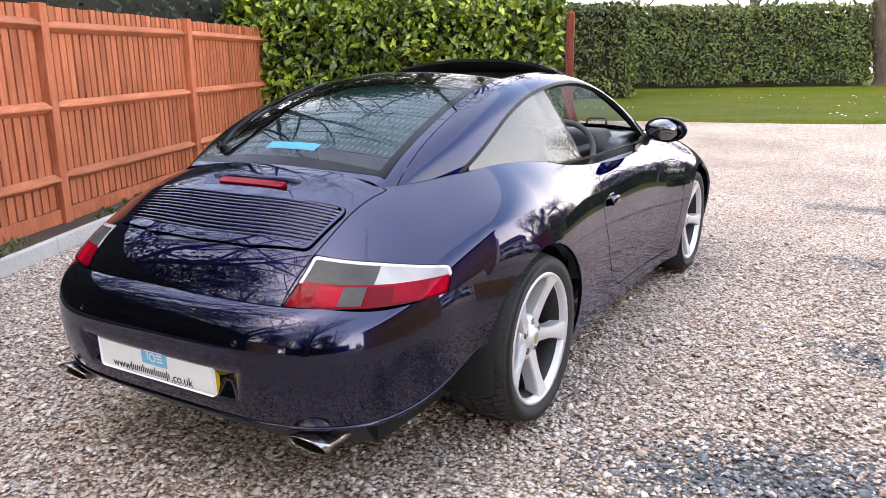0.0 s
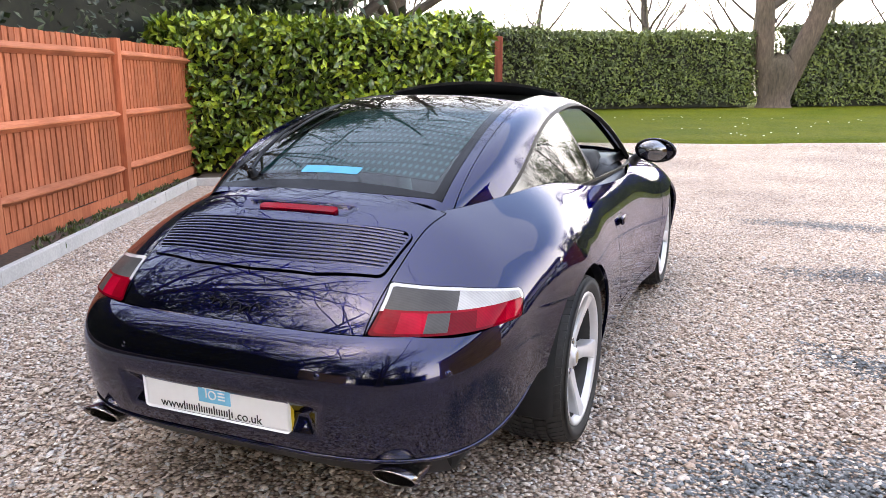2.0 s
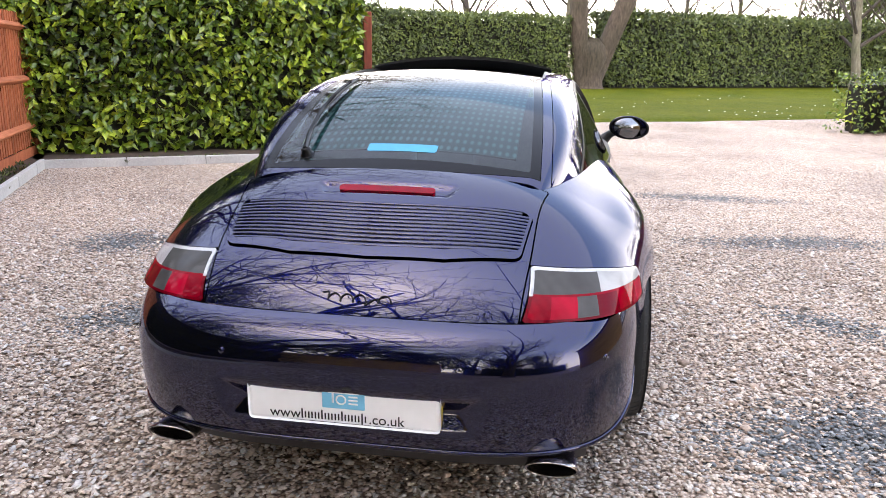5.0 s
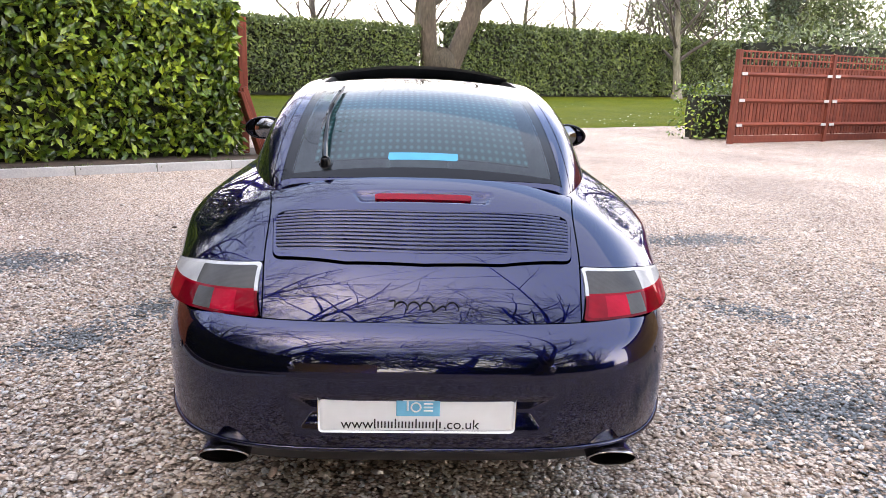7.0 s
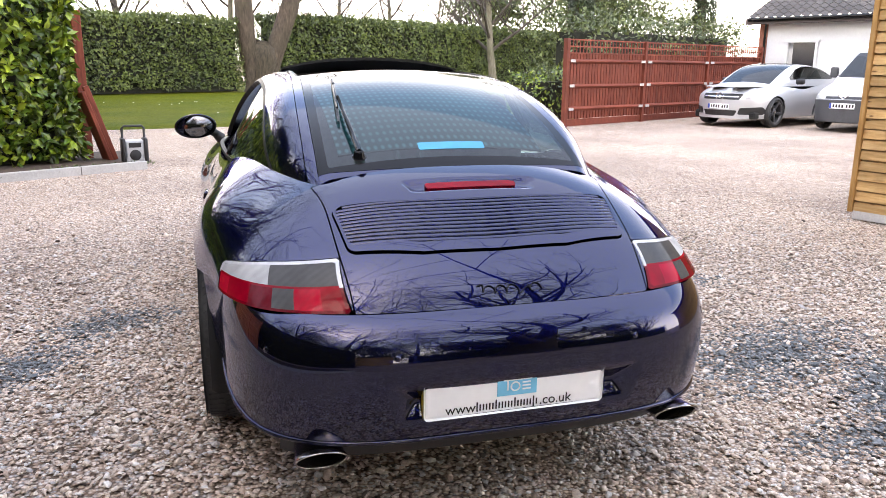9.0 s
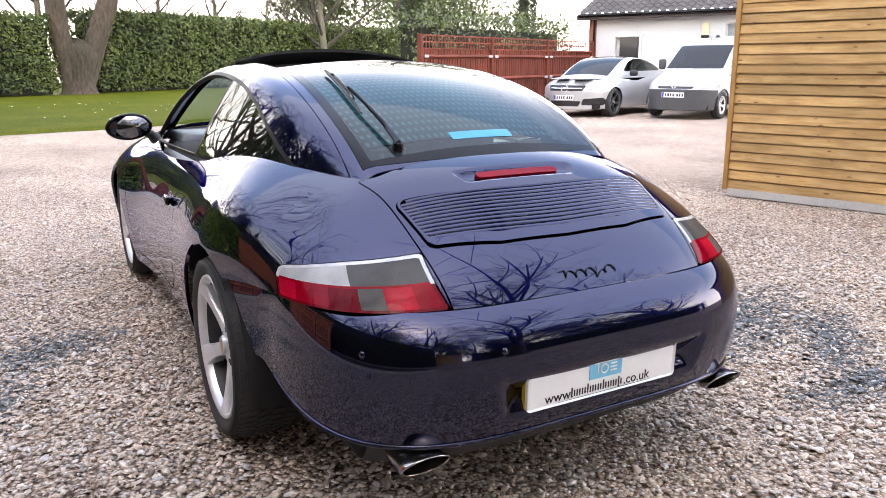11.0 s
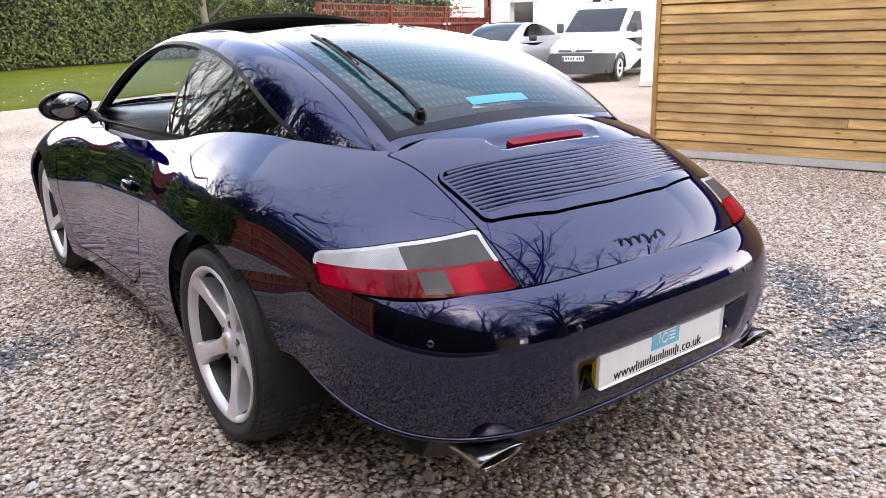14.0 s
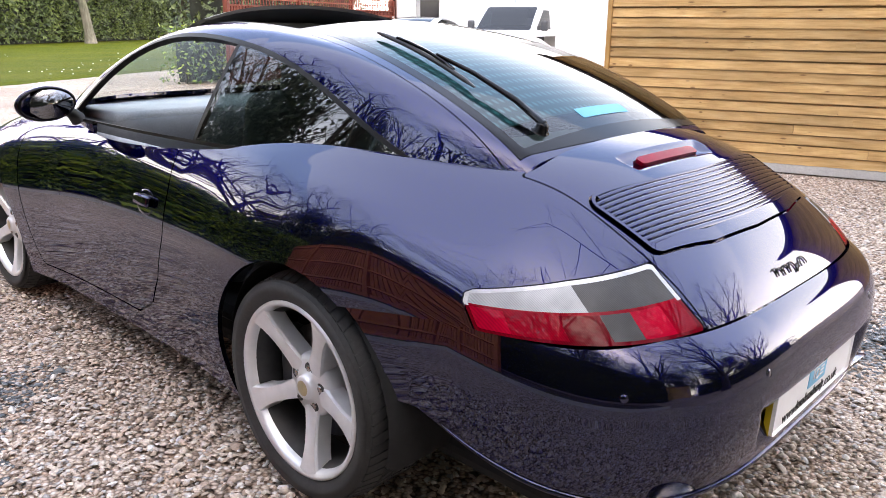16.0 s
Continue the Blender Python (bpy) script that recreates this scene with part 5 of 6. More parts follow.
    part("blade_frame", mesh_from("blade_frame", *tube([on_glass(-0.338 + 0.1 * (y - 0.03), y, 0.026 - 0.3 * (y - 0.12) ** 2) for y in np.linspace(0.0, 0.25, 8)], 0.005, 6), M_TRIM, True), wiper)
    c = on_glass(-0.318, -0.29, 0.0)
    nrm = Vector(gradient(f_cabin, np.array([list(c)]))[0])
    mm = Matrix.Translation(c) @ nrm.to_track_quat("Z", "Y").to_matrix().to_4x4()
    part("wiper_pivot", mesh_from("wiper_pivot", *lathe([(0.0, 0.026), (0.010, 0.025), (0.016, 0.020), (0.018, 0.004), (0.024, 0.0)], 24, "z"), M_TRIM, True), wiper, m=mm)
    # cyan film strip inside the glass
    film = clip(Cs, lambda p: poly([(-0.116, -0.285), (-0.113, -0.246), (0.118, -0.246), (0.116, -0.285)], p[:, 0], p[:, 1]))
    painted("window_sticker", shifted(film, 0.0012), car, M_CYAN, "bright cyan strip stuck on the rear glass", 0)

    # number plate with web address and emblem
    plate = part("number_plate", mesh_bm("number_plate", box_bm(0.524, 0.008, 0.114, 0.012, 3), M_PLATE), car, "white show plate with blue emblem", m=pose(-0.012, -0.937, 0.426, 2.0, 0, 0))
    part("yellow_edge", mesh_bm("yellow_edge", box_bm(0.528, 0.010, 0.118, 0.012, 3, (0, 0.0075, 0.0)), M_YELLOW), plate, "yellow backing plate")
    tile = part("emblem", mesh_bm("emblem", box_bm(0.116, 0.003, 0.056, 0.0014, 1, (0.002, -0.0045, 0.019)), M_EMBLEM), plate, "light blue emblem tile with white marks")
    part("emblem_bar", mesh_bm("emblem_bar", box_bm(0.084, 0.0022, 0.0055, 0.001, 1, (0.003, -0.0062, 0.038)), M_LETTER_WHITE), tile)
    part("emblem_bar", mesh_bm("emblem_bar", box_bm(0.0055, 0.0022, 0.030, 0.001, 1, (-0.026, -0.0062, 0.022)), M_LETTER_WHITE), tile)
    ring = tube([(-0.004 + 0.0125 * math.cos(a), -0.0062, 0.0175 + 0.0125 * math.sin(a)) for a in np.linspace(0.0, 2 * math.pi, 21)], 0.0024, 6)
    part("emblem_arc", mesh_from("emblem_arc", *ring, M_LETTER_WHITE, True), tile)
    for z in (0.0075, 0.0175, 0.0275):
        part("emblem_bar", mesh_bm("emblem_bar", box_bm(0.025, 0.0022, 0.0048, 0.001, 1, (0.029, -0.0062, z)), M_LETTER_WHITE), tile)
    for txt, x in (("www.", -0.155), (".co.uk", 0.118)):
        cu = bpy.data.curves.new("lettering", "FONT")
        cu.body, cu.size, cu.align_x, cu.extrude = txt, 0.040, "CENTER", 0.0006
        tmp = bpy.data.objects.new("lettering", cu)
        scene.collection.objects.link(tmp)
        me = bpy.data.meshes.new_from_object(tmp.evaluated_get(bpy.context.evaluated_depsgraph_get()))
        bpy.data.objects.remove(tmp)
        me.materials.clear()
        me.materials.append(M_INK)
        part("lettering", me, plate, m=pose(x, -0.0048, -0.046, 90, 0, 0))
    x = -0.108
    for hgt, low in ((0.026, 0), (0.019, 0), (0.019, 0), (0.027, 0), (0.019, 0), (0.019, 0), (0.027, 0), (0.019, 0), (0.019, 0), (0.026, -0.007)):
        bm = bmesh.new()
        box_bm(0.004, 0.0012, hgt + abs(low), 0, 1, (-0.0045, 0, (hgt + low) / 2), bm)
        box_bm(0.004, 0.0012, 0.018, 0, 1, (0.0045, 0, 0.0095), bm)
        part("letter_bar", mesh_bm("letter_bar", bm, M_INK), plate, m=pose(x, -0.0048, -0.044))
        x += 0.0183
    part("plate_lamp", mesh_bm("plate_lamp", box_bm(0.032, 0.02, 0.018, 0.006, 2, (0.015, -0.006, 0.058)), M_BLACK), plate)
    # dark script badge on the lid, a flowing line with loops
    pts = []
    for k in range(120):
        u = k / 119
        th = u * 2 * math.pi * 5.5
        x = -0.095 + 0.19 * u + 0.007 * math.sin(th * 1.0)
        h = 0.0085 * math.cos(th) + (0.014 * math.exp(-((u - 0.06) / 0.035) ** 2) - 0.016 * math.exp(-((u - 0.70) / 0.05) ** 2))
        q = solve(f_body, np.array([[x, -0.3, 0.690 + h]]), np.array([[0, -1.0, 0]]), 0.9)[0]
        pts.append(Vector(q) + Vector((0, -0.7, 0.7)) * 0.003)
    part("script_badge", mesh_from("script_badge", *tube(pts, 0.0019, 6), M_TRIM, True), engine_lid, "dark flowing script badge")

    # door mirrors
    for s in (-1, 1):
        bm = bmesh.new()
        bmesh.ops.create_uvsphere(bm, u_segments=32, v_segments=20, radius=1.0)
        for v in bm.verts:
            v.co = Vector((v.co.x * 0.108, v.co.y * (0.085 if v.co.y > 0 else 0.008), v.co.z * 0.064))
        hs = part("mirror_housing", mesh_bm("mirror_housing", bm, M_PAINT, True), car, m=pose(s * 0.862, 1.575, 0.965, 0, s * 4, 0))
        g = lathe([(0.0, -0.004), (0.95, 0.0), (1.0, 0.006)], 40, "y")
        part("mirror_glass", mesh_from("mirror_glass", [(a * 0.092, b - 0.018, c * 0.054) for a, b, c in g[0]], g[1], M_MIRROR, True), hs, "mirror glass", m=pose(0, -0.004, 0, -4, 0, s * 17))
        rim = lathe([(1.0, 0.004), (1.09, -0.002), (1.14, 0.012)], 40, "y")
        part("mirror_rim", mesh_from("mirror_rim", [(a * 0.092, b - 0.016, c * 0.054) for a, b, c in rim[0]], rim[1], M_TRIM, True), hs)
        part("mirror_foot", mesh_from("mirror_foot", *tube([(s * 0.735, 1.63, 0.895), (s * 0.765, 1.615, 0.925), (s * 0.815, 1.60, 0.950)], [0.030, 0.022, 0.020], 12), M_BLACK, True), hs, m=hs.matrix_basis.inverted())

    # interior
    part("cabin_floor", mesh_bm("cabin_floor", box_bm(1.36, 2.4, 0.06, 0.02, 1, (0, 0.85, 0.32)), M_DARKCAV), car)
    part("rear_shelf", mesh_bm("rear_shelf", box_bm(1.0, 0.62, 0.05, 0.02, 2, (0, -0.10, 0.86)), M_DASH, True), car)
    part("rear_bulkhead", mesh_bm("rear_bulkhead", box_bm(1.16, 0.10, 0.52, 0.03, 2, (0, 0.18, 0.62)), M_DASH, True), car)
    dash = part("dashboard", mesh_bm("dashboard", box_bm(1.30, 0.42, 0.24, 0.08, 4, (0, 1.72, 0.78)), M_DASH, True), car)
    part("dash_top", mesh_bm("dash_top", box_bm(1.25, 0.5, 0.06, 0.028, 3, (0, 1.80, 0.885)), M_LEATHER, True), dash)
    part("instrument_binnacle", mesh_bm("instrument_binnacle", box_bm(0.40, 0.20, 0.13, 0.05, 4, (0.37, 1.55, 0.895)), M_DASH, True), dash)
    wheel = part("steering_wheel", mesh_from("steering_wheel", *tube([(0.185 * math.cos(a), 0.185 * math.sin(a), 0) for a in np.linspace(0, 2 * math.pi, 41)], 0.016, 10), M_DASH, True), car, m=pose(0.37, 1.36, 0.83, 64, 0, 0))
    part("wheel_hub", mesh_bm("wheel_hub", box_bm(0.15, 0.10, 0.05, 0.022, 3), M_DASH, True), wheel)
    for a in (20, 160, 270):
        part("wheel_spoke", mesh_bm("wheel_spoke", box_bm(0.13, 0.035, 0.02, 0.008, 2, (0.11, 0, 0)), M_DASH, True), wheel, m=pose(0, 0, 0, 0, 0, a))
    for s in (-1, 1):
        seat = part("seat", mesh_bm("seat", box_bm(0.50, 0.50, 0.16, 0.06, 4, (s * 0.37, 1.02, 0.46)), M_LEATHER, True), car, "grey leather sports seat")
        part("seat_back", mesh_bm("seat_back", box_bm(0.48, 0.14, 0.60, 0.06, 4), M_LEATHER, True), seat, m=pose(s * 0.37, 0.66, 0.76, 14, 0, 0))
        part("headrest", mesh_bm("headrest", box_bm(0.27, 0.11, 0.19, 0.045, 4), M_LEATHER, True), seat, m=pose(s * 0.37, 0.56, 1.07, 12, 0, 0))
        part("door_card", mesh_bm("door_card", box_bm(0.05, 1.1, 0.50, 0.02, 2, (s * 0.675, 1.35, 0.59)), M_LEATHER, True), car, "pale grey door lining")
        part("rear_seat", mesh_bm("rear_seat", box_bm(0.42, 0.16, 0.42, 0.06, 3), M_LEATHER, True), car, m=pose(s * 0.30, 0.28, 0.66, 20, 0, 0))

    # wheels
    for y0, width, face in ((YR, 0.265, 0.846), (YF, 0.225, 0.822)):
        for s in (-1, 1):
            road_wheel(car, pose(s * face, y0, 0.320, 0, 0, 0) @ (Matrix.Identity(4) if s > 0 else pose(0, 0, 0, 0, 0, 180)), width)
    return car


WHEEL_MESHES = {}


def road_wheel(parent, m, width, r_tyre=0.320, r_rim=0.246, five=True, rim_mat=None):
    """Outer face at x = 0, body of the wheel towards -x."""
    key = (width, r_tyre, r_rim, five, rim_mat.name if rim_mat else "")
    alloy = rim_mat or M_ALLOY
    if key not in WHEEL_MESHES:
        w, bulge = width, 0.010
        prof = [(r_rim - 0.006, -0.014), (r_rim + 0.006, -0.006), (r_rim + 0.028, bulge * 0.6), (r_rim + 0.055, bulge * 0.4), (r_tyre - 0.030, 0.0015), (r_tyre - 0.028, -0.0015), (r_tyre - 0.020, -0.006), (r_tyre - 0.012, -0.018), (r_tyre - 0.008, -0.034)]
        for g in (0.24, 0.42, 0.60, 0.78):
            x = -w * g
            prof += [(r_tyre - 0.0075, x + 0.005), (r_tyre - 0.0075, x - 0.005)]
        prof += [(r_tyre - 0.008, -w + 0.034), (r_tyre - 0.02, -w + 0.006), (r_rim + 0.02, -w), (r_rim - 0.006, -w + 0.014)]
        tyre = mesh_from("tyre", *lathe(prof, 96, "x"), M_RUBBER, True)
        # tread blocks across the shoulders
        vs, fs = [], []
        for k in range(64):
            for a0, a1, skew in ((-0.010, -w * 0.23, 0.05), (-w * 0.26, -w * 0.40, 0.04), (-w * 0.43, -w * 0.57, 0.0), (-w * 0.60, -w * 0.74, -0.04), (-w * 0.77, -w + 0.010, -0.05)):
                a = 2 * math.pi * k / 64
                o = len(vs)
                for x, da in ((a0, 0), (a1, skew)):
                    rr = r_tyre if -w + 0.03 < x < -0.03 else r_tyre - 0.012
                    for e in (-0.040, 0.040):
                        for r_ in (rr, rr - 0.02):
                            vs.append((x, r_ * math.cos(a + da + e), r_ * math.sin(a + da + e)))
                fs += [(o, o + 2, o + 6, o + 4), (o, o + 4, o + 5, o + 1), (o + 2, o + 3, o + 7, o + 6), (o, o + 1, o + 3, o + 2), (o + 4, o + 6, o + 7, o + 5)]
        tread = mesh_from("tread", vs, fs, M_RUBBER)
        rim = mesh_from("wheel", *lathe([(r_rim + 0.004, -0.010), (r_rim + 0.002, -0.002), (r_rim - 0.008, -0.003), (r_rim - 0.016, -0.014), (r_rim - 0.020, -0.030)], 72, "x"), alloy, True)
        barrel = mesh_from("barrel", *lathe([(r_rim - 0.020, -0.030), (r_rim - 0.030, -0.06), (r_rim - 0.034, -w + 0.03), (r_rim, -w + 0.01)], 60, "x"), M_WHEEL_SHADE, True)
        # one spoke: dished, waisted and rounded
        n = 16
        vs, fs = [], []
        for i in range(n):
            t = i / (n - 1)
            r = 0.030 + (r_rim - 0.012 - 0.030) * t
            half = 0.037 - 0.013 * math.sin(min(1.0, t / 0.55) * math.pi / 2) + 0.11 * max(0.0, t - 0.60) ** 2.0
            x = -0.048 + 0.042 * t ** 1.3
            # crowned face, narrow chamfer, steep flank; the strips share no vertices, so the creases stay sharp
            for u, dx in ((-1.04, -0.055), (-1.0, -0.010), (-1.0, -0.010), (-0.90, -0.002), (-0.90, -0.002), (-0.45, 0.0005), (0.0, 0.0015), (0.45, 0.0005), (0.90, -0.002), (0.90, -0.002), (1.0, -0.010), (1.0, -0.010), (1.04, -0.055)):
                vs.append((x + dx, half * u, r))
        mrow = 13
        fs = [(i * mrow + j, i * mrow + j + 1, (i + 1) * mrow + j + 1, (i + 1) * mrow + j) for i in range(n - 1) for j in (0, 2, 4, 5, 6, 7, 9, 11)]
        spoke = mesh_from("spoke", vs, fs, alloy, True)
        hub = mesh_from("hub", *lathe([(0.0, -0.026), (0.030, -0.027), (0.034, -0.032), (0.036, -0.042), (0.074, -0.047), (0.086, -0.054), (0.090, -0.064), (0.092, -0.10)], 40, "x"), alloy, True)
        capm = mesh_from("hub_cap", *lathe([(0.0, -0.0235), (0.016, -0.0245), (0.022, -0.0265)], 32, "x"), plain("hub_badge", (0.50, 0.42, 0.26), 0.35, 0.6), True)
        bolt = mesh_from("lug_bolt", *lathe([(0.0, 0.010), (0.008, 0.010), (0.010, 0.006), (0.010, 0.0), (0.016, -0.004)], 12, "x"), M_STEEL, True)
        # flat dark disc painting the shade of a lug recess
        hole = mesh_from("lug_hole_shade", *lathe([(0.0, 0.0), (0.0165, 0.0005), (0.018, -0.003)], 20, "x"), M_WHEEL_SHADE, True)
        disc = mesh_from("brake_disc", *lathe([(0.05, -0.10), (0.16, -0.10), (0.16, -0.124), (0.05, -0.124)], 48, "x", True), M_DISC, True)
        cal = mesh_bm("brake_caliper", box_bm(0.06, 0.10, 0.20, 0.02, 2, (-0.11, -0.135, 0.02)), M_BLACK, True)
        # near-black disc added so that the openings between spokes look shaded
        well = mesh_from("wheel_gap_shade", *lathe([(0.0, -0.15), (r_rim - 0.03, -0.15)], 40, "x"), M_DARKCAV, True)
        WHEEL_MESHES[key] = (tyre, tread, rim, spoke, hub, capm, bolt, disc, cal, well, barrel, hole)
    tyre, tread, rim, spoke, hub, capm, bolt, disc, cal, well, barrel, hole = WHEEL_MESHES[key]
    wheel = part("wheel", rim, parent, "silver five-spoke alloy wheel" if five else "", m=m)
    part("tyre", tyre, wheel, "black tyre")
    tagged(part("tread", tread, wheel), kind="stuff")
    for k in range(5):
        part("spoke", spoke, wheel, m=pose(0, 0, 0, 44 + k * 72, 0, 0))
        a = radians(-44 + 36 + k * 72 + 90)
        part("lug_hole_shade", hole, wheel, m=pose(-0.0445, 0.055 * math.cos(a), 0.055 * math.sin(a)))
        part("lug_bolt", bolt, wheel, m=pose(-0.052, 0.055 * math.cos(a), 0.055 * math.sin(a)))
    for nm, me in (("hub", hub), ("hub_cap", capm), ("brake_disc", disc), ("brake_caliper", cal), ("wheel_gap_shade", well), ("barrel", barrel)):
        part(nm, me, wheel)
    return wheel


coupe()


# ---- timber shed, outbuilding ----
def shed(p, q, label):
    m, length = along(p, q)
    top = new("wall_shed", None)
    top.matrix_basis = m
    tagged(top, label, "shed", kind="structure")
    h, pitch = 2.6, 0.0895
    part("shed_body", mesh_bm("shed_body", box_bm(length - 0.004, 2.0, h - 0.05, 0, 1, (length / 2, 1.012, h / 2 + 0.05)), M_SHED), top)
    part("base_beam", mesh_bm("base_beam", box_bm(length, 0.10, 0.075, 0.004, 1, (length / 2, 0.02, 0.035)), M_KERB), top, "pale concrete footing")
    part("corner_board", mesh_bm("corner_board", box_bm(0.045, 0.075, h, 0.004, 1, (-0.02, -0.012, h / 2 + 0.06)), wood("corner_timber", (0.34, 0.17, 0.045), (0.46, 0.26, 0.085), (0.55, 0.34, 0.14))), top)
    rng = random.Random(2)
    bay = length / 2
    top_z = pitch - 0.0105
    vs = [(0, 0.02, 0), (bay, 0.02, 0), (bay, -0.030, 0), (0, -0.030, 0), (0, 0.02, top_z), (bay, 0.02, top_z), (bay, -0.018, top_z), (0, -0.018, top_z)]
    fs = [(3, 2, 6, 7), (0, 3, 7, 4), (1, 0, 4, 5), (2, 1, 5, 6), (0, 1, 2, 3), (7, 6, 5, 4)]
    me = mesh_from("weatherboard", vs, fs, M_SHED)
    n = int(h / pitch)
    for k in range(n):
        cut = rng.uniform(0.3, 0.7)
        for x0, w in ((0.0, cut * length), (cut * length + 0.003, (1 - cut) * length - 0.003)):
            ob = part("weatherboard", me, top, m=pose(x0, rng.uniform(-0.002, 0.002), 0.075 + k * pitch + rng.uniform(-0.003, 0.003), 0, rng.uniform(-0.12, 0.12), 0))
            ob.scale = (w / bay, 1, 1)
    part("roof", mesh_bm("roof", box_bm(length + 0.3, 2.5, 0.08, 0.01, 1, (length / 2, 1.0, h + 0.12)), M_ROOFTILE), top)


shed((4.63, 2.62), (6.2, -2.55), "new timber shed wall of overlapping golden weatherboards")
shed((-0.6, -11.4), (-8.5, -8.6), "timber garage wall of overlapping golden weatherboards")


def outbuilding():
    c0 = (14.7, 16.6)
    d = Vector((0.42, -0.907))
    m, length = along(c0, (c0[0] + d.x * 12, c0[1] + d.y * 12))
    top = new("outbuilding", None)
    top.matrix_basis = m
    tagged(top, "white rendered outbuilding with grey tiled roof and dark fascia", "building", kind="structure")
    H = 2.52
    # front wall with openings for the door window and the large pane
    opens = [(0.62, 1.45, 0.25, 1.98), (3.9, 6.3, 1.35, 2.3)]
    xs = sorted({0.0, length, *[o[0] for o in opens], *[o[1] for o in opens]})
    bm = bmesh.new()
    for a, b in zip(xs, xs[1:]):
        hole = [o for o in opens if o[0] <= a and b <= o[1]]
        spans = [(0.0, H)] if not hole else [(0.0, hole[0][2]), (hole[0][3], H)]
        for z0, z1 in spans:
            box_bm(b - a, 0.25, z1 - z0, 0, 1, ((a + b) / 2, 0.125, (z0 + z1) / 2), bm)
    bmesh.ops.remove_doubles(bm, verts=bm.verts, dist=0.0005)
    part("wall", mesh_bm("wall", bm, M_WHITE), top)
    part("side_wall", mesh_bm("side_wall", box_bm(0.25, 5.0, H, 0, 1, (-0.127, 2.5, H / 2)), plain("red_brick", (0.30, 0.11, 0.07), 0.9, spread=0.3, scale=40, bumps=0.6)), top, "red brick end wall")
    part("back_wall", mesh_bm("back_wall", box_bm(length, 0.2, H, 0, 1, (length / 2, 5.0, H / 2)), M_WHITE), top)
    part("fascia", mesh_bm("fascia", box_bm(length + 1.0, 0.04, 0.17, 0.006, 1, (length / 2, -0.37, H + 0.05)), M_FASCIA), top)
    part("soffit", mesh_bm("soffit", box_bm(length + 0.9, 0.36, 0.02, 0, 1, (length / 2, -0.175, H + 0.02)), M_FASCIA), top)
    g = lathe([(0.05, 0.0), (0.055, 0.0), (0.055, 12.8), (0.05, 12.8)], 12, "x", True)
    part("gutter", mesh_from("gutter", *g, M_TRIM, True), top, m=pose(-0.4, -0.43, H + 0.10))
    part("downpipe", mesh_from("downpipe", *lathe([(0.035, 0), (0.035, 2.6)], 12, "z"), M_TRIM, True), top, m=pose(-0.05, -0.06, 0))
    tile = []
    slope = radians(24)
    for r in range(9):
        for k in range(52):
            x = -0.45 + k * 0.25
            y, z = -0.42 + r * 0.28 * math.cos(slope), H + 0.15 + r * 0.28 * math.sin(slope)
            vs = []
            for i in range(5):
                u = i / 4
                zz = 0.035 * math.sin(u * math.pi * 2)
                vs += [(x + u * 0.25, y, z + zz + 0.03), (x + u * 0.25, y + 0.3 * math.cos(slope), z + 0.3 * math.sin(slope) + zz), (x + u * 0.25, y, z + zz)]
            fs = []
            for i in range(4):
                fs += [(i * 3, i * 3 + 3, i * 3 + 4, i * 3 + 1), (i * 3 + 2, i * 3 + 5, i * 3 + 3, i * 3)]
            tile.append((vs, fs))
    roof = part("roof", mesh_from("roof", *join(tile), M_ROOFTILE), top)
    tagged(roof, kind="stuff")
    dw = part("door", mesh_bm("door", box_bm(0.83, 0.05, 1.73, 0.006, 1, (1.035, 0.14, 1.115)), M_WHITE), top)
    part("door_pane", mesh_bm("door_pane", box_bm(0.60, 0.02, 0.85, 0.004, 1, (1.035, 0.112, 1.60)), plain("dark_pane", (0.03, 0.032, 0.036), 0.2)), dw)
    for sx in (0.62, 1.45):
        part("door_frame", mesh_bm("door_frame", box_bm(0.07, 0.10, 1.8, 0.006, 1, (sx, -0.02, 1.12)), M_WHITE), top)
    part("lintel", mesh_bm("lintel", box_bm(0.97, 0.10, 0.07, 0.006, 1, (1.035, -0.02, 2.02)), M_WHITE), top)
    part("window_pane", mesh_bm("window_pane", box_bm(2.36, 0.02, 0.92, 0, 1, (5.1, 0.16, 1.825)), plain("grey_blind", (0.30, 0.34, 0.36), 0.4)), top, "grey obscured pane")
    part("window_frame", mesh_bm("window_frame", box_bm(2.4, 0.05, 0.05, 0.004, 1, (5.1, 0.06, 1.37)), M_WHITE), top)
    al = part("alarm_box", mesh_bm("alarm_box", box_bm(0.22, 0.08, 0.34, 0.02, 2, (3.35, -0.04, 2.15)), plain("alarm_yellow", (0.70, 0.66, 0.45), 0.4)), top, "cream burglar alarm box with dark foot")
    part("alarm_foot", mesh_bm("alarm_foot", box_bm(0.22, 0.07, 0.07, 0.01, 1, (3.35, -0.035, 1.94)), M_BLACK), al)


outbuilding()


def white_wall():
    m, length = along((11.70, 8.42), (13.6, 3.6))
    ob = new("wall_white", mesh_bm("wall_white", box_bm(length, 0.35, 4.2, 0.01, 1, (length / 2, 0.175, 2.1)), M_WHITE))
    ob.matrix_basis = m
    tagged(ob, "white rendered wall end beyond the timber shed", "wall", kind="structure")
    pl = new("wall_plinth", mesh_bm("wall_plinth", box_bm(length + 0.02, 0.06, 0.10, 0.006, 1, (length / 2, -0.03, 0.05)), M_KERB))
    pl.matrix_basis = m
    tagged(pl, "grey plinth at the foot of the white wall", "plinth", kind="structure")


white_wall()


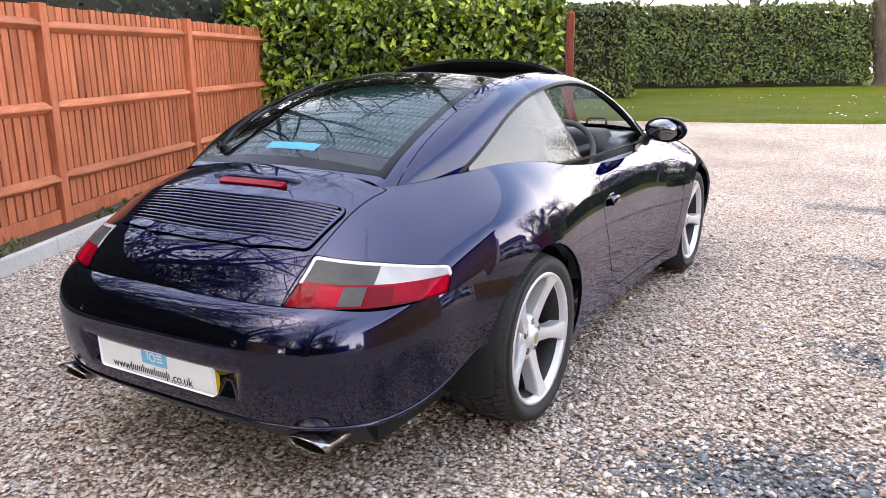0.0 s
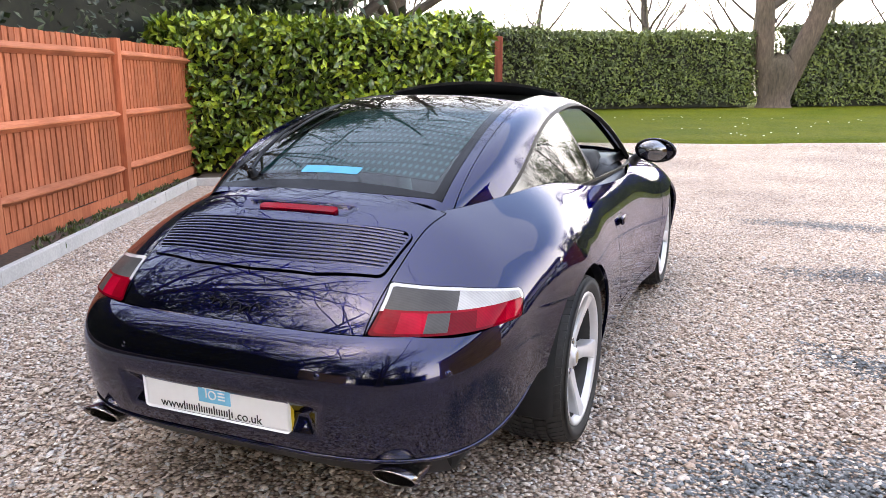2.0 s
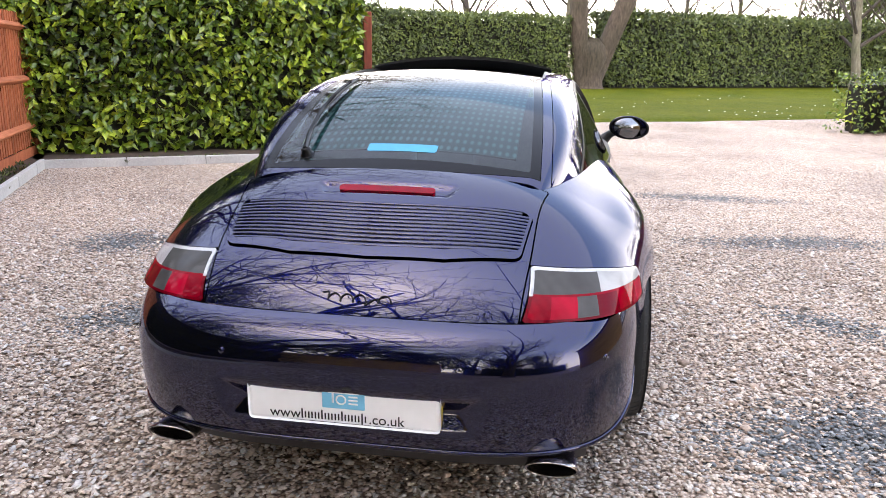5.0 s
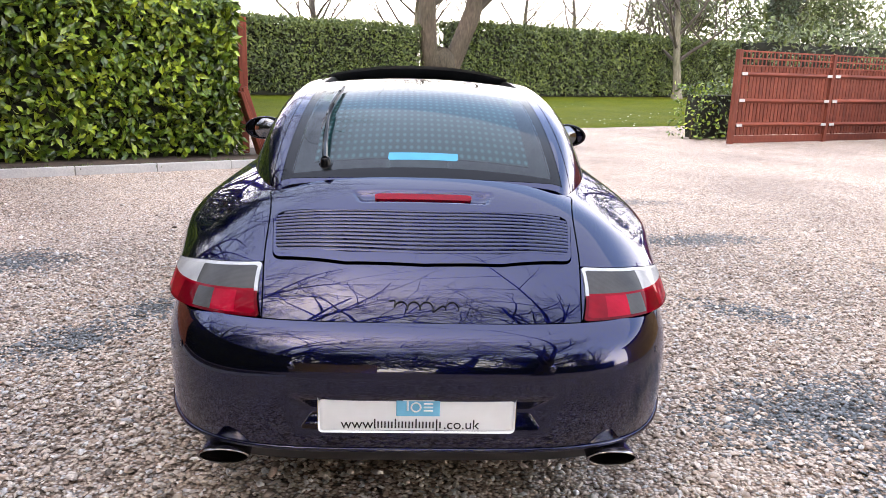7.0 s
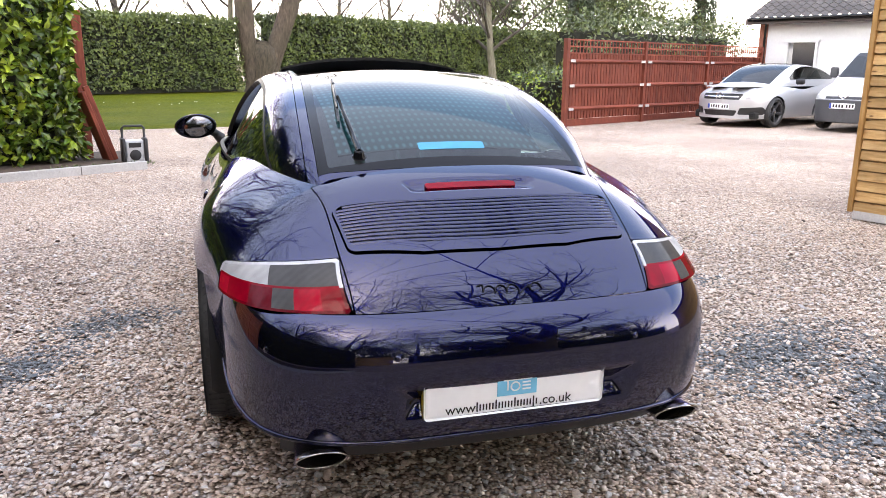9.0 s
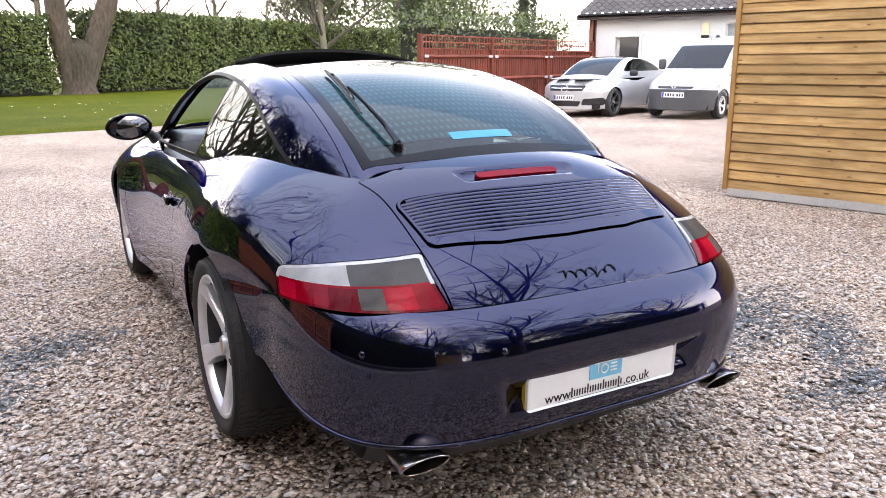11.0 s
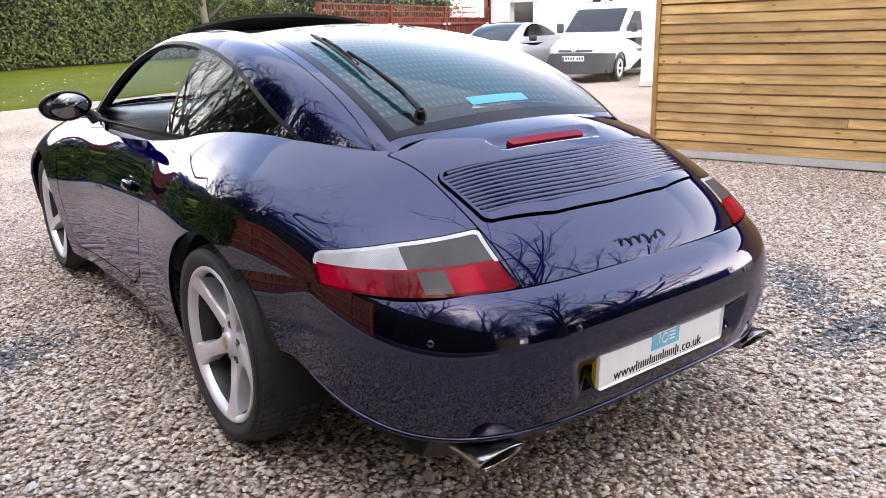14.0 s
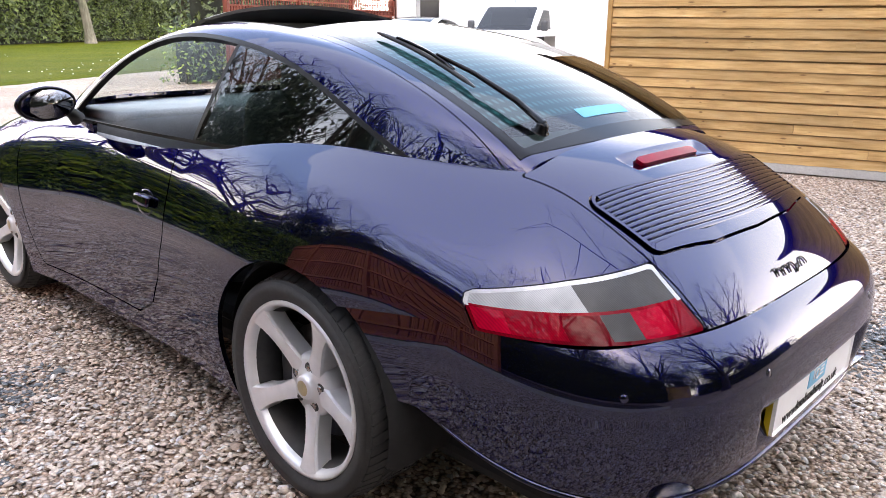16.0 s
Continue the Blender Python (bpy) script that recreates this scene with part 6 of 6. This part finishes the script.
# ---- parked vehicles beyond the forecourt ----
def shell(half, top, zc, expo, y_back, y_front, back_len, front_len, floor_z=0.18, tuck=0.35, p_front=2.4):
    def f(p):
        x, y, z = np.abs(p[..., 0]), p[..., 1], p[..., 2]
        fr = np.clip((y - (y_front - front_len)) / front_len, 0, 0.9995)
        bk = np.clip(((y_back + back_len) - y) / back_len, 0, 0.9995)
        W = half(y) * (1 - fr ** p_front) ** (1 / 2.6) * (1 - bk ** 3) ** (1 / 3)
        low = np.clip(zc - z, 0, 1)
        a = x / np.maximum(W * (1 - tuck * low ** 2), 0.01)
        b = np.clip(z - zc, 0, 3) / np.maximum(top(y) - zc, 0.03)
        return np.maximum(np.maximum(a ** expo + b ** 2.4 - 1, (floor_z - z) * 5), np.maximum(y_back - y, y - y_front) * 5)
    return f


def house_of(half, top, lean, zb, k=0.06, crown=0.10):
    def f(p):
        x, y, z = np.abs(p[..., 0]), p[..., 1], p[..., 2]
        t = z - top(y) + crown * x ** 2
        s = x - half(y) + lean * np.clip(z - zb, -0.2, 2)
        h = np.clip(0.5 + 0.5 * (t - s) / k, 0, 1)
        return t * h + s * (1 - h) + k * h * (1 - h)
    return f


def plate_bars(parent, m, w=0.52, h=0.11):
    pl = part("number_plate", mesh_bm("number_plate", box_bm(w, 0.012, h, 0.004, 1), M_PLATE), parent, "white number plate with dark bars", m=m)
    part("plate_band", mesh_bm("plate_band", box_bm(0.045, 0.004, h - 0.01, 0, 1, (0.232, 0.008, 0)), plain("plate_blue", (0.02, 0.06, 0.35), 0.4)), pl)
    for k in range(7):
        x = 0.165 - k * 0.06 - (0.03 if k > 3 else 0)
        part("plate_bar", mesh_bm("plate_bar", box_bm(0.036, 0.004, 0.066, 0, 1, (x, 0.008, 0)), M_INK), pl)
    return pl


def saloon():
    car = new("parked_coupe", None)
    car.matrix_basis = pose(10.85, 12.47, 0, 0, 0, 201.57 - 90)
    tagged(car, "silver two-door coupe parked by the red fence", "car")
    half = spline([-3.8, -2.84, -1.4, 0.0, 0.9], [0.87, 0.905, 0.885, 0.905, 0.86])
    top = spline([-3.80, -3.5, -2.9, -1.5, -0.7, 0.0, 0.45, 0.72, 0.86], [0.80, 0.99, 1.04, 1.02, 0.99, 0.93, 0.845, 0.75, 0.66])
    f = shell(half, top, 0.56, 4.2, -3.80, 0.875, 0.9, 1.0)
    c = house_of(spline([-3.5, -2.6, -1.6, -0.9, 0.0], [0.60, 0.70, 0.755, 0.76, 0.66]), spline([-3.5, -3.0, -2.5, -2.0, -1.5, -1.1, -0.65, -0.2, 0.0], [0.95, 1.12, 1.27, 1.36, 1.395, 1.375, 1.24, 1.02, 0.92]), 0.40, 0.98)
    B, C = capsule(f, -3.2, 0.2, 0.55, 34, 120, 60, 150), capsule(c, -2.6, -0.7, 1.0, 24, 70, 24, 120)
    front = lambda p: p[:, 1] - 0.2
    grille = lambda p: poly([(-0.44, 0.60), (-0.50, 0.73), (0.50, 0.73), (0.44, 0.60)], p[:, 0], p[:, 2], 0.03) * (p[:, 1] > 0.4) - (p[:, 1] <= 0.4)
    intake = lambda p: np.maximum(poly([(0.42, 0.28), (0.46, 0.42), (0.80, 0.45), (0.84, 0.36), (0.80, 0.27)], X(p), p[:, 2], 0.03), poly([(-0.36, 0.25), (-0.42, 0.37), (0.42, 0.37), (0.36, 0.25)], p[:, 0], p[:, 2], 0.02)) * (p[:, 1] > 0.25) - (p[:, 1] <= 0.25)
    light = lambda p: poly([(0.53, 0.615), (0.60, 0.70), (0.78, 0.765), (0.885, 0.76), (0.84, 0.66), (0.70, 0.615)], X(p), p[:, 2], 0.02) * (p[:, 1] > 0.05) - (p[:, 1] <= 0.05)
    away = lambda p: np.where((p[:, 1] < -0.05) & (p[:, 1] > -3.45), c(p) + 0.004, 1.0)
    painted("body", clip(B, away, arch(0.0, 0.355, 0.33), arch(-2.84, 0.355, 0.33), lambda p: -grille(p), lambda p: -intake(p), lambda p: -light(p), lambda p: p[:, 2] - 0.19), car, M_SILVER)
    painted("grille", shifted(clip(B, grille), -0.015), car, M_BLACK, "black grille", 0)
    painted("air_intake", shifted(clip(B, intake), -0.02), car, M_BLACK, "", 0)
    for s in (-1, 1):
        painted("headlamp", clip(B, light, side_of(s)), car, M_LENS_CLEAR, "clear headlamp", 0.01)
    V, N, T = clip(B, lambda p: poly([(-0.43, 0.652), (-0.43, 0.672), (0.43, 0.672), (0.43, 0.652)], p[:, 0], p[:, 2]) * (p[:, 1] > 0.4) - (p[:, 1] <= 0.4))
    part("grille_bar", mesh_from("grille_bar", V + N * 0.004, T, M_CHROME, True), car)
    part("emblem_ring", mesh_from("emblem_ring", *tube([(0.085 * math.cos(a), 0, 0.085 * math.sin(a)) for a in np.linspace(0, 2 * math.pi, 29)], 0.010, 6), M_CHROME, True), car, m=pose(0, 0.86, 0.663))
    part("emblem_disc", mesh_from("emblem_disc", *lathe([(0.0, 0.01), (0.03, 0.008), (0.035, 0.0)], 20, "y"), M_CHROME, True), car, m=pose(0, 0.858, 0.663))
    Cs = clip(C, lambda p: p[:, 2] - 0.88, lambda p: f(p) + 0.012)
    win = lambda p: poly([(-3.02, 1.04), (-2.4, 1.25), (-1.8, 1.325), (-1.4, 1.33), (-1.05, 1.26), (-0.62, 1.03)], p[:, 1], p[:, 2], 0.03) * (X(p) > 0.4) - (X(p) <= 0.4)
    scr = lambda p: np.minimum(np.minimum(0.60 - 0.10 * (p[:, 1] + 0.2) * -1 * 0.5 - X(p), p[:, 1] + 1.12), -0.10 - p[:, 1])
    rear = lambda p: np.minimum(0.50 - X(p), -2.15 - p[:, 1])
    sun = lambda p: np.minimum(0.52 - X(p), np.minimum(-1.13 - p[:, 1], p[:, 1] + 2.14))
    painted("roof", clip(Cs, lambda p: -win(p), lambda p: -scr(p), lambda p: -rear(p), lambda p: -sun(p)), car, M_SILVER)
    painted("roof_panel", clip(Cs, sun), car, M_TRIM, "black glass roof", 0)
    painted("windscreen", clip(Cs, scr), car, M_GLASS_DARK, "dark windscreen", 0)
    painted("rear_window", clip(Cs, rear), car, M_GLASS_DARK, "", 0)
    for s in (-1, 1):
        painted("side_window", clip(Cs, win, side_of(s)), car, M_GLASS_DARK, "", 0)
        bm = box_bm(0.20, 0.12, 0.13, 0.045, 3)
        part("door_mirror", mesh_bm("door_mirror", bm, M_BLACK, True), car, m=pose(s * 0.93, -0.82, 0.99))
    part("seats_block", mesh_bm("seats_block", box_bm(1.2, 1.5, 0.5, 0.08, 2, (0, -1.6, 0.8)), M_DARKCAV), car, "dark seats inside")
    plate_bars(car, pose(0.0, 0.885, 0.45, 4, 0, 0))
    part("underbody", mesh_bm("underbody", box_bm(1.5, 4.2, 0.16, 0.03, 1, (0, -1.45, 0.26)), M_DARKCAV), car)
    black_alloy = plain("dark_alloy", (0.10, 0.10, 0.105), 0.35, 0.6)
    for y0 in (0.0, -2.84):
        for s in (-1, 1):
            road_wheel(car, pose(s * 0.885, y0, 0.33) @ (Matrix.Identity(4) if s > 0 else pose(0, 0, 0, 0, 0, 180)), 0.235, 0.33, 0.245, False, black_alloy)


def van():
    car = new("parked_van", None)
    car.matrix_basis = pose(12.38, 10.55, 0, 0, 0, 201.26 - 90)
    tagged(car, "small white panel van with dark grey bumpers", "van")
    half = spline([-3.5, -2.0, 0.0, 0.85], [0.83, 0.845, 0.845, 0.80])
    top = spline([-3.5, -1.0, -0.45, 0.0, 0.35, 0.62, 0.80], [1.05, 1.12, 1.10, 1.02, 0.90, 0.78, 0.66])
    f = shell(half, top, 0.62, 5.0, -3.5, 0.82, 0.3, 0.8, 0.20, 0.25)
    c = house_of(spline([-3.5, -1.2, -0.6, 0.0], [0.82, 0.82, 0.79, 0.70]), spline([-3.52, -3.40, -2.6, -1.7, -1.25, -0.95, -0.6, -0.1, 0.1], [1.70, 1.80, 1.83, 1.82, 1.74, 1.60, 1.36, 1.0, 0.86]), 0.14, 1.0, 0.08, 0.05)
    B, C = capsule(f, -3.0, 0.1, 0.6, 24, 100, 60, 150), capsule(c, -3.0, -0.9, 1.05, 24, 70, 26, 120)
    away = lambda p: np.where(p[:, 1] < 0.05, c(p) + 0.004, 1.0)
    bump_sd = lambda p: np.minimum(0.635 + 0.05 * np.clip(p[:, 1] - 0.4, 0, 1) - p[:, 2], p[:, 1] - 0.30)
    light = lambda p: poly([(0.43, 0.66), (0.50, 0.755), (0.70, 0.80), (0.83, 0.78), (0.82, 0.68), (0.62, 0.652)], X(p), p[:, 2], 0.02) * (p[:, 1] > 0.1) - (p[:, 1] <= 0.1)
    grille = lambda p: poly([(-0.40, 0.668), (-0.43, 0.725), (0.43, 0.725), (0.40, 0.668)], p[:, 0], p[:, 2], 0.01) * (p[:, 1] > 0.4) - (p[:, 1] <= 0.4)
    A = clip(B, away, arch(0.0, 0.34, 0.30), arch(-2.7, 0.34, 0.30), lambda p: p[:, 2] - 0.20)
    painted("body", clip(A, lambda p: -bump_sd(p), lambda p: -light(p), lambda p: -grille(p)), car, M_VANWHITE)
    grey = plain("grey_bumper_plastic", (0.055, 0.057, 0.062), 0.6, spread=0.15)
    painted("front_bumper", shifted(clip(A, bump_sd), 0.008), car, grey, "dark grey plastic bumper")
    painted("grille", shifted(clip(B, grille), -0.01), car, M_BLACK, "", 0)
    for s in (-1, 1):
        painted("headlamp", clip(B, light, side_of(s)), car, M_LENS_CLEAR, "clear headlamp", 0.01)
        rub = box_bm(0.02, 0.9, 0.07, 0.008, 1)
        part("rub_strip", mesh_bm("rub_strip", rub, grey), car, m=pose(s * 0.846, -1.15, 0.66))
        part("arch_trim", mesh_from("arch_trim", *tube([(s * 0.838, 0.345 * math.cos(a), 0.30 + 0.345 * math.sin(a)) for a in np.linspace(0, math.pi, 19)], 0.018, 6), grey, True), car)
    Cs = clip(C, lambda p: p[:, 2] - 0.95, lambda p: f(p) + 0.012)
    scr = lambda p: np.minimum(np.minimum(0.68 - 0.10 * np.clip(p[:, 2] - 1.1, 0, 1) - X(p), p[:, 2] - 1.10), np.minimum(1.635 - p[:, 2], p[:, 1] + 1.2))
    win = lambda p: poly([(-1.62, 1.12), (-1.62, 1.56), (-1.12, 1.56), (-0.55, 1.16), (-0.55, 1.10)], p[:, 1], p[:, 2], 0.03) * (X(p) > 0.5) - (X(p) <= 0.5)
    painted("cab_and_roof", clip(Cs, lambda p: -scr(p), lambda p: -win(p)), car, M_VANWHITE)
    painted("windscreen", clip(Cs, scr), car, M_GLASS_DARK, "dark windscreen", 0)
    for s in (-1, 1):
        painted("side_window", clip(Cs, win, side_of(s)), car, M_GLASS_DARK, "", 0)
        part("door_mirror", mesh_bm("door_mirror", box_bm(0.17, 0.10, 0.23, 0.04, 3), grey, True), car, m=pose(s * 0.93, -0.62, 1.20))
        part("wiper", mesh_from("wiper", *tube([(s * 0.05 + 0.1, -0.16, 1.11), (s * 0.3 + 0.25, -0.18, 1.125), (s * 0.3 + 0.40, -0.22, 1.15)], 0.008, 5), M_BLACK), car)
    V = tube([(0.12 * -1, 0, 0.055), (-0.03, 0.01, 0.0), (0.0, 0.012, -0.045), (0.03, 0.01, 0.0), (0.12, 0, 0.055)], 0.013, 6)
    part("emblem", mesh_from("emblem", *V, M_CHROME, True), car, m=pose(0, 0.80, 0.70))
    part("aerial", mesh_from("aerial", *tube([(0, -1.2, 1.74), (0, -1.24, 1.82)], [0.012, 0.004], 6), M_BLACK), car)
    part("beacon", mesh_from("beacon", *lathe([(0.09, 0), (0.09, 0.02), (0.045, 0.025), (0.045, 0.07), (0.0, 0.09)], 20, "z"), M_BLACK, True), car, m=pose(0.25, -2.3, 1.82))
    part("cab_interior", mesh_bm("cab_interior", box_bm(1.3, 1.0, 0.5, 0.08, 2, (0, -1.2, 0.95)), M_DARKCAV), car)
    part("underbody", mesh_bm("underbody", box_bm(1.4, 3.9, 0.16, 0.03, 1, (0, -1.4, 0.28)), M_DARKCAV), car)
    plate_bars(car, pose(0.0, 0.835, 0.535, 2, 0, 0))
    for y0 in (0.0, -2.7):
        for s in (-1, 1):
            road_wheel(car, pose(s * 0.825, y0, 0.30) @ (Matrix.Identity(4) if s > 0 else pose(0, 0, 0, 0, 0, 180)), 0.175, 0.30, 0.20, False, M_ALLOY)


saloon()
van()


# ---- odds and ends by the hedge ----
def site_radio():
    r = new("site_radio", None)
    r.matrix_basis = pose(-1.80, 8.02, 0.0, 0, 0, 12)
    tagged(r, "grey and black rugged site radio standing on the kerb edge", "radio")
    dark = plain("radio_black", (0.02, 0.02, 0.022), 0.6)
    grey = plain("radio_grey", (0.42, 0.43, 0.44), 0.5)
    part("body", mesh_bm("body", box_bm(0.24, 0.20, 0.30, 0.03, 3, (0, 0, 0.16)), grey, True), r)
    for s in (-1, 1):
        part("bumper", mesh_bm("bumper", box_bm(0.05, 0.24, 0.34, 0.018, 2, (s * 0.135, 0, 0.17)), dark, True), r)
    part("handle", mesh_from("handle", *tube([(-0.135, 0, 0.33), (-0.135, 0, 0.46), (-0.11, 0, 0.49), (0.11, 0, 0.49), (0.135, 0, 0.46), (0.135, 0, 0.33)], 0.016, 8), dark, True), r)
    part("display", mesh_bm("display", box_bm(0.15, 0.01, 0.06, 0.004, 1, (0, -0.102, 0.25)), dark), r)
    part("speaker", mesh_from("speaker", *lathe([(0.0, -0.008), (0.06, -0.006), (0.07, 0.0)], 28, "y"), dark, True), r, m=pose(0, -0.10, 0.12))


site_radio()
pst = new("gate_post", None)
pst.matrix_basis = pose(-2.44, 8.55, 0, 0, 0, 20)
tagged(pst, "red-brown timber gate post beside the laurel hedge", "post")
part("shaft", mesh_bm("shaft", box_bm(0.12, 0.12, 1.95, 0.01, 2, (0, 0, 0.975)), M_GATE), pst)
lp = new("leaning_board", None)
lp.matrix_basis = pose(-2.25, 8.25, 0.0, 0, -17, 25)
tagged(lp, "dark red timber board leaning against the post", "board")
part("plank", mesh_bm("plank", box_bm(0.05, 0.30, 0.95, 0.006, 1, (0.10, 0, 0.46)), M_GATE), lp)
part("batten", mesh_bm("batten", box_bm(0.07, 0.07, 1.0, 0.006, 1, (0.16, -0.1, 0.49)), M_GATE), lp)


def weeds():
    """Tufts of grass and small weeds at the foot of the fence and hedge."""
    rng = np.random.default_rng(8)
    P, N = [], []
    a, b = np.array(KERBS[0][0]), np.array(KERBS[0][1])
    c, d = np.array(KERBS[1][0]), np.array(KERBS[1][1])
    for k in range(120):
        p, q, off = (a, b, (-0.42, 0.02)) if k % 3 else (c, d, (-0.02, 0.28))
        s = rng.random()
        base = p + (q - p) * s + np.array(off) * rng.uniform(0.15, 1.0)
        n = rng.integers(8, 26)
        P.append(np.column_stack([base[0] + rng.normal(0, 0.05, n), base[1] + rng.normal(0, 0.05, n), np.full(n, 0.03)]))
        N.append(np.column_stack([rng.normal(0, 0.5, n), rng.normal(0, 0.5, n), np.full(n, 1.4)]))
    P, N = np.concatenate(P), np.concatenate(N)
    V, F = leaf_cloud(P, N, 0.06, 0.018, rng, droop=-0.3, spread=0.35)
    tagged(new("weeds", mesh_from("weeds", V, F, M_SPRING)), "small tufts of grass and weeds along the kerb", "weeds", kind="stuff")


weeds()


# ---- loose stones of the forecourt, near the car ----
def stones():
    rng = np.random.default_rng(12)
    n = 210000
    x = rng.uniform(-4.2, 5.0, n)
    y = rng.uniform(-3.2, 6.5, n)
    # thinner with distance from the walk
    d = np.hypot(x - np.clip(x, -2, 2), y - np.clip(y, -1.6, 0.5))
    keep = rng.random(n) < 0.85 * np.exp(-(d / 2.6) ** 2)
    k0 = np.array(KERBS[0][0])
    k1 = np.array(KERBS[0][1])
    kd = (k1 - k0) / np.linalg.norm(k1 - k0)
    off = (x - k0[0]) * kd[1] - (y - k0[1]) * kd[0]
    keep &= off > 0.06
    x, y = x[keep], y[keep]
    n = len(x)
    quad = np.array([(0.7, 0.7, 0.25), (-0.7, 0.7, 0.25), (-0.7, -0.7, 0.25), (0.7, -0.7, 0.25), (1, 0, -0.1), (0, 1, -0.1), (-1, 0, -0.1), (0, -1, -0.1), (0.1, 0.05, 0.8)])
    F0 = np.array([(0, 5, 1), (1, 6, 2), (2, 7, 3), (3, 4, 0), (0, 4, 5), (1, 5, 6), (2, 6, 7), (3, 7, 4), (0, 1, 8), (1, 2, 8), (2, 3, 8), (3, 0, 8)])
    size = rng.lognormal(np.log(0.0076), 0.33, n)
    S = np.stack([size * rng.uniform(0.8, 1.45, n), size * rng.uniform(0.7, 1.1, n), size * rng.uniform(0.5, 0.9, n)], 1)
    V = quad[None] * S[:, None] * (1 + 0.18 * rng.normal(size=(n, 9, 3)))
    a = rng.uniform(0, 6.283, n)
    tx, ty = rng.normal(0, 0.22, n), rng.normal(0, 0.22, n)
    ca, sa = np.cos(a)[:, None], np.sin(a)[:, None]
    z = V[..., 2] + V[..., 0] * tx[:, None] + V[..., 1] * ty[:, None]
    X_, Y_ = V[..., 0] * ca - V[..., 1] * sa, V[..., 0] * sa + V[..., 1] * ca
    P = np.stack([X_ + x[:, None], Y_ + y[:, None], z - 0.006 + rng.uniform(-0.002, 0.004, n)[:, None]], -1).reshape(-1, 3)
    Fc = (F0[None] + (np.arange(n) * 9)[:, None, None]).reshape(-1, 3)
    ob = new("gravel", mesh_from("gravel", P, Fc, M_STONE, True))
    tagged(ob, "loose pale beige, brown and grey gravel stones", "gravel", kind="stuff")


stones()
